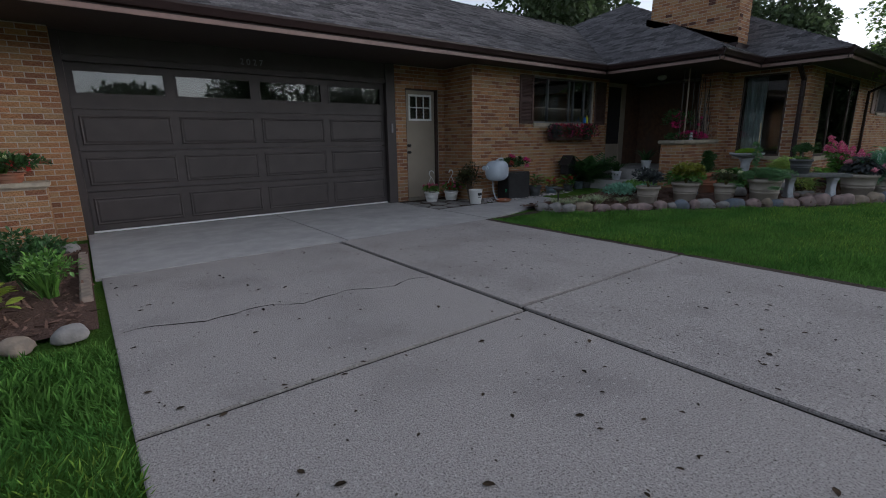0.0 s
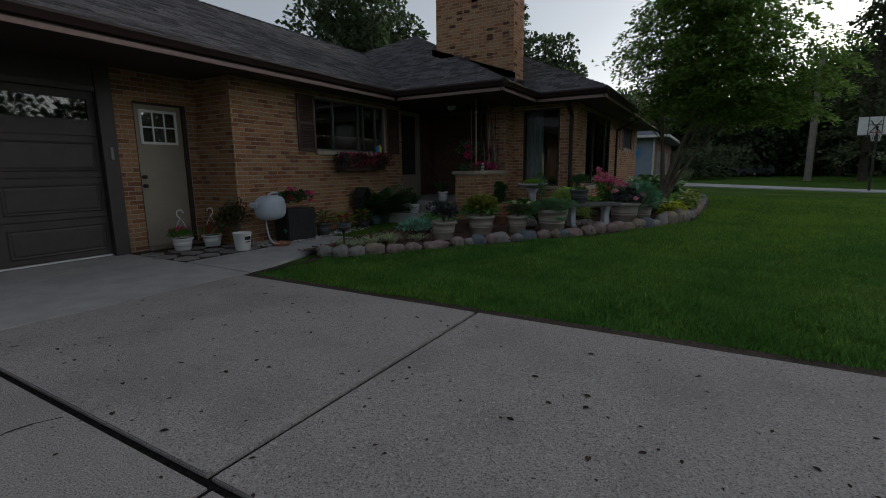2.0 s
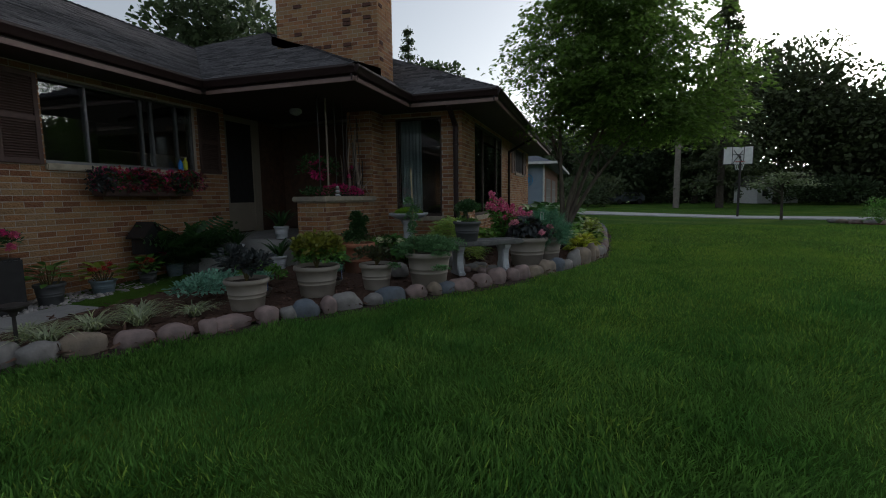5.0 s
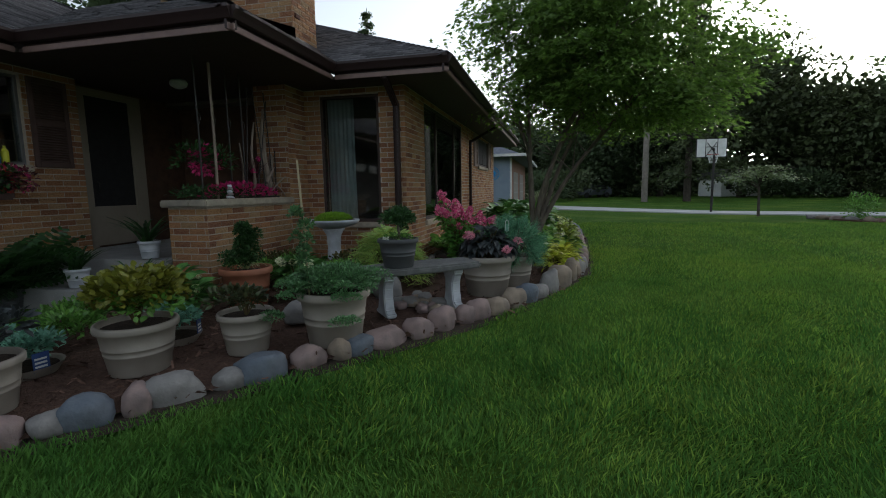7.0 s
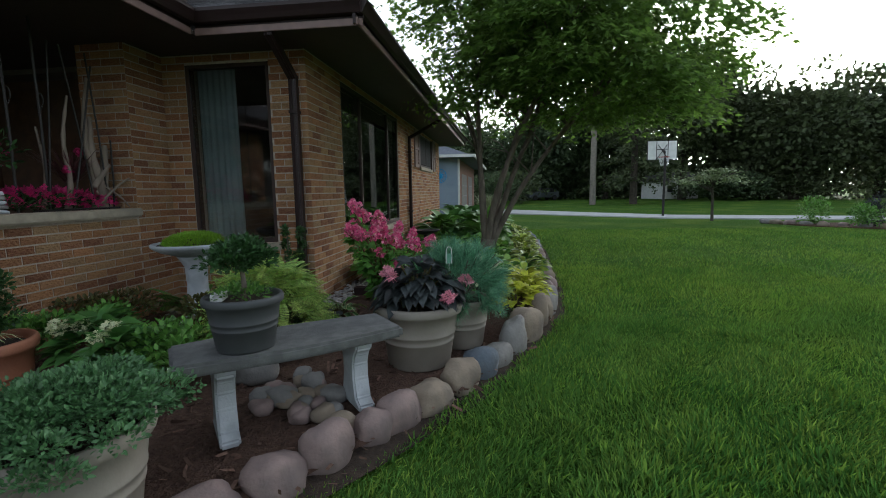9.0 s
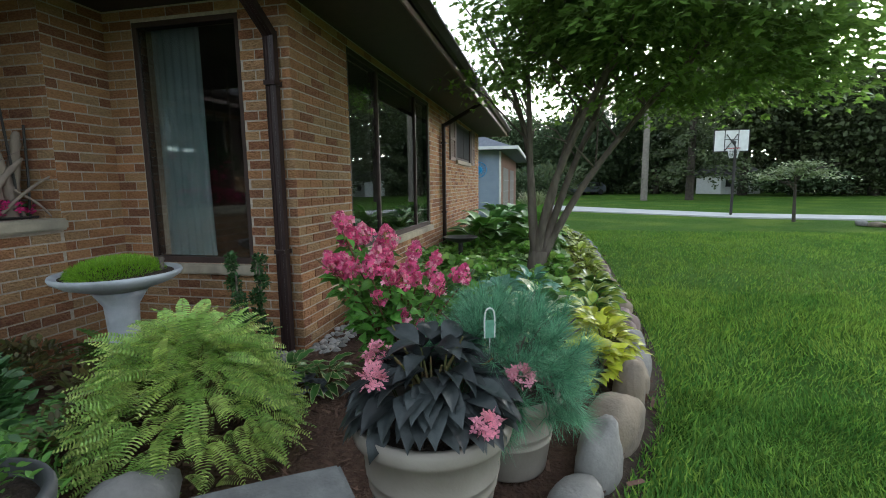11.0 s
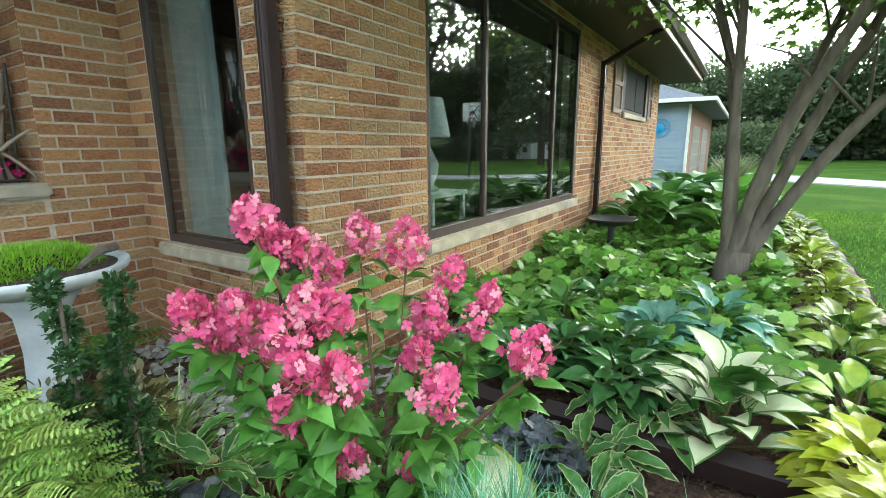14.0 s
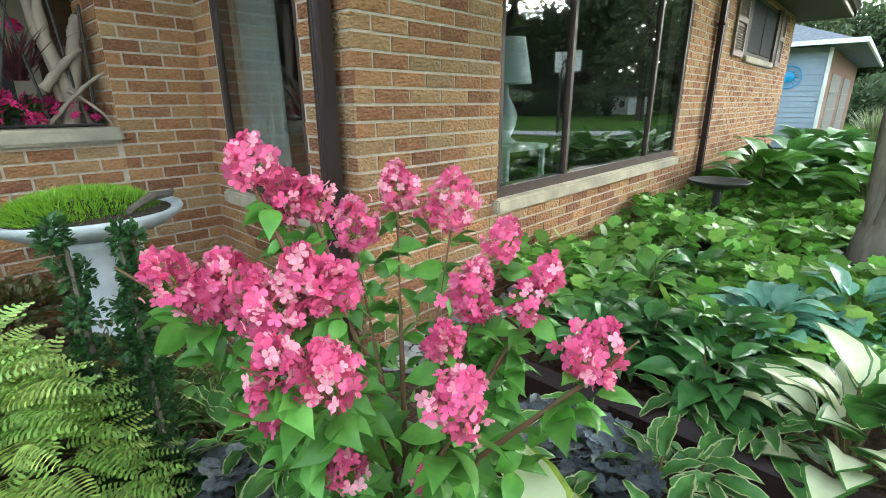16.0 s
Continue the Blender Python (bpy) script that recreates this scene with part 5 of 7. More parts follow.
# bird bath
bb = thing("birdbath", "pale cast stone birdbath filled with moss", "birdbath", (11.72, 4.08, bed_z(11.72, 4.08)))
part("pedestal", lathe([(0.17, 0), (0.175, 0.05), (0.13, 0.09), (0.10, 0.15), (0.085, 0.40), (0.095, 0.56), (0.13, 0.62), (0.15, 0.65)], 28), CAST_WHITE, bb, smooth=True)
part("basin", lathe([(0.10, 0.645), (0.16, 0.66), (0.28, 0.70), (0.335, 0.735), (0.345, 0.755), (0.34, 0.77), (0.325, 0.765), (0.24, 0.735), (0.05, 0.73)], 40), CAST_WHITE, bb, smooth=True)
part("soil", lathe([(0.305, 0.752), (0.24, 0.775), (0.1, 0.795), (0.01, 0.80)], 28), SOIL, bb)
pp, dd = shell_points(6000, (-0.03, -0.02, 0.755), (0.27, 0.23, 0.10), 0.85, 0.0)
swarm("moss", BLADE_T, pp, dd + rng.normal(0, 0.4, dd.shape) + np.array([0, 0, 0.6]), np.stack([np.full(len(pp), 0.005), rng.uniform(0.015, 0.035, len(pp)), np.full(len(pp), 0.02)], 1), MOSS, bb, label="bright green moss")
part("twig", tube([(0.08, -0.24, 0.78), (0.2, -0.12, 0.81), (0.30, -0.04, 0.80), (0.34, 0.06, 0.80)], [0.012, 0.02, 0.016, 0.008], 7), BARK, bb, "bark and small cones")

# ---- tree by the house ----
tree = thing("maple_tree", "many-stemmed small maple with layered green crown", "tree", (15.5, 1.62, float(gz(15.5, 1.6)) - 0.02))
bm = bmesh.new()
add_tube(bm, [(0, 0, 0), (0.02, 0, 0.22), (0.03, -0.02, 0.45)], [0.18, 0.13, 0.12], 12)
part("trunk", bm, BARK, tree, smooth=True)
tips = []
STEM_LINES = [[(0.0, 0.02, 0.35), (-0.06, 0.07, 0.9), (-0.03, 0.10, 1.6), (0.0, 0.12, 2.4), (0.1, 0.2, 3.5)],
         [(0.02, 0.02, 0.35), (0.14, 0.06, 1.0), (0.22, 0.12, 1.8), (0.4, 0.35, 2.6), (0.6, 0.7, 3.4)],
         [(0.02, -0.03, 0.35), (0.10, -0.22, 0.9), (0.12, -0.42, 1.5), (0.2, -0.8, 2.4), (0.2, -1.0, 3.6)],
         [(0.03, -0.05, 0.30), (0.06, -0.28, 0.8), (0.05, -0.62, 1.4), (0.0, -1.15, 2.1), (-0.1, -1.9, 2.9)],
         [(0.05, -0.02, 0.4), (0.22, -0.15, 1.0), (0.5, -0.32, 1.7), (0.95, -0.6, 2.5), (1.5, -0.8, 3.2)],
         [(-0.02, 0.0, 0.4), (-0.14, -0.12, 1.1), (-0.32, -0.38, 1.8), (-0.7, -0.75, 2.6), (-1.2, -1.1, 3.3)]]
for L in STEM_LINES:
    bm = bmesh.new()
    pts = [Vector(p) for p in chaikin(L, 2)]
    n = len(pts)
    add_tube(bm, pts, [0.062 * (1 - 0.72 * i / (n - 1)) for i in range(n)], 9)
    for i in range(n // 2, n, 2):
        for q in range(2):
            a = random.uniform(0, 6.28)
            e = pts[i] + Vector((math.cos(a) * random.uniform(0.6, 1.3), math.sin(a) * random.uniform(0.6, 1.3), random.uniform(0.35, 1.0)))
            mid = pts[i].lerp(e, 0.5) + Vector((0, 0, 0.12))
            add_tube(bm, [pts[i], mid, e], [0.014, 0.010, 0.004], 5)
            tips.append(e)
            tips.append(mid.lerp(e, 0.4))
    part("limb", bm, BARK, tree, smooth=True)
    tips.append(pts[-1])
P, D = [], []
k = 0
while k < 390:
    # flat leafy sprays inside a leaning, lumpy crown
    cz = rng.uniform(2.32, 5.6)
    a = rng.uniform(0, 6.283)
    wide = 2.22 * math.sqrt(max(0.05, 1 - ((cz - 3.75) / 2.05) ** 2)) * (0.86 + 0.22 * math.sin(3 * a + cz * 1.9) + 0.10 * math.sin(7 * a - cz * 3.1))
    q = rng.uniform(0.0, 1.0) ** 0.5
    cx, cy = -0.30 + math.cos(a) * q * wide, -1.42 + 0.36 * (cz - 3.0) + math.sin(a) * q * wide
    if cz < 2.95 and q < 0.5:
        continue
    k += 1
    m, rr = 100, rng.uniform(0.28, 0.58)
    ang, rad = rng.uniform(0, 6.283, m), rr * np.sqrt(rng.uniform(0, 1, m))
    out = np.array([math.cos(a), math.sin(a)]) * q
    lx, ly = np.cos(ang) * rad * 1.15, np.sin(ang) * rad * 1.15
    fall = 0.20 * (lx * out[0] + ly * out[1]) / rr + 0.16 * (rad / rr) ** 2
    P.append(np.stack([cx + lx, cy + ly, cz + rng.normal(0, 0.05, m) - fall], 1))
    D.append(np.stack([np.cos(ang) + out[0] + rng.normal(0, 0.4, m), np.sin(ang) + out[1] + rng.normal(0, 0.4, m), rng.normal(-0.5, 0.3, m)], 1))
for e in tips:
    if e.z < 2.5:
        continue
    m = 40
    P.append(np.array(e)[None] + rng.normal(0, 0.26, (m, 3)) * np.array([1, 1, 0.5]))
    D.append(rng.normal(0, 1, (m, 3)) + np.array([0, 0, -0.4]))
P, D = np.concatenate(P), np.concatenate(D)
swarm("crown", MAPLE, P, D, rng.uniform(0.07, 0.115, len(P)), MAPLE_LEAF, tree, spin=rng.normal(0, 0.5, len(P)))


# ---- surroundings ----
def far_tree(label, x, y, h, r, leaf, n=2600, low=0.16, size=0.55, trunk=0.3, lumps=26):
    t = thing("tree", label, "tree", (x, y, float(gz(x, y)) - 0.05), random.uniform(0, 360))
    bm = bmesh.new()
    add_tube(bm, [(0, 0, 0), (0.1, 0, h * 0.25), (0, 0.1, h * 0.55), (0.1, 0.2, h * 0.85)], [trunk, trunk * 0.8, trunk * 0.5, 0.05], 8)
    for k in range(9):
        a, z = random.uniform(0, 6.28), h * random.uniform(0.2, 0.5)
        e = Vector((math.cos(a) * r * 0.7, math.sin(a) * r * 0.7, z + h * random.uniform(0.12, 0.3)))
        add_tube(bm, [(0, 0, z), e * 0.5 + Vector((0, 0, z * 0.55)), e], [trunk * 0.4, trunk * 0.25, 0.04], 6)
    part("trunk", bm, FARBARK, t)
    P, D = [], []
    for k in range(lumps):
        d = rng.normal(0, 1, 3)
        d /= np.linalg.norm(d)
        c = np.array([0, 0, h * (0.5 + low * 0.5)]) + d * np.array([r, r, h * (0.46 - low * 0.5)]) * rng.uniform(0.35, 0.78)
        p, dd = shell_points(n // lumps, c, np.array([r * 0.46, r * 0.46, r * 0.36]) * rng.uniform(0.7, 1.25), 0.45)
        P.append(p)
        D.append(dd)
    P, D = np.concatenate(P), np.concatenate(D)
    swarm("crown", QUAD, P, D + rng.normal(0, 0.7, D.shape) - np.array([0, 0, 0.2]), rng.uniform(0.5, 1.2, len(P)) * size, leaf, t)
    return t


def conifer(label, x, y, h, r, leaf, tiers=22):
    t = thing("conifer", label, "tree", (x, y, float(gz(x, y)) - 0.05), random.uniform(0, 360))
    part("trunk", tube([(0, 0, 0), (0, 0, h * 0.5), (0, 0, h)], [h * 0.018, h * 0.011, 0.02], 8), FARBARK, t)
    P, D = [], []
    for k in range(tiers):
        u = k / tiers
        z, rr = h * (0.12 + 0.88 * u), r * (1 - u) ** 0.85 + 0.1
        for b in range(9):
            a = rng.uniform(0, 6.283)
            m = 36 if h > 5 else 20
            q = rng.uniform(0.1, 1, m)
            P.append(np.stack([np.cos(a) * rr * q, np.sin(a) * rr * q, z - 0.25 * rr * q ** 2 + 0.1 * q], 1) + rng.normal(0, 0.05 + 0.02 * r, (m, 3)))
            D.append(np.stack([np.full(m, np.cos(a)), np.full(m, np.sin(a)), np.full(m, -0.35)], 1) + rng.normal(0, 0.5, (m, 3)))
    P, D = np.concatenate(P), np.concatenate(D)
    swarm("crown", QUAD, P, D, rng.uniform(0.5, 1.1, len(P)) * 0.07 * r, leaf, t)


random.seed(3)
DT = "dark leafy shade tree at the edge of the gardens"
for x, y, h, r in ((17, 27, 10.5, 4.6), (22, 24, 9.5, 4.0), (27, 29, 11, 4.6), (9, 30, 12, 5), (2, 33, 12, 5), (-6, 30, 11, 5), (30, 25.5, 18, 4.8), (35, 25.5, 17.5, 5), (26.5, 27, 10.5, 4.2), (46, 15, 15.5, 4.0)):
    far_tree(DT, x, y, h, r, FAR_LEAF, 10000, 0.1, 0.40)
conifer("tall dark conifer behind the house", 42, 15.8, 15.5, 2.6, FAR_LEAF)
for x, y, h, r in ((62, -18, 18, 8.0), (72, -12, 15, 6.5), (58, -27, 12.5, 7), (60, -36, 13.5, 8), (55, -44, 14, 8), (48, -52, 14, 8), (70, -3, 12, 6), (80, 6, 13, 7), (66, 12, 11, 6), (75, -30, 15, 8)):
    far_tree(DT, x, y, h, r, FAR_LEAF_B if y < -15 else FAR_LEAF, 20000, 0.05 if -20 < y < 0 else 0.0, 0.43, 0.45, 46)
for x, y, h, r in ((36, -58, 13, 7), (22, -60, 12, 7), (8, -58, 10, 6), (-8, -52, 12, 6), (-20, -46, 11, 6), (-30, -20, 12, 6), (-34, 0, 11, 6), (-30, 18, 12, 6)):
    far_tree(DT, x, y, h, r, FAR_LEAF, 5000, 0.0, 0.75, 0.35)
conifer("tall feathery spruce beyond the lawn", 49, -9.5, 17.5, 4.2, FAR_LEAF_B, 26)
for k, (x, y) in enumerate(((52, 5), (56, 2.6), (78, -5), (76, -9), (76, -13), (74, -17), (52, -40), (46, -47), (62, -24), (64, -31), (57, -20), (58, -28), (56, -36), (66, 3), (70, 8), (72, -2), (74, -8), (42, -54), (34, -56), (60, -47), (84, 14), (86, 9), (88, 4), (90, -1), (90, -6), (90, -11), (88, -16), (88, -21), (87, -26), (86, -31), (76, -22), (77, -27), (74, -35), (70, -42))):
    sh = thing("shrub_mass", "dark hedge shrub at the far edge of the lawn", "shrub", (x, y, 0), 0, "far shrubs")
    bush(sh, (0, 0, 0.8 if x < 73 else 1.2), (3.4, 3.4, 2.0) if x < 73 else (4.6, 4.6, 4.4), 2600, 0.29 if x < 73 else 0.42, (FAR_LEAF, FAR_LEAF_B)[k % 2], QUAD, lumps=11, up=-0.6)

# pale drive beyond the lawn
st_ = [(35, 2.2), (33.6, 0), (31, -3.5), (29.3, -5.6), (28.2, -9.3), (27.4, -12), (26.5, -17), (28.8, -17), (29.8, -12), (30.6, -9.6), (31.6, -6.6), (34.5, -3.6), (38.5, 0), (41, 2.2)]
slab("far_drive", st_, -0.06, 0.02, STREET)
tagged(bpy.data.objects["far_drive"], "pale concrete drive across the lawn", "driveway", kind="structure")
hp = thing("basketball_hoop", "pole-mounted basketball hoop with a white backboard", "basketball hoop", (30.6, -5.98, 0))
part("pole", tube([(0, 0, 0), (0, 0, 2.6), (0.1, 0, 2.95), (0.55, -0.05, 3.05)], 0.055, 10), IRON, hp)
part("backboard", box((0.55, -0.68, 2.62), (0.60, 0.62, 3.48), 0.01), WHITE, hp)
bm = bmesh.new()
for lo, hi in (((0.535, -0.70, 2.60), (0.61, 0.64, 2.63)), ((0.535, -0.70, 3.47), (0.61, 0.64, 3.50)), ((0.535, -0.70, 2.63), (0.61, -0.67, 3.47)), ((0.535, 0.61, 2.63), (0.61, 0.64, 3.47)), ((0.54, -0.30, 2.63), (0.548, -0.27, 3.47)), ((0.54, 0.21, 2.63), (0.548, 0.24, 3.47)), ((0.54, -0.27, 3.08), (0.548, 0.21, 3.11))):
    add_box(bm, lo, hi)
part("board_frame", bm, IRON, hp)
bm = bmesh.new()
for a in (-1, 1):
    add_tube(bm, [(0.5, -0.03 + 0.25 * a, 2.65), (0.5, -0.03 - 0.2 * a, 3.3)], 0.018, 6)
part("brace", bm, IRON, hp)
bm = bmesh.new()
ring = [(0.25 + 0.23 * math.cos(a), -0.03 + 0.23 * math.sin(a), 2.72) for a in np.linspace(0, 6.283, 21)]
add_tube(bm, ring, 0.012, 6)
part("rim", bm, RED, hp)
bm = bmesh.new()
for k in range(12):
    a0, a1 = k * 0.5236, k * 0.5236 + 0.5236
    for d in (0, 1):
        p0 = (0.25 + 0.23 * math.cos(a0), -0.03 + 0.23 * math.sin(a0), 2.71)
        p1 = (0.25 + 0.14 * math.cos(a0 + (0.5 if d else -0.5)), -0.03 + 0.14 * math.sin(a0 + (0.5 if d else -0.5)), 2.32)
        add_tube(bm, [p0, p1], 0.008, 4)
part("net", bm, WHITE, hp)

nb = thing("neighbour_house", "low neighbouring house with blue-grey siding and a brick garage front", "house", (0, 0, 0))
part("wall", box((28.5, 3.35, 0), (29.0, 12, 2.75)), SIDING, nb, "blue-grey lap siding")
BLUE_SHINGLE = mat("blue_grey_shingle", (0.16, 0.175, 0.205), (0.11, 0.12, 0.145), 12, 0.95, 0.6, 60)
GREY_DOOR = mat("grey_overhead_door", (0.24, 0.225, 0.21), (0.20, 0.19, 0.18), 3, 0.6, 0.1, 40)
for k in range(18):
    z = 0.15 + k * 0.145
    bm = box((28.47, 3.32, z), (28.52, 12, z + 0.14))
    for v in bm.verts:
        if v.co.z > z + 0.1 and v.co.x < 28.5:
            v.co.x += 0.022
    part("lap_board", bm, SIDING, nb)
part("front_wall", box((29.0, 3.35, 0), (40, 3.6, 2.75)), mat("red_brown_brick", (0.27, 0.155, 0.115), (0.21, 0.12, 0.09), 14, 0.9, 0.4, 60), nb, "red brick garage front")
for x in (30.4, 34.6):
    part("garage_door", box((x, 3.335, 0.05), (x + 3.0, 3.40, 2.15), 0.02), GREY_DOOR, nb, "pale overhead garage door")
    for z in (0.55, 1.05, 1.55):
        part("door_groove", box((x + 0.02, 3.325, z), (x + 2.98, 3.337, z + 0.03)), METAL, nb)
part("corner_pipe", box((28.40, 3.26, 0.1), (28.50, 3.34, 2.7)), WHITE, nb, "white downspout")
bm = bmesh.new()
V = [(27.9, 2.6, 2.78), (41, 2.6, 2.78), (41, 13, 2.78), (27.9, 13, 2.78), (33.1, 7.8, 4.9), (36, 7.8, 4.9)]
vv = [bm.verts.new(v) for v in V]
for f in ((0, 1, 5, 4), (1, 2, 5), (2, 3, 4, 5), (3, 0, 4), (3, 2, 1, 0)):
    bm.faces.new([vv[i] for i in f])
part("roof", bm, BLUE_SHINGLE, nb, "grey-blue shingle hip roof")
bm = bmesh.new()
add_box(bm, (27.84, 2.54, 2.74), (27.9, 13, 2.86))
add_box(bm, (27.9, 2.54, 2.74), (41, 2.6, 2.86))
part("gutter", bm, WHITE, nb)
part("gable_vent", add_box(box((29.4, 6.9, 3.3), (29.6, 8.4, 3.5)), (29.45, 7.1, 3.5), (30.2, 8.2, 3.9)), WHITE, nb)
so = thing("sun_ornament", "round blue metal sun ornament hung on the siding", "ornament", (28.44, 4.15, 1.98))
BLUE = plain("bright_blue_enamel", (0.02, 0.30, 0.62), 0.4)
bm = bmesh.new()
add_tube(bm, [(0, 0.30 * math.cos(a), 0.30 * math.sin(a)) for a in np.linspace(0, 6.283, 25)], 0.016, 6)
part("ring", bm, BLUE, so)
bm = lathe([(0.13, -0.02), (0.12, 0.01), (0.02, 0.03)], 20)
bmesh.ops.rotate(bm, cent=(0, 0, 0), matrix=Matrix.Rotation(radians(-90), 3, "Y"), verts=bm.verts)
part("disc", bm, BLUE, so)
for k in range(14):
    a = k * 0.4488
    part("ray", tube([(0, 0.13 * math.cos(a), 0.13 * math.sin(a)), (0, 0.29 * math.cos(a + 0.1), 0.29 * math.sin(a + 0.1))], [0.02, 0.004], 5), BLUE, so)

# ---- planting ----
random.seed(21)


HOSTA = strip_leaf([(0, 0.015, 0), (0.12, 0.16, 0.05), (0.30, 0.28, 0.10), (0.52, 0.30, 0.11), (0.74, 0.21, 0.05), (0.90, 0.09, -0.03), (1, 0.003, -0.10)])
HOSTA_IN = strip_leaf([(0.02, 0.008, 0.006), (0.12, 0.12, 0.056), (0.30, 0.23, 0.106), (0.52, 0.245, 0.116), (0.74, 0.16, 0.056), (0.90, 0.05, -0.024), (0.97, 0.003, -0.07)])
HOSTA_MID = strip_leaf([(0.02, 0.004, 0.012), (0.12, 0.03, 0.062), (0.30, 0.06, 0.112), (0.52, 0.055, 0.122), (0.74, 0.03, 0.062), (0.90, 0.012, -0.018), (0.97, 0.002, -0.066)])
WAVY = ruffled(0.17, 0.0)
WAVY_IN = ruffled(0.17, 0.022, lift=0.006)
OVATE = strip_leaf([(0, 0.01, 0), (0.1, 0.15, 0.03), (0.24, 0.26, 0.06), (0.40, 0.29, 0.065), (0.56, 0.25, 0.05), (0.72, 0.165, 0.01), (0.87, 0.07, -0.06), (1, 0.003, -0.14)])
RUFFLE = ([(0, 0.45, 0.0)] + [(math.sin(a) * r, 0.45 - math.cos(a) * r, z) for k in range(22) for a, r, z in [(0.35 + k * 0.27, 0.50 if k % 3 == 1 else 0.44, 0.09 if k % 2 else 0.02)]],
          [(0, k + 1, k + 2) for k in range(21)])
FROND = ([], [])
for i in range(14):
    u = i / 14
    w = 0.19 * math.sin(math.pi * min(1, 0.22 + 0.78 * u)) ** 0.7 + 0.012
    zz = 0.30 * u - 0.62 * u * u
    for sgn in (-1, 1):
        i0 = len(FROND[0])
        FROND[0].extend([(0, u + 0.010, zz), (sgn * w * 0.5, u + 0.004, zz + 0.004), (sgn * w * 0.92, u + 0.022, zz - 0.022), (sgn * w, u + 0.045, zz - 0.03), (sgn * w * 0.88, u + 0.062, zz - 0.022), (sgn * w * 0.4, u + 0.050, zz + 0.004), (0, u + 0.034, zz)])
        FROND[1].append(tuple(range(i0, i0 + 7)))


def plant(name, label, x, y, cat="plant", group="", rz=None):
    return thing(name, label, cat, (x, y, bed_z(x, y)), random.uniform(0, 360) if rz is None else rz, group)


# hydrangea with pink flower heads
hy = plant("hydrangea", "tall hydrangea shrub with deep pink flower panicles", 11.93, 2.36, "shrub", rz=0)
hz = bed_z(11.93, 2.36)
HEADS = [(11.77, 2.62, 1.2, 0.055), (11.84, 2.62, 1.12, 0.06), (11.89, 2.59, 1.11, 0.047), (12.09, 2.73, 0.99, 0.074), (11.58, 2.6, 1.01, 0.053), (11.62, 2.58, 0.97, 0.046),
         (11.68, 2.56, 0.97, 0.075), (11.68, 2.42, 0.97, 0.062), (11.74, 2.4, 1.01, 0.06), (11.78, 2.37, 0.99, 0.053), (12.2, 2.67, 1.09, 0.068), (12.3, 2.55, 1.05, 0.087),
         (12.28, 2.35, 0.98, 0.055), (12.26, 2.21, 0.93, 0.044), (12.15, 2.34, 0.88, 0.074), (12.22, 2.23, 0.86, 0.052), (11.96, 2.26, 0.85, 0.04), (12.13, 2.02, 0.85, 0.066),
         (11.82, 2.1, 0.86, 0.059), (11.69, 2.26, 0.9, 0.059), (11.63, 2.31, 0.93, 0.044), (11.63, 2.37, 0.82, 0.039), (11.71, 2.27, 0.7, 0.045), (11.85, 2.2, 0.61, 0.033)]
REDSTEM = mat("reddish_stem", (0.16, 0.07, 0.045), (0.12, 0.09, 0.04), 20, 0.7, 0)
for x, y, z, r in HEADS:
    bm = bmesh.new()
    tip = Vector((x - 11.93, y - 2.36, z - hz - r))
    b = Vector((tip.x * 0.12, tip.y * 0.12, 0))
    add_tube(bm, [b, b.lerp(tip, 0.5) + Vector((tip.x * -0.12, tip.y * -0.12, 0.08)), tip, tip + Vector((tip.x * 0.2, tip.y * 0.2, r * 1.4))], [0.009, 0.007, 0.005, 0.002], 6)
    part("stem", bm, REDSTEM, hy)
for x, y, z, r in HEADS:
    r *= 0.70
    c = np.array([x - 11.93, y - 2.36, z - hz])
    ax = np.array([c[0] * 0.7, c[1] * 0.7, 0.55])
    ax /= np.linalg.norm(ax)
    m = int(150 * (r / 0.05) ** 1.6)
    u = rng.uniform(-1, 1, m)
    d = rng.normal(0, 1, (m, 3))
    d -= (d @ ax)[:, None] * ax
    d /= np.linalg.norm(d, axis=1, keepdims=True)
    rad = r * np.sqrt(np.clip(1 - u * u, 0, 1)) * (1.10 - 0.48 * u) * rng.uniform(0.62, 1.15, m)
    lob = np.cos(3.0 * np.arctan2(d @ np.cross(ax, [1, 0, 0.2]), d @ np.cross(ax, [0, 1, 0.1])) + u * 4)
    rad = rad * (1 + 0.22 * lob)
    Pp = c + ax * (u * r * 1.38)[:, None] + d * rad[:, None]
    nrm = d + ax * (u * 0.8)[:, None] + rng.normal(0, 0.35, (m, 3))
    side = np.cross(nrm, rng.normal(0, 1, (m, 3)))
    k = rng.uniform(0, 1, m) < 0.70
    h = swarm("flower_panicle", FLORET, Pp[k], side[k], rng.uniform(0.016, 0.028, k.sum()), PINK, hy, spin=rng.uniform(0, 6.28, k.sum()), label="deep pink flower panicle")
    swarm("pale_floret", FLORET, Pp[~k] + d[~k] * 0.004, side[~k], rng.uniform(0.012, 0.023, (~k).sum()), PALEPINK, h, spin=rng.uniform(0, 6.28, (~k).sum()), kind="stuff")
    tw = rng.uniform(0, 1, m) < 0.45
    swarm("pedicel", NEEDLE_T, np.repeat((c - ax * r * 0.6)[None], tw.sum(), 0), (Pp - (c - ax * r * 0.6))[tw], np.stack([np.full(tw.sum(), 0.0022), np.linalg.norm(Pp - (c - ax * r * 0.6), axis=1)[tw] * 1.03, np.full(tw.sum(), 0.01)], 1), YELLOWGREEN, h, kind="stuff")
P, D = [], []
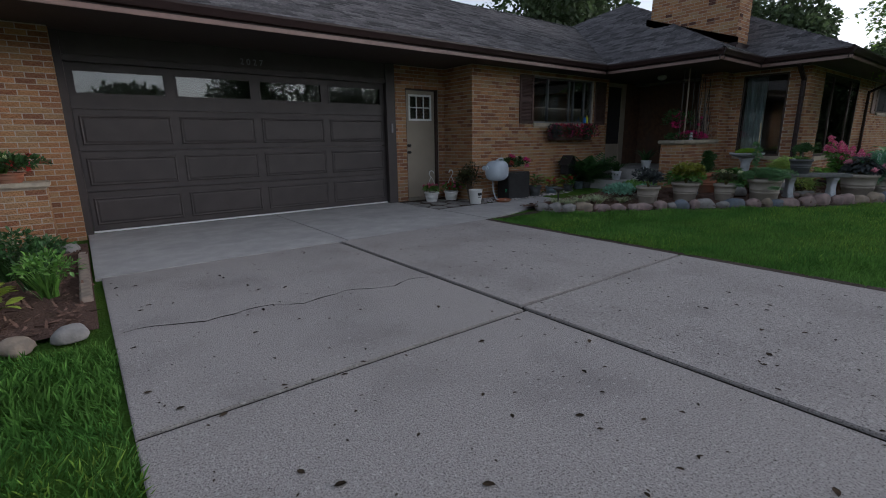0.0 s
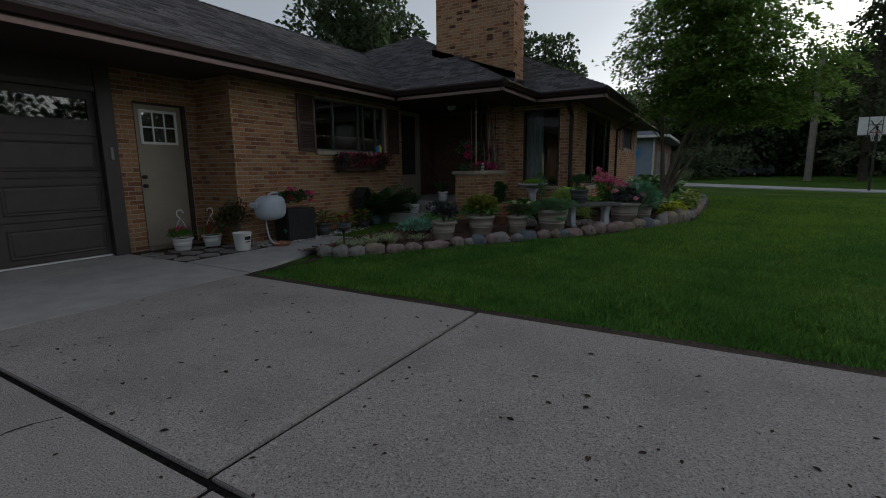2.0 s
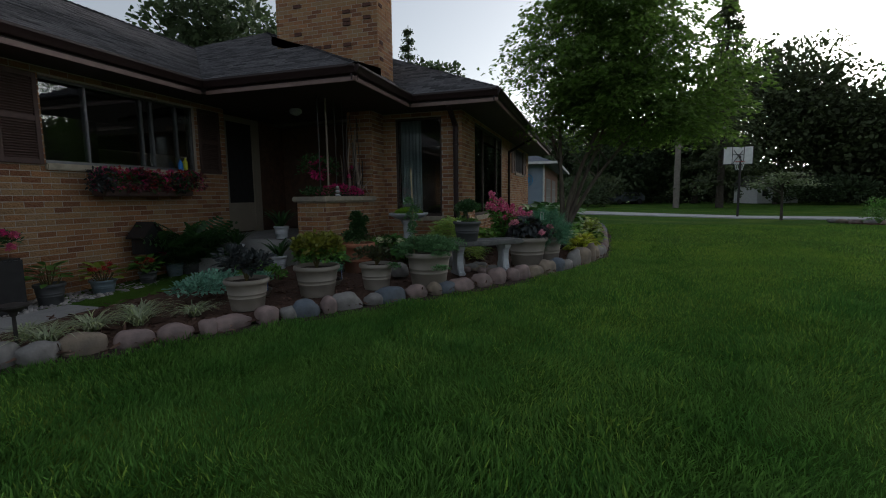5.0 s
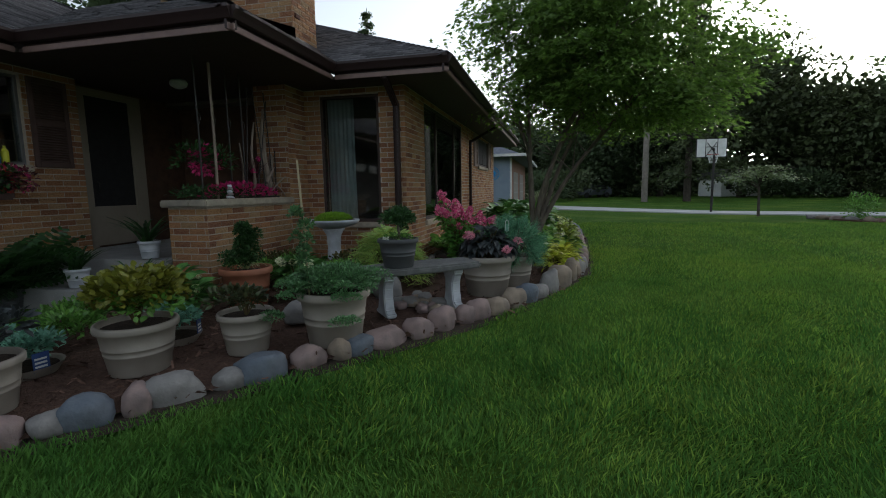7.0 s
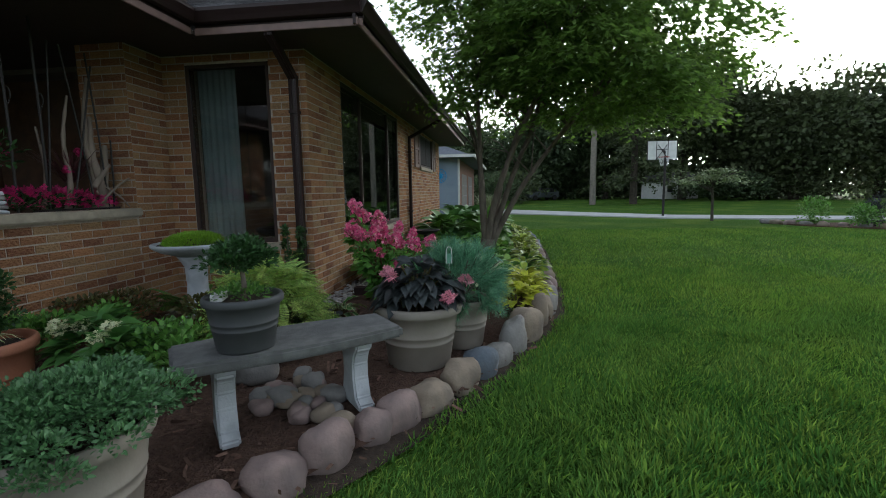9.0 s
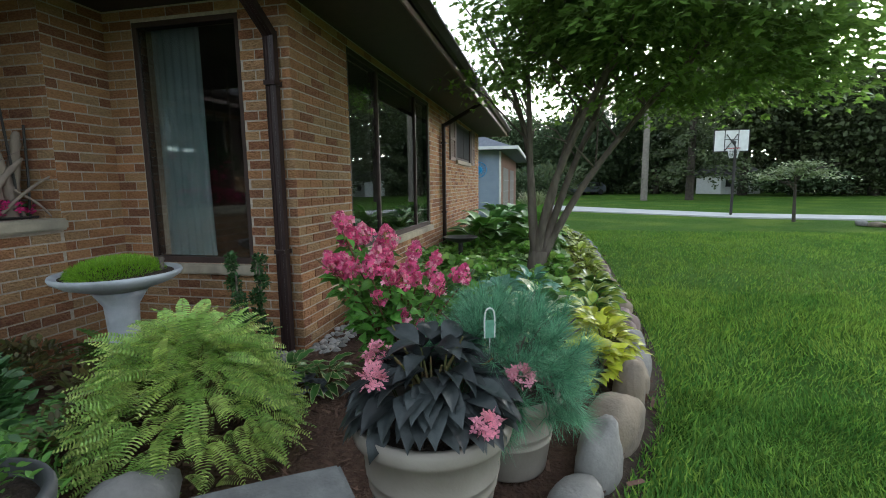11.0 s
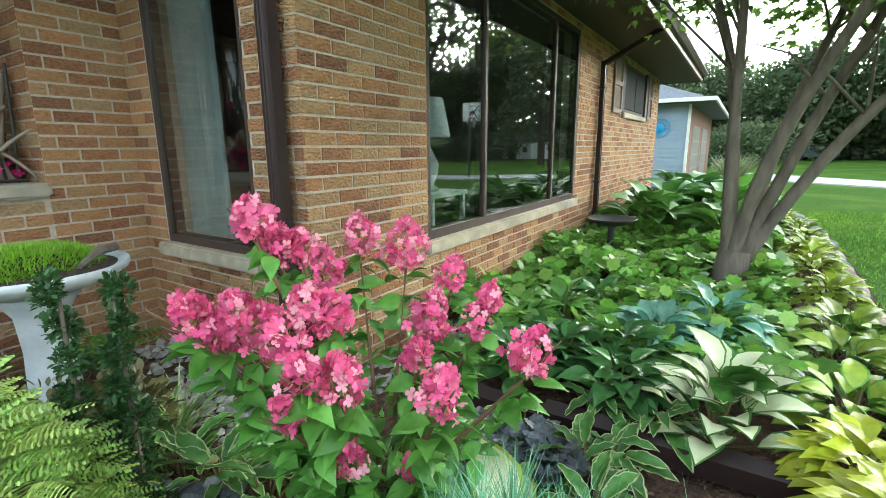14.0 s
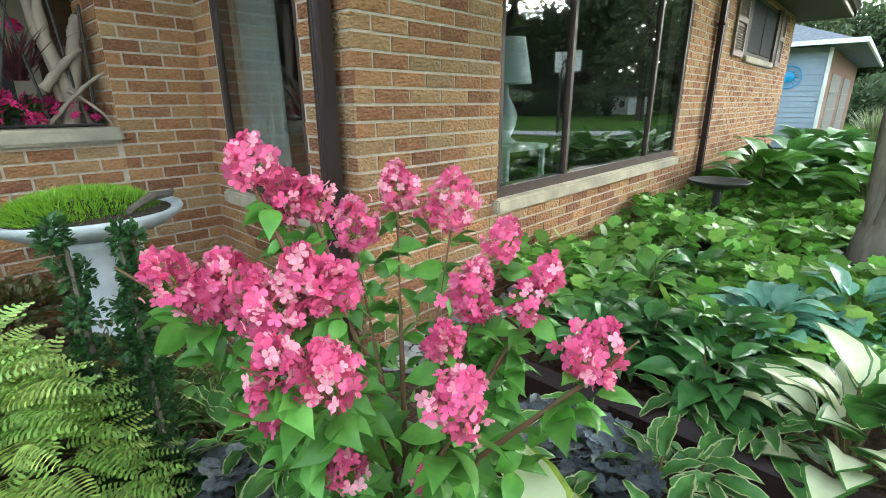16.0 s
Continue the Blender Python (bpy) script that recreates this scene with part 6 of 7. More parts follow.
for x, y, z, r in HEADS:
    tip = np.array([x - 11.93, y - 2.36, z - hz - r * 1.1])
    low = tip[2] < 0.62
    for u in np.linspace(0.55 if low else 0.34, 0.96, 6 if low else 8):
        c = tip * np.array([u * 0.9 + 0.1, u * 0.9 + 0.1, u])
        for s in range(3 if low else 5):
            a = rng.uniform(0, 6.283)
            P.append(c + rng.normal(0, 0.012, 3))
            D.append([math.cos(a) + tip[0] * 0.5, math.sin(a) + tip[1] * 0.5, rng.normal(-0.15, 0.3)])
HYL = leafm("hydrangea_leaf", (0.085, 0.225, 0.034), (0.13, 0.30, 0.05), 0.42)
swarm("leaves", OVATE, np.array(P), np.array(D), rng.uniform(0.055, 0.105, len(P)), HYL, hy)

# ferns
f = plant("fern", "yellow-green maidenhair fern with arching fronds", 11.14, 3.10, "fern")
LIME = leafm("fern_lime", (0.44, 0.56, 0.14), (0.54, 0.63, 0.19))
for m_, n, L in ((FERN, 560, 0.15), (LIME, 520, 0.145)):
    a = rng.uniform(0, 6.283, n)
    q = np.sqrt(rng.uniform(0, 1, n))
    P = np.stack([np.cos(a) * q * 0.40, np.sin(a) * q * 0.40, 0.09 + 0.48 * (1 - q ** 2.8) + rng.normal(0, 0.04, n)], 1)
    swarm("fronds", FROND, P, np.stack([np.cos(a), np.sin(a), 0.55 - 0.5 * q], 1) + rng.normal(0, 0.38, (n, 3)), rng.uniform(0.7, 1.15, n) * L, m_, f, spin=rng.normal(0, 0.3, n))
twigs(f, 30, (0, 0, 0.0), (0.3, 0.3, 0.45), 0.003, STEM)
for x, y, n in ((10.55, 3.6, 40), (12.0, 4.45, 26), (10.95, 3.75, 30)):
    f = plant("fern", "small green fern in the bed", x, y, "fern")
    a = rng.uniform(0, 6.283, n)
    swarm("fronds", FROND, np.stack([np.cos(a) * 0.05, np.sin(a) * 0.05, np.full(n, 0.1)], 1), np.stack([np.cos(a), np.sin(a), rng.uniform(0.2, 1.2, n)], 1), rng.uniform(0.22, 0.34, n), GREEN, f)

# clipped dark shrubs near the bird bath
for x, y, h in ((11.50, 3.10, 0.92), (11.60, 3.03, 0.92), (11.62, 3.16, 0.5)):
    b = plant("yew_shrub", "narrow dark green yew shrub", x, y, "shrub")
    for k in range(9):
        w_ = 0.060 - 0.0042 * k
        bush(b, (0.012 * math.sin(k * 2.0), 0.012 * math.cos(k * 1.6), 0.05 + h * k / 9.5), (w_, w_, 0.07), 260, 0.021, DARKGREEN, LEAF, "foliage", lumps=3, up=-0.7)
    part("stem", tube([(0, 0, -0.03), (0, 0, h * 0.9)], [0.012, 0.005], 6), BARK, b)

# striped grass, wavy hostas, coral bells
WHITE_STRIPE = leafm("striped_blade", (0.50, 0.52, 0.30), (0.20, 0.30, 0.08), 0.5)
for x, y, L in ((11.93, 3.52, 0.42), (11.80, 3.42, 0.36)):
    g = plant("striped_grass", "cream and green striped grass tuft", x, y, "grass")
    strands(g, 46, (0, 0, 0.02), L, 0.010, WHITE_STRIPE, 0.9, 0.55)
    strands(g, 30, (0, 0, 0.02), L * 0.9, 0.009, GREEN, 0.9, 0.55)
HOSTA_GREEN = leafm("hosta_mid_green", (0.060, 0.165, 0.035), (0.10, 0.23, 0.05), 0.35)
PALE_EDGE = leafm("pale_margin", (0.48, 0.52, 0.26), (0.40, 0.46, 0.20), 0.15)
for x, y, r, n in ((11.80, 3.20, 0.20, 30), (11.82, 3.00, 0.20, 32), (11.86, 2.82, 0.17, 24), (12.30, 2.38, 0.13, 14), (12.20, 2.12, 0.14, 16), (12.55, 1.98, 0.11, 12), (12.66, 1.90, 0.11, 12), (12.70, 2.26, 0.10, 8), (12.96, 1.80, 0.15, 22), (12.98, 2.02, 0.12, 14), (12.34, 1.88, 0.14, 18)):
    h = plant("wavy_hosta", "small hosta with wavy cream-edged leaves", x, y, "hosta", "wavy hostas")
    clump(h, n, r, 0.17, PALE_EDGE, WAVY, (WAVY_IN, HOSTA_GREEN), base=0.03, lift=0.45)
for x, y in ((12.50, 2.22), (12.58, 2.36), (12.60, 2.14), (12.48, 2.36), (11.64, 3.02), (11.72, 2.90), (12.40, 2.26), (12.52, 2.08)):
    h = plant("coral_bells", "low coral bells with slate-purple ruffled leaves", x, y, "plant", "coral bells")
    clump(h, 34, 0.13, 0.080, HEUCH, RUFFLE, base=0.03, lift=0.4)

# long brown downspout extension lying in the bed
dx = thing("drain_extension", "dark brown ribbed downspout extension lying in the bed", "drain pipe", (12.80, 2.62, bed_z(12.8, 2.6) + 0.06))
w = 0.05
L = 1.5
prof = [(-w, 0.0), (-w, 0.075)] + [(-w + 2 * w * i / 10, 0.083 if i % 2 else 0.076) for i in range(11)] + [(w, 0.075), (w, 0.0)]
for y0, y1, g in ((0.35, -0.42, 1.0), (-0.40, -L, 1.06)):
    bm = bmesh.new()
    A = [bm.verts.new((x * g + y0 * -0.05, y0, z * g + 0.02)) for x, z in prof]
    B = [bm.verts.new((x * g + y1 * -0.05, y1, z * g + 0.0)) for x, z in prof]
    for i in range(len(prof)):
        k = (i + 1) % len(prof)
        bm.faces.new((A[i], A[k], B[k], B[i]))
    bm.faces.new(A)
    bm.faces.new(B)
    part("pipe", bm, FASCIA, dx)

# hostas and ground cover along the wing
h = plant("white_hosta", "hosta with broad cream-centred green leaves", 13.03, 1.58, "hosta")
clump(h, 44, 0.24, 0.20, HOSTA_GREEN, HOSTA, (HOSTA_IN, CREAM), base=0.07, lift=0.8, flat=-0.45)
h = plant("white_hosta", "hosta with broad cream-centred green leaves", 11.98, 1.98, "hosta")
clump(h, 14, 0.18, 0.22, YELLOWGREEN, HOSTA, (HOSTA_IN, CREAM), base=0.06, lift=0.8)
for x, y, r in ((13.72, 1.92, 0.30), (14.0, 1.66, 0.34), (13.62, 2.66, 0.26), (13.85, 2.50, 0.28), (13.25, 2.62, 0.20)):
    h = plant("blue_hosta", "hosta with smooth blue-green leaves", x, y, "hosta", "blue hostas")
    clump(h, 90, r, 0.155, BLUEGREEN if y < 2 else GREEN, HOSTA, base=0.08, lift=0.5)
for x, y, r in ((12.25, 1.22, 0.28), (12.62, 1.12, 0.30), (12.95, 1.14, 0.28), (15.9, 1.05, 0.36), (16.5, 1.0, 0.36), (17.2, 1.0, 0.36), (18.0, 1.0, 0.38), (15.2, 1.0, 0.3), (18.9, 1.1, 0.36), (19.8, 1.2, 0.36)):
    h = plant("gold_hosta", "hosta with bright yellow-green leaves over the edging stones", x, y, "hosta", "gold hostas")
    clump(h, 130, r * 0.95, 0.125, GOLD if x < 14 else YELLOWGREEN, OVATE, base=0.06, lift=0.6)
for x, y, r in ((13.45, 1.12, 0.28), (13.95, 1.08, 0.28), (14.45, 1.02, 0.28)):
    h = plant("variegated_hosta", "small variegated hosta beside the edging stones", x, y, "hosta", "variegated hostas")
    clump(h, 60, r, 0.17, GREEN, HOSTA, (HOSTA_IN, YELLOWGREEN), base=0.05, lift=0.45)
HELL = leafm("glossy_dark_leaf", (0.055, 0.145, 0.04), (0.085, 0.20, 0.055), 0.35, 0.35)
for x, y in ((13.30, 2.28), (13.14, 1.98), (13.10, 2.42), (13.48, 2.05), (14.3, 1.95), (14.3, 2.35), (13.42, 2.45)):
    h = plant("hellebore", "glossy dark green hellebore clump", x, y, "plant", "hellebores")
    clump(h, 64, 0.24, 0.16, HELL, OVATE, base=0.08, lift=0.5)
gc = plant("geranium_patch", "green lobed ground cover under the tree", 14.6, 2.4, "ground cover", rz=0)
gcz = bed_z(14.6, 2.4)
GCM = leafm("groundcover_leaf", (0.11, 0.26, 0.038), (0.17, 0.34, 0.05), 0.5)
GCM2 = leafm("groundcover_light", (0.19, 0.34, 0.06), (0.25, 0.40, 0.08), 0.3)
for m_, n in ((GCM, 4600), (GCM2, 2300)):
    x, y = rng.uniform(13.4, 18.2, n), rng.uniform(1.25, 3.25, n)
    bump_ = 0.16 + 0.10 * np.sin(x * 3.1 + y) * np.sin(y * 4.3) + 0.05 * np.sin(x * 9)
    P = np.stack([x - 14.6, y - 2.4, bump_ + rng.uniform(-0.06, 0.10, n)], 1)
    keep = (np.hypot(x - 15.5, y - 1.62) > 0.22)
    a = rng.uniform(0, 6.283, n)
    D = np.stack([np.cos(a), np.sin(a), rng.normal(0.1, 0.3, n)], 1)
    swarm("leaves", LOBED, P[keep], D[keep], rng.uniform(0.07, 0.13, keep.sum()), m_, gc)
for x, y, r in ((17.4, 2.6, 0.55), (18.4, 2.5, 0.6), (19.4, 2.4, 0.65), (18.2, 1.7, 0.5), (20.4, 2.3, 0.6), (17.0, 1.7, 0.4)):
    h = plant("large_hosta", "large dark green hosta against the brick wall", x, y, "hosta", "large hostas")
    clump(h, 60, r, 0.42, GREEN if r < 0.6 else leafm("deep_hosta", (0.07, 0.18, 0.04), (0.10, 0.23, 0.055)), HOSTA, base=0.15, lift=0.7)
b2 = plant("dark_birdbath", "dark metal bowl on a short post among the leaves", 16.2, 2.75, "birdbath")
part("post", tube([(0, 0, -0.05), (0, 0, 0.42)], 0.035, 10), BLACK, b2)
part("bowl", lathe([(0.04, 0.40), (0.15, 0.43), (0.25, 0.48), (0.26, 0.495), (0.24, 0.49), (0.1, 0.45), (0.01, 0.445)], 28), BLACK, b2, smooth=True)
# river pebbles against the wall
pb = thing("wall_pebbles", "grey river pebbles along the foot of the wall", "pebbles", (12.6, 3.1, bed_z(12.7, 3.2)), kind="stuff")
N = 420
PEB = ([(0.5, 0, 0), (0.25, 0.43, 0.05), (-0.25, 0.43, 0), (-0.5, 0, 0.04), (-0.25, -0.43, 0), (0.25, -0.43, 0.04), (0.22, 0.1, 0.32), (-0.2, 0.12, 0.34), (-0.05, -0.25, 0.33)],
       [(6, 7, 8), (0, 1, 6), (1, 2, 7, 6), (2, 3, 7), (3, 4, 8, 7), (4, 5, 8), (5, 0, 6, 8)])
PEBM = mat("river_pebble", (0.26, 0.25, 0.25), (0.36, 0.33, 0.30), 20, 0.7, 0.1, 60, per="island", vary=0.5)


def pebbles(parent, P, size):
    n = len(P)
    a = rng.uniform(0, 6.283, n)
    swarm("pebbles", PEB, P, np.stack([np.cos(a), np.sin(a), np.zeros(n)], 1), size, PEBM, parent, spin=np.zeros(n), kind="stuff")


P = np.concatenate([np.stack([rng.uniform(-0.05, 2.2, N), rng.uniform(-0.02, 0.2, N), rng.uniform(0, 0.03, N)], 1),
                    np.stack([rng.uniform(-0.55, -0.08, N), rng.uniform(0.2, 1.6, N), rng.uniform(0, 0.03, N)], 1)])
pebbles(pb, P, rng.uniform(0.03, 0.075, len(P)))

# middle of the bed
t = potted("large terracotta urn with a clipped green cone shrub", 10.05, 4.20, bed_z(10.05, 4.2), 0.25, 0.42, TERRACOTTA)
for k in range(6):
    bush(t, (0, 0, 0.46 + 0.065 * k), (0.19 * (1 - k * 0.13), 0.19 * (1 - k * 0.13), 0.09), 700, 0.03, DARKGREEN, LEAF, "foliage", lumps=5, up=-0.6)
strands(t, 24, (0, 0, 0.40), 0.22, 0.014, WHITE_STRIPE, 1.2, 0.9)
for x, y, r in ((9.50, 4.50, 0.34), (9.30, 4.20, 0.26), (10.40, 3.82, 0.28), (10.25, 3.55, 0.22)):
    h = plant("white_hydrangea", "low hydrangea with broad green leaves and white heads", x, y, "shrub", "low hydrangeas")
    clump(h, 84, r, 0.16, HOSTA_GREEN, OVATE, base=0.14, lift=0.8)
    for k in range(3):
        c = np.array([random.uniform(-0.2, 0.2), random.uniform(-0.2, 0.2), random.uniform(0.32, 0.42)])
        pp, dd = shell_points(60, c, (0.05, 0.05, 0.04), 0.7)
        swarm("white_head", PETAL4, pp, np.cross(dd, [0.3, 0.2, 1]), 0.022, leafm("white_petal", (0.62, 0.66, 0.52), (0.55, 0.6, 0.45), 0.1) if k == 0 and x < 9.5 else CREAM, h, label="creamy white flower head")
for x, y in ((10.9, 4.3), (10.6, 4.62), (11.15, 3.6), (11.3, 4.6), (10.35, 3.35), (11.6, 3.55)):
    h = plant("shrub", "low mixed green shrub in the bed", x, y, "shrub", "low shrubs")
    bush(h, (0, 0, 0.2), (0.24, 0.24, 0.2), 900, 0.05, GREEN if x < 11 else leafm("bronze_green_leaf", (0.09, 0.11, 0.03), (0.12, 0.09, 0.03)), LEAF, lumps=8)
    twigs(h, 12, (0, 0, -0.02), (0.2, 0.2, 0.25), 0.005, STEM)
# seedling trays with blue and white tags
BLUETAG = plain("blue_tag", (0.03, 0.07, 0.22), 0.5)
for x, y in ((8.25, 4.52), (8.95, 4.05)):
    tr = thing("seedling_tray", "black nursery tray of small grey-green seedlings with a printed tag", "plant tray", (x, y, bed_z(x, y)), random.uniform(-30, 30), "nursery trays")
    part("tray", lathe([(0.16, 0.0), (0.2, 0.06), (0.205, 0.07), (0.19, 0.065), (0.15, 0.015), (0.01, 0.015)], 28), TAUPE_POT, tr)
    part("soil", lathe([(0.18, 0.03), (0.17, 0.05), (0.01, 0.06)], 20), SOIL, tr)
    bush(tr, (0, 0, 0.16), (0.17, 0.17, 0.10), 700, 0.05, BLUEGREEN, LEAF, lumps=8)
    c = part("tag", box((-0.045, -0.19, 0.05), (0.045, -0.185, 0.17)), BLUETAG, tr, "dark blue tag with pale bars")
    for z in (0.075, 0.1, 0.125):
        part("print_bar", box((-0.035, -0.1925, z), (0.03, -0.1902, z + 0.012)), WHITE, c)
# ornamental grass at the tip of the bed
for x, y, L in ((6.55, 5.0, 0.34), (6.85, 4.95, 0.36), (7.1, 4.75, 0.38), (7.3, 4.95, 0.36), (7.45, 4.5, 0.30), (6.6, 5.3, 0.28)):
    g = plant("striped_grass", "pale green and cream striped grass tuft at the bed tip", x, y, "grass", "grass tufts")
    strands(g, 80, (0, 0, 0.0), L, 0.011, leafm("sage_blade", (0.28, 0.34, 0.19), (0.40, 0.44, 0.28), 0.4), 1.1, 0.75)
    strands(g, 30, (0, 0, 0.0), L, 0.010, WHITE_STRIPE, 1.1, 0.75)
for x, y in ((7.9, 4.85), (8.3, 5.1), (8.7, 4.75), (9.1, 5.2)):
    h = plant("catmint", "loose grey-green perennial in the bed", x, y, "plant", "grey perennials")
    bush(h, (0, 0, 0.14), (0.26, 0.26, 0.15), 700, 0.05, BLUEGREEN if x < 8.5 else GREEN, LEAF, lumps=8)
# garden lamp
gl = thing("path_lamp", "small dark metal path lamp on a stake", "lamp", (6.42, 5.12, 0.02))
part("stake", tube([(0, 0, 0), (0, 0, 0.30)], 0.012, 6), IRON, gl)
part("shade", lathe([(0.02, 0.30), (0.03, 0.33), (0.10, 0.37), (0.10, 0.385), (0.02, 0.40)], 20), IRON, gl)

# ---- along the kitchen wall ----
gs = thing("gravel_strip", "pale pebbles along the front walk", "gravel", (8.0, 6.95, 0.0), kind="stuff")
mesh_of("gravel_bed", [(-1.7, -0.28, 0.0), (1.8, -0.28, 0.0), (1.8, 0.3, 0.005), (-1.7, 0.3, 0.005)], [(0, 1, 2, 3)], SOIL, gs)
N = 1500
pebbles(gs, np.stack([rng.uniform(-1.7, 1.8, N), rng.uniform(-0.32, 0.28, N), rng.uniform(0, 0.02, N)], 1), rng.uniform(0.025, 0.075, N))
hr = thing("hose_reel", "pale grey-blue plastic hose reel on a wall bracket", "hose reel", (6.46, 6.72, 0.64), 14)
REEL = mat("reel_plastic", (0.42, 0.47, 0.52), (0.36, 0.41, 0.46), 5, 0.45, 0.1, 60)
bm = bmesh.new()
bmesh.ops.create_uvsphere(bm, u_segments=28, v_segments=16, radius=1)
for v in bm.verts:
    for a_ in range(3):
        v.co[a_] = math.copysign(abs(v.co[a_]) ** 0.68, v.co[a_])
    v.co = Vector((v.co.x * 0.265, v.co.y * 0.19, v.co.z * 0.205))
part("shell", bm, REEL, hr, smooth=True)
part("hose_mouth", box((0.16, -0.19, 0.06), (0.29, -0.15, 0.11), 0.012), BLACK, hr)
part("handle", tube([(-0.14, -0.05, 0.20), (-0.05, -0.08, 0.245), (0.08, -0.08, 0.245), (0.14, -0.05, 0.20)], 0.016, 8), REEL, hr)
part("bracket", box((-0.33, 0.02, 0.02), (-0.24, 0.16, 0.11), 0.02), REEL, hr)
part("hose", tube(chaikin([(0.0, 0.1, -0.2), (-0.06, 0.05, -0.4), (-0.03, 0.0, -0.58), (0.1, -0.05, -0.63), (0.3, 0.0, -0.63), (0.42, 0.05, -0.62)]), 0.013, 7), REEL, hr)
part("nozzle", tube([(0.40, 0.02, -0.60), (0.36, -0.02, -0.48), (0.34, -0.03, -0.40)], [0.016, 0.022, 0.03], 10), plain("green_plastic", (0.02, 0.28, 0.12), 0.5), hr, "green spray nozzle")
tub = thing("black_planter", "tall black planter with bright pink flowers", "planter", (7.12, 6.88, 0.0))
bm = bmesh.new()
add_box(bm, (-0.33, -0.17, 0), (0.33, 0.17, 0.58), 0.02)
part("box", bm, BLACK, tub)
bush(tub, (0, 0, 0.72), (0.33, 0.2, 0.16), 700, 0.06, DARKGREEN, LEAF, lumps=7)
for k in range(9):
    c = np.array([random.uniform(-0.3, 0.3), random.uniform(-0.18, 0.1), random.uniform(0.68, 0.92)])
    pp, dd = shell_points(26, c, (0.05, 0.05, 0.04), 0.3)
    swarm("blossom", PETAL4, pp, dd, 0.04, (MAGENTA, PINK, RED)[k % 3], tub)
for x, y, r, h_, pm, lm, fl, lb in ((7.72, 6.80, 0.15, 0.24, GREY_POT, GREEN, None, "grey pot with leafy green foliage"), (8.36, 6.86, 0.15, 0.17, BLUE_POT, YELLOWGREEN, RED, "blue glazed bowl with red and yellow-green plants"), (8.98, 6.86, 0.12, 0.18, GREY_POT, GREEN, RED, "small grey pot with red-tipped leaves"), (9.50, 6.95, 0.13, 0.22, BLUE_POT, DARKGREEN, MAGENTA, "small blue-grey pot with magenta flowers"), (9.95, 6.9, 0.11, 0.15, GREY_POT, GREEN, PINK, "small grey pot with pink flowers")):
    p = potted(lb + " on pebbles", x, y, 0.015, r, h_, pm, "pots along the kitchen wall")
    clump(p, 34, r * 1.5, 0.15, lm, LEAF, base=h_ * 0.9, lift=0.8)
    if fl:
        for k in range(5):
            c = np.array([random.uniform(-r, r), random.uniform(-r, r), h_ + random.uniform(0.1, 0.2)])
            pp, dd = shell_points(18, c, (0.035, 0.035, 0.03), 0.3)
            swarm("blossom", PETAL4, pp, dd, 0.035, fl, p)
bf = thing("boston_fern", "large arching dark green fern by the porch step", "fern", (9.72, 6.90, 0.02))
part("pot", pot_body(0.16, 0.26), GREY_POT, bf, smooth=True)
n = 130
a = rng.uniform(0, 6.283, n)
swarm("fronds", FROND, np.stack([np.cos(a) * 0.06, np.sin(a) * 0.06, np.full(n, 0.24)], 1), np.stack([np.cos(a), np.sin(a), rng.uniform(0.1, 1.6, n)], 1), rng.uniform(0.55, 0.85, n), DARKGREEN, bf)
bh = thing("birdhouse", "dark wooden birdhouse with a steep roof", "birdhouse", (9.15, 7.02, 0.42), 8)
bm = bmesh.new()
prof = [(-0.17, 0), (0.17, 0), (0.17, 0.24), (0, 0.42), (-0.17, 0.24)]
A, B = [bm.verts.new((x, -0.1, z)) for x, z in prof], [bm.verts.new((x, 0.1, z)) for x, z in prof]
for i in range(5):
    bm.faces.new((A[i], A[(i + 1) % 5], B[(i + 1) % 5], B[i]))
bm.faces.new(A)
bm.faces.new(B)
part("house", bm, BLACK, bh)
for sgn in (-1, 1):
    bm = box((0, -0.14, 0), (0.30, 0.14, 0.02))
    o = part("roof_board", bm, IRON, bh)
    o.matrix_local = Matrix.Translation((0, 0, 0.43)) @ Matrix.Rotation(0 if sgn > 0 else math.pi, 4, "Z") @ Matrix.Rotation(radians(46), 4, "Y")
part("post", tube([(0, 0, -0.42), (0, 0, 0.0)], 0.03, 8), BARK, bh)
# window box
WINE = leafm("wine_leaf", (0.11, 0.025, 0.035), (0.16, 0.04, 0.05), 0.4)
wb = thing("window_box", "dark window box full of purple-red flowers under the kitchen window", "window box", (9.28, 7.10, 1.22))
bm = bmesh.new()
add_box(bm, (-0.70, -0.13, 0), (0.70, 0.13, 0.2), 0.02)
part("trough", bm, SHUTTER, wb)
for k in range(9):
    x = -0.66 + 0.165 * k
    bush(wb, (x, -0.09, 0.16), (0.19, 0.17, 0.2), 420, 0.055, (PURPLE, DARKGREEN, WINE)[k % 3], LEAF, lumps=5, up=-0.9, droop=0.3)
    pp, dd = shell_points(80, (x, -0.12, 0.19), (0.19, 0.17, 0.2), 0.85, -0.6)
    swarm("blossom", PETAL4, pp, dd, 0.035, (MAGENTA, RED)[k % 2], wb)
for x, c, h_ in ((10.0, (0.03, 0.22, 0.65), 0.17), (10.09, (0.55, 0.55, 0.03), 0.2)):
    b = part("bottle", lathe([(0.03, 0), (0.036, 0.01), (0.036, h_ * 0.7), (0.02, h_ * 0.82), (0.014, h_ * 0.84), (0.014, h_ * 0.95), (0.016, h_ * 0.96), (0.016, h_)], 16), plain("bottle_plastic", c, 0.4))
    b.location = (x, 7.22, 1.62)
    tagged(b, "small " + ("blue" if c[2] > 0.3 else "yellow") + " plastic bottle on the window sill", "bottle")
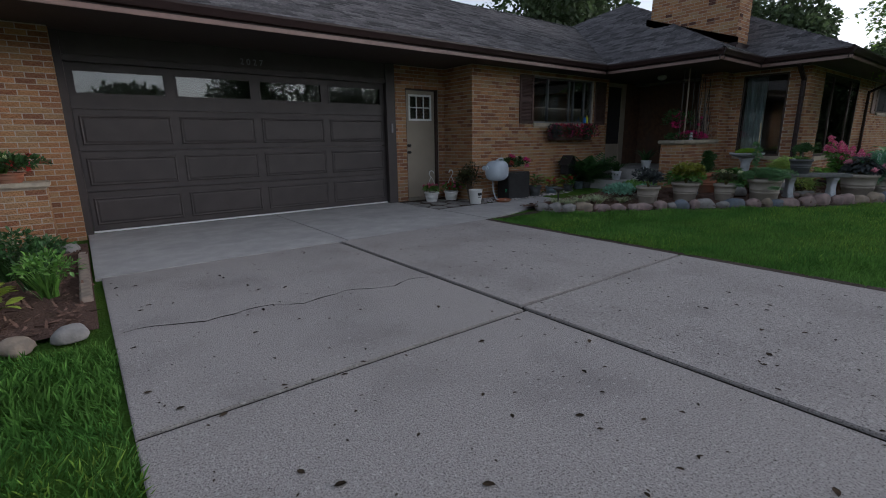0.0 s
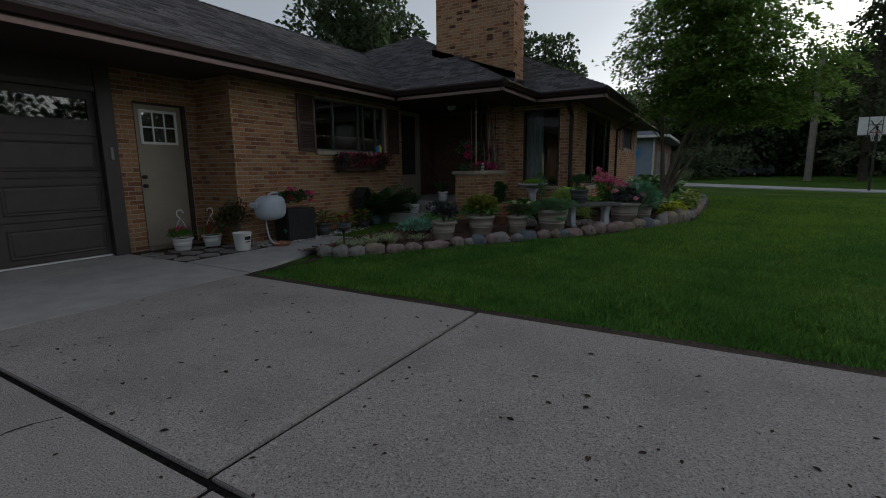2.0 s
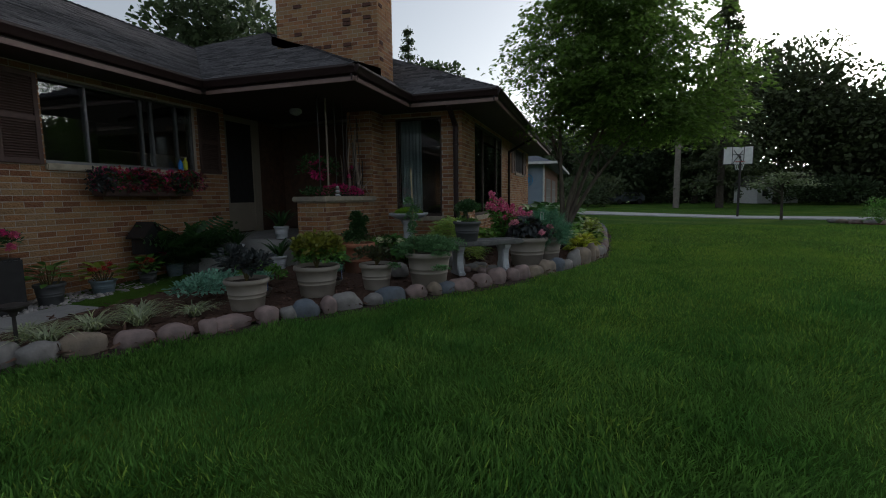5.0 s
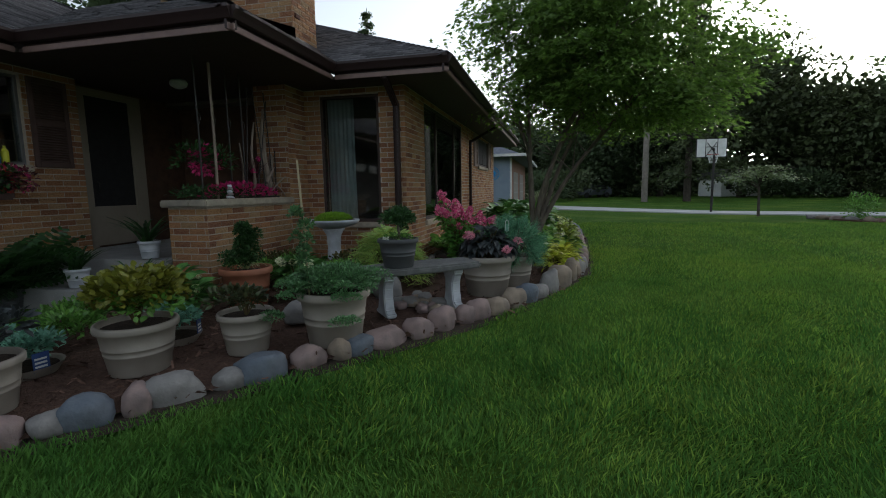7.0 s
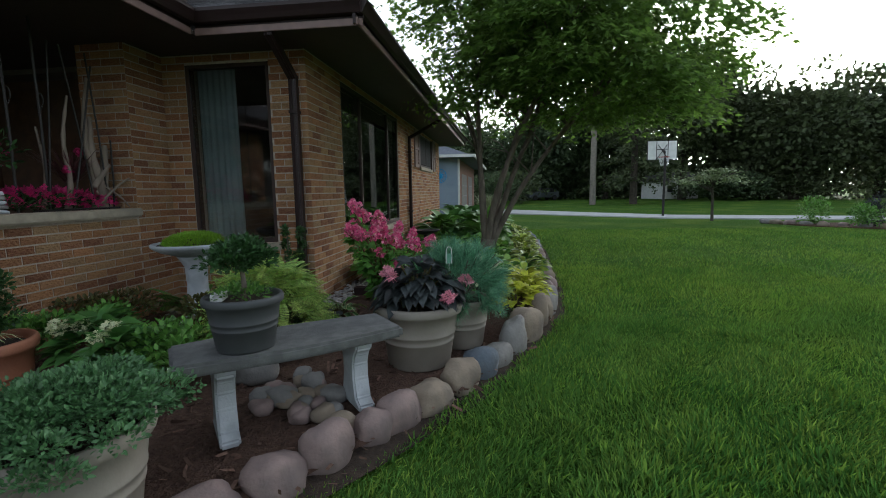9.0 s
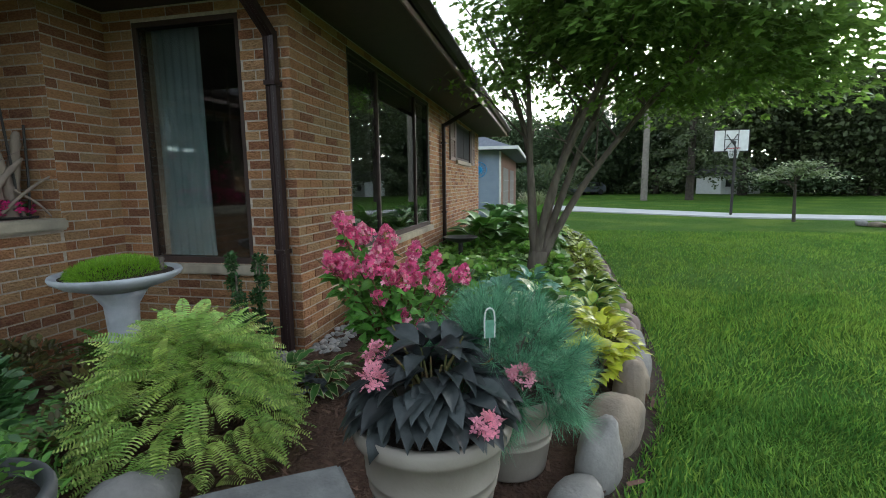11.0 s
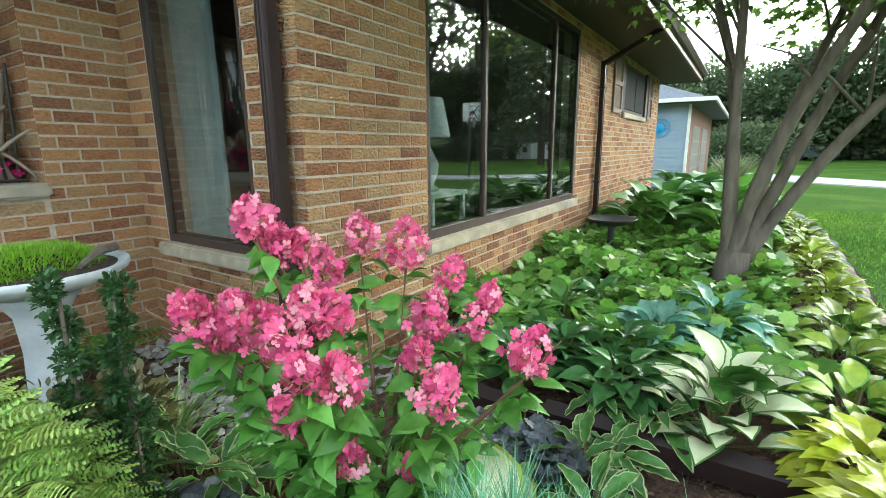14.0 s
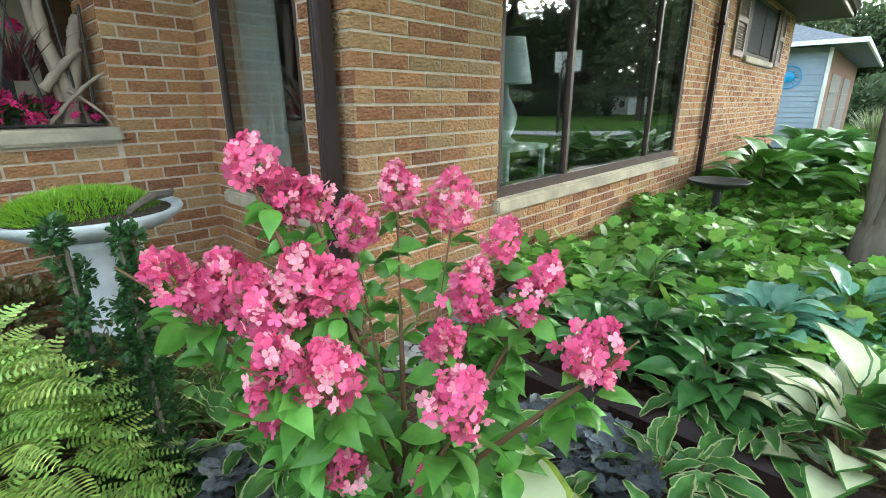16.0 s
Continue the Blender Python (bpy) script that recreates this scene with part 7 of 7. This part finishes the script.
# by the side door
for x, y, z0, flw in ((5.52, 7.70, 0.0, MAGENTA), (5.98, 7.62, 0.0, RED)):
    hb = potted("white hanging pot of pink flowers standing on the ground", x, y, 0.012, 0.16, 0.19, WHITE, "hanging pots")
    bush(hb, (0, 0, 0.24), (0.2, 0.2, 0.1), 420, 0.05, GREEN, LEAF, lumps=6)
    for k in range(9):
        c = np.array([random.uniform(-0.15, 0.15), random.uniform(-0.15, 0.15), random.uniform(0.24, 0.36)])
        pp, dd = shell_points(18, c, (0.035, 0.035, 0.03), 0.3)
        swarm("blossom", PETAL4, pp, dd, 0.035, flw if k % 2 else PINK, hb)
    bm = bmesh.new()
    add_tube(bm, [(-0.15, 0, 0.18), (-0.03, 0, 0.45), (0, 0, 0.50)], 0.006, 6)
    add_tube(bm, [(0.15, 0, 0.18), (0.03, 0, 0.45), (0, 0, 0.50)], 0.006, 6)
    add_tube(bm, chaikin([(0, 0, 0.49), (0.05, 0, 0.56), (0.03, 0, 0.63), (-0.03, 0, 0.63), (-0.05, 0, 0.58)]), 0.010, 6)
    part("hanger", bm, WHITE, hb)
cn = thing("nursery_bucket", "white nursery bucket with dark lettering on the paving", "bucket", (5.93, 6.78, 0.012))
part("bucket", lathe([(0.105, 0), (0.11, 0.01), (0.135, 0.26), (0.142, 0.265), (0.142, 0.28), (0.128, 0.28), (0.11, 0.03), (0.01, 0.03)], 28), WHITE, cn, smooth=True)
part("label_patch", add_box(box((-0.05, -0.131, 0.17), (0.05, -0.126, 0.225)), (-0.04, -0.128, 0.13), (0.04, -0.1235, 0.145)), BLACK, cn)
sc = thing("side_shrub", "sparse dark shrub by the brick corner", "shrub", (6.12, 7.18, 0.0))
bush(sc, (0, 0, 0.42), (0.26, 0.22, 0.34), 700, 0.06, leafm("dull_shrub", (0.05, 0.045, 0.02), (0.06, 0.07, 0.025)), LEAF, lumps=9)
twigs(sc, 16, (0, 0, 0), (0.22, 0.2, 0.5), 0.006, BARK)
ts = part("terracotta_saucer", lathe([(0.13, 0), (0.16, 0.03), (0.165, 0.05), (0.15, 0.045), (0.12, 0.012), (0.01, 0.012)], 28), TERRACOTTA)
ts.location = (6.55, 6.62, 0.012)
tagged(ts, "terracotta saucer lying on the walk", "saucer")

# ---- porch ----
for i, x in enumerate((10.62, 10.86, 11.12, 11.38)):
    ir = thing("iron_post", "twisted dark wrought iron porch post", "post", (x, 5.12, 1.09), 0, "porch ironwork")
    part("bar", tube([(0, 0, 0), (0.01, 0, 0.8), (0, 0, 1.65)], 0.016 if i == 1 else 0.010, 8), IRON if i != 1 else WOODY, ir)
    part("scroll", tube(chaikin([(0, 0, 0.9), (0.06, 0, 1.0), (0.03, 0, 1.08), (0.0, 0, 1.02)]), 0.006, 6), IRON, ir)
fl = thing("porch_flowers", "magenta impatiens filling the porch planter", "flowers", (11.3, 5.22, 1.10))
bush(fl, (0, 0, 0.12), (0.72, 0.2, 0.12), 1500, 0.05, DARKGREEN, LEAF, lumps=12)
pp, dd = shell_points(420, (0.05, -0.06, 0.14), (0.72, 0.22, 0.16), 0.7, -0.1)
swarm("blossom", PETAL4, pp, dd, 0.045, MAGENTA, fl)
pp, dd = shell_points(160, (-0.35, 0.1, 0.55), (0.3, 0.15, 0.2), 0.5)
swarm("blossom", PETAL4, pp, dd, 0.045, MAGENTA, fl)
bush(fl, (-0.35, 0.1, 0.5), (0.3, 0.2, 0.3), 500, 0.06, DARKGREEN, LEAF, lumps=6)
dw = thing("driftwood", "bleached driftwood branches standing in the planter", "driftwood", (11.85, 5.16, 1.09))
for L, r0 in (([(0, 0, 0), (0.05, 0, 0.35), (-0.05, 0, 0.75), (0.06, 0, 1.3)], 0.04), ([(0.02, -0.04, 0), (0.09, -0.03, 0.3), (0.15, -0.02, 0.62), (0.18, 0.0, 0.70)], 0.055), ([(0.14, 0, 0), (0.06, -0.04, 0.3), (0.0, -0.02, 0.62), (0.05, 0, 0.95)], 0.05), ([(-0.12, -0.03, 0.04), (0.02, -0.12, 0.22), (0.16, -0.18, 0.36), (0.27, -0.22, 0.42)], 0.016), ([(-0.3, 0, 0), (-0.22, -0.02, 0.35), (-0.26, 0, 0.7), (-0.16, 0, 1.1)], 0.028), ([(-0.05, -0.06, 0.30), (0.08, -0.08, 0.46), (0.16, -0.05, 0.52)], 0.030), ([(0.05, -0.1, 0.3), (0.16, -0.16, 0.2), (0.22, -0.18, 0.10)], 0.012), ([(-0.5, 0.02, 0), (-0.42, 0, 0.4), (-0.46, 0.02, 0.8)], 0.02)):
    pts = chaikin(L)
    part("branch", tube(pts, [r0 * (1 - 0.65 * i / (len(pts) - 1)) * (1 + 0.16 * math.sin(i * 2.7)) for i in range(len(pts))], 8), WOODY, dw, smooth=True)
tr_ = thing("planter_trellis", "dark iron rods crossing inside the porch planter", "trellis", (11.8, 5.10, 1.09))
for x0, x1, h0 in ((-0.45, -0.30, 1.5), (-0.25, 0.10, 1.4), (0.02, -0.2, 1.5), (0.16, 0.05, 1.5), (0.20, 0.24, 0.75)):
    part("rod", tube([(x0, 0, 0), ((x0 + x1) / 2, -0.01, h0 / 2), (x1, 0, h0)], 0.008, 6), IRON, tr_)
part("rail", tube([(-0.6, -0.03, 0.11), (0.24, -0.03, 0.11)], 0.010, 6), IRON, tr_)
sk = thing("spike_plant", "spiky dark strap-leaved plant in the planter", "plant", (11.72, 5.24, 1.09))
strands(sk, 90, (0, 0, 0.35), 0.42, 0.012, leafm("wine_strap", (0.16, 0.05, 0.06), (0.10, 0.05, 0.045)), 1.0, 0.30)
for dx_, dy_, dz_ in ((0.02, -0.08, 0.62), (0.2, -0.1, 0.34), (0.12, -0.1, 0.22), (0.26, -0.08, 0.14), (-0.12, -0.1, 0.45), (0.0, -0.12, 0.14)):
    pp, dd = shell_points(26, (dx_, dy_, dz_), (0.04, 0.03, 0.035), 0.5)
    swarm("blossom", FLORET, pp, np.cross(dd, [0.3, 0.2, 1]), 0.028, MAGENTA, sk, label="magenta blossom")
sp = thing("stacked_stones", "small cairn of pale balanced stones", "stones", (10.86, 4.98, 1.19))
for k in range(5):
    rock("stone", (10.86, 4.95, 1.205 + 0.035 * k), (0.045 - 0.005 * k, 0.04 - 0.004 * k, 0.02), k * 40, ROCKS[0] if k % 2 else CAST_WHITE, "", "", seed=k, parent=sp)
    o = sp.children[-1]
    o.matrix_world = pose(10.86, 4.95, 1.205 + 0.033 * k, 0, 0, k * 40)
for x, y, L, zz in ((10.02, 5.5, 0.55, 0.02), (10.45, 5.75, 0.6, 0.53), (9.95, 6.2, 0.5, 0.28)):
    p = potted("pale pot with arching dark strap leaves by the porch", x, y, zz if zz > 0.2 else bed_z(x, y), 0.12, 0.2, CAST_WHITE, "porch pots")
    strands(p, 34, (0, 0, 0.18), L, 0.035, DARKGREEN, 1.0, 0.55)

# ---- garage ledge and the bed beside the drive ----
lp = potted("terracotta bowl of mixed red and white flowers on the garage ledge", -0.95, 7.62, 0.82, 0.16, 0.12, TERRACOTTA)
bush(lp, (0, 0, 0.2), (0.3, 0.2, 0.14), 600, 0.06, DARKGREEN, LEAF, lumps=7)
for k in range(14):
    c = np.array([random.uniform(-0.3, 0.3), random.uniform(-0.2, 0.15), random.uniform(0.14, 0.34)])
    pp, dd = shell_points(18, c, (0.04, 0.04, 0.03), 0.3)
    swarm("blossom", PETAL4, pp, dd, 0.04, (RED, MAGENTA, PINK, CREAM)[k % 4], lp)
strands(lp, 16, (-0.1, 0, 0.1), 0.5, 0.05, GREEN, 0.9, 0.4)
lb = mesh_of("drive_side_bed", [(-4.2, 3.6, 0.005), (-0.55, 3.75, 0.005), (-0.32, 3.75, 0.0), (-0.32, 7.44, 0.0), (-4.2, 7.44, 0.02)], [(0, 1, 2, 3, 4)], MULCH)
tagged(lb, "brown mulch bed beside the drive", "ground", kind="structure")
N = 1500
swarm("mulch_chips", ([(-0.12, 0, 0), (0.12, 0, 0.03), (0.1, 1, 0), (-0.1, 0.9, 0.05)], [(0, 1, 2, 3)]), np.stack([rng.uniform(-1.9, -0.35, N), rng.uniform(3.75, 7.3, N), rng.uniform(0.008, 0.03, N)], 1), np.stack([rng.normal(0, 1, N), rng.normal(0, 1, N), rng.normal(0, 0.2, N)], 1), rng.uniform(0.03, 0.09, N), CHIP, lb, kind="stuff")
bx_ = part("edging_board", box((-0.42, 4.5, -0.03), (-0.33, 6.6, 0.045), 0.012), WOODY)
tagged(bx_, "weathered timber edging beside the drive", "edging")
for k, (x, y, s_) in enumerate(((-0.48, 3.66, 0.10), (-0.74, 3.62, 0.09), (-1.0, 3.60, 0.11), (-0.5, 6.95, 0.14), (-0.8, 7.0, 0.16), (-1.15, 7.0, 0.15))):
    rock("edging_stone", (x, y, 0.03), (s_, 0.1, 0.06), k * 25, ROCKS[k % 3], "flat grey fieldstone beside the drive", "stone", "drive stones", 300 + k)
for x, y, m_, h_ in ((-0.75, 5.2, DARKGREEN, 0.34), (-0.62, 4.85, GREEN, 0.30), (-0.95, 5.7, DARKGREEN, 0.42), (-0.66, 5.6, DARKGREEN, 0.32)):
    g = thing("perennial", "leggy green perennial beside the drive", "plant", (x, y, 0.0), 0, "drive perennials")
    strands(g, 110, (0, 0, 0), h_ * 1.2, 0.014, m_, 0.6, 0.25)
    bush(g, (0, 0, h_ * 0.8), (0.22, 0.22, 0.16), 300, 0.05, m_, LEAF)
g = thing("gold_perennial", "small yellow-green perennial beside the drive", "plant", (-0.93, 4.35, 0.0))
clump(g, 40, 0.17, 0.13, YELLOWGREEN, LEAF, base=0.05, lift=0.9)

# ---- behind the picture window ----
lamp = thing("table_lamp", "white table lamp seen through the picture window, unlit", "lamp", (14.62, 4.05, 0.98))
part("base", lathe([(0.09, 0), (0.1, 0.02), (0.05, 0.06), (0.09, 0.16), (0.10, 0.24), (0.05, 0.34), (0.02, 0.40), (0.02, 0.5)], 20), CAST_WHITE, lamp, smooth=True)
part("shade", lathe([(0.20, 0.48), (0.205, 0.49), (0.14, 0.82), (0.135, 0.82), (0.195, 0.50)], 28), CURTAIN, lamp, smooth=True)
tb = thing("side_table", "pale side table behind the picture window", "table", (14.62, 4.05, 0.08))
part("tabletop", box((-0.3, -0.25, 0.86), (0.3, 0.25, 0.90), 0.008), CAST_WHITE, tb)
for sx in (-0.26, 0.26):
    for sy in (-0.21, 0.21):
        part("leg", box((sx - 0.02, sy - 0.02, 0), (sx + 0.02, sy + 0.02, 0.86), 0.004), CAST_WHITE, tb)

# ---- far lawn ----
car = thing("parked_car", "dark grey estate car parked by the far hedge", "car", (68, -3.4, 0), 118)
bm = bmesh.new()
prof = [(-2.2, 0.35), (2.2, 0.35), (2.25, 0.75), (1.3, 0.95), (0.6, 1.5), (-1.5, 1.52), (-2.15, 1.0)]
A, B = [bm.verts.new((x, -0.85, z)) for x, z in prof], [bm.verts.new((x, 0.85, z)) for x, z in prof]
for i in range(7):
    bm.faces.new((A[i], A[(i + 1) % 7], B[(i + 1) % 7], B[i]))
bm.faces.new(A)
bm.faces.new(B)
bmesh.ops.bevel(bm, geom=bm.edges[:], offset=0.08, segments=2, affect="EDGES")
part("body", bm, plain("car_paint", (0.12, 0.13, 0.15), 0.3, 0.3), car)
for sy in (-0.87, 0.87):
    bm = bmesh.new()
    add_box(bm, (-1.4, sy - 0.01, 1.0), (0.6, sy + 0.01, 1.42), 0.005)
    part("side_window", bm, BLACK, car)
    for sx in (-1.4, 1.4):
        w_ = part("wheel", lathe([(0.30, -0.1), (0.33, -0.06), (0.33, 0.06), (0.30, 0.1), (0.15, 0.1)], 20), BLACK, car)
        w_.matrix_local = Matrix.Translation((sx, sy * 0.95, 0.33)) @ Matrix.Rotation(math.pi / 2, 4, "X")
up = thing("utility_pole", "grey wooden utility pole beyond the lawn", "pole", (48, -6.0, 0))
part("pole", tube([(0, 0, 0), (0, 0, 5), (0, 0, 10)], [0.26, 0.23, 0.2], 12), mat("pole_wood", (0.24, 0.21, 0.18), (0.18, 0.16, 0.14), 6, 0.9, 0.4, 20), up)
dg = thing("dogwood", "small layered tree with pale flat branches by the far drive", "tree", (27.2, -6.7, 0))
bm = bmesh.new()
add_tube(bm, [(0, 0, 0), (0.05, 0, 0.7), (0.0, 0.05, 1.6)], [0.06, 0.05, 0.03], 7)
for k in range(10):
    a = k * 0.63
    limb = bmesh.new()
    add_tube(limb, [(0.02, 0, 1.0 + 0.07 * k), (math.cos(a) * 0.6, math.sin(a) * 0.65, 1.35 + 0.07 * k), (math.cos(a) * 1.0, math.sin(a) * 1.1, 1.35 + 0.08 * k)], [0.025, 0.015, 0.008], 5)
    part("limb", limb, FARBARK, dg)
part("trunk", bm, FARBARK, dg)
P = []
for k in range(22):
    a, q = rng.uniform(0, 6.283), rng.uniform(0.2, 1)
    P.append(np.array([math.cos(a) * 1.0 * q, math.sin(a) * 1.2 * q, 1.95 - 0.45 * q + rng.uniform(-0.2, 0.15)]) + rng.normal(0, 1, (70, 3)) * np.array([0.22, 0.26, 0.05]))
P = np.concatenate(P)
swarm("crown", LEAF, P, rng.normal(0, 1, P.shape) * np.array([1, 1, 0.3]), rng.uniform(0.08, 0.14, len(P)), leafm("pale_dogwood_leaf", (0.16, 0.21, 0.09), (0.22, 0.27, 0.13)), dg)
for k, (x, y) in enumerate(((23.5, -9.6), (24.2, -10.3), (23.2, -10.9), (22.6, -11.6), (24.0, -11.8), (22.0, -12.6), (23.0, -13.2), (21.3, -13.6), (25.0, -9.0))):
    sh = thing("island_shrub", "mixed low shrub in the island bed across the lawn", "shrub", (x, y, 0), 0, "island shrubs")
    bush(sh, (0, 0, 0.32), (0.42, 0.42, 0.45 + 0.15 * (k % 3)), 900, 0.085, (GREEN, PURPLE, BLUEGREEN, leafm("rust_leaf", (0.12, 0.06, 0.03), (0.09, 0.07, 0.03)))[k % 4], LEAF, lumps=6, up=-0.9)
for x, y in ((22.9, -10.2), (22.2, -11.9), (21.6, -12.9)):
    conifer("narrow green conifer in the island bed", x, y, 1.6, 0.34, GREEN, 18)
ib = slab("island_bed", [(26, -8), (24, -8.6), (22, -10.5), (20.3, -13.5), (21.5, -15), (23.5, -13.8), (25.2, -11.2)], -0.05, 0.03, MULCH)
tagged(ib, "mulched island bed across the lawn", "ground", kind="structure")
for k in range(16):
    u = k / 15
    x, y = 26 - 5.7 * u, -8 - 5.5 * u ** 1.3
    rock("edging_stone", (x, y, 0.04), (0.2, 0.15, 0.1), k * 31, ROCKS[k % 3], "fieldstone edging the island bed", "stone", "island stones", 500 + k)
og = thing("ornamental_grass", "tall pale ornamental grass by the neighbouring garage", "grass", (26.9, 1.9, 0))
strands(og, 500, (0, 0, 0), 1.5, 0.03, leafm("pale_reed", (0.22, 0.26, 0.13), (0.30, 0.33, 0.18)), 0.55, 0.3)
wh = thing("far_white_house", "small white house far behind the trees", "house", (68, -18.7, 0), 20)
part("wall", box((-2, -2.4, 0), (2, 2.4, 2.0)), WHITE, wh)
bm = bmesh.new()
vv = [bm.verts.new(v) for v in ((-2.4, -2.8, 2.0), (2.4, -2.8, 2.0), (2.4, 2.8, 2.0), (-2.4, 2.8, 2.0), (0, -2.8, 3.2), (0, 2.8, 3.2))]
for f_ in ((0, 1, 4), (1, 2, 5, 4), (2, 3, 5), (3, 0, 4, 5), (0, 3, 2, 1)):
    bm.faces.new([vv[i] for i in f_])
part("roof", bm, SHINGLE, wh)
for y in (-1.5, 0, 1.5):
    part("window", box((-2.03, y - 0.35, 0.8), (-1.99, y + 0.35, 1.5)), BLACK, wh)

# ---- bricks, laid last ----
random.seed(11)
for ob, axis, face, sign, u0, u1, z0, z1, holes, near in BRICK_JOBS:
    V, F, made = [], [], 0
    rot = Matrix.Rotation({("x", -1): math.pi, ("x", 1): 0.0, ("y", -1): math.pi / 2, ("y", 1): -math.pi / 2}[(axis, sign)], 4, "Z")
    j = 0
    while z0 + (j + 1) * CH <= z1 + 0.02:
        zl, zh = z0 + j * CH + BJ / 2, min(z0 + (j + 1) * CH - BJ / 2, z1)
        zc = (zl + zh) / 2
        free = [(u0, u1)]
        for h in holes:
            if h[2] < zh - 0.01 and h[3] > zl + 0.01:
                free = [q for a, b in free for q in ((a, min(b, h[0])), (max(a, h[1]), b)) if q[1] - q[0] > 0.02]
        step = BL + BJ
        start = math.floor(u0 / step) * step + (step / 2 if j % 2 else 0) - step
        n = int((u1 - start) / step) + 2
        for k in range(n):
            a, b = start + k * step, start + k * step + BL
            for fa, fb in free:
                s, e = max(a, fa), min(b, fb)
                if e - s < 0.03:
                    continue
                full = e - s > BL - 1e-4
                uc = (s + e) / 2
                jit = random.uniform(-0.0015, 0.0015)
                if full and near and made < 290 and near[0] <= uc <= near[1] and near[2] <= zc <= near[3]:
                    o = bpy.data.objects.new("brick", brick_full)
                    scene.collection.objects.link(o)
                    pos = (uc, face + jit * sign, zc) if axis == "x" else (face + jit * sign, uc, zc)
                    o.matrix_world = Matrix.Translation(pos) @ rot
                    o.parent = ob
                    o.matrix_parent_inverse = ob.matrix_world.inverted()
                    made += 1
                    continue
                i0 = len(V)
                for w, dd in ((s, -0.012), (e, -0.012), (e - 0.0015, 0.0065), (s + 0.0015, 0.0065)):
                    for zz in (zl, zh):
                        g = 0.0015 if dd > 0 else 0
                        q = zz + (g if zz == zl else -g)
                        f_ = face + sign * (dd + jit)
                        V.append((w, f_, q) if axis == "x" else (f_, w, q))
                F += [(i0 + 4, i0 + 5, i0 + 7, i0 + 6), (i0, i0 + 1, i0 + 7, i0 + 6), (i0 + 2, i0 + 3, i0 + 5, i0 + 4), (i0, i0 + 2, i0 + 4, i0 + 6), (i0 + 1, i0 + 3, i0 + 5, i0 + 7)]
        j += 1
    if V:
        r = mesh_of("bricks", V, F, BRICK_REST, ob)
        r["kind"] = "stuff"
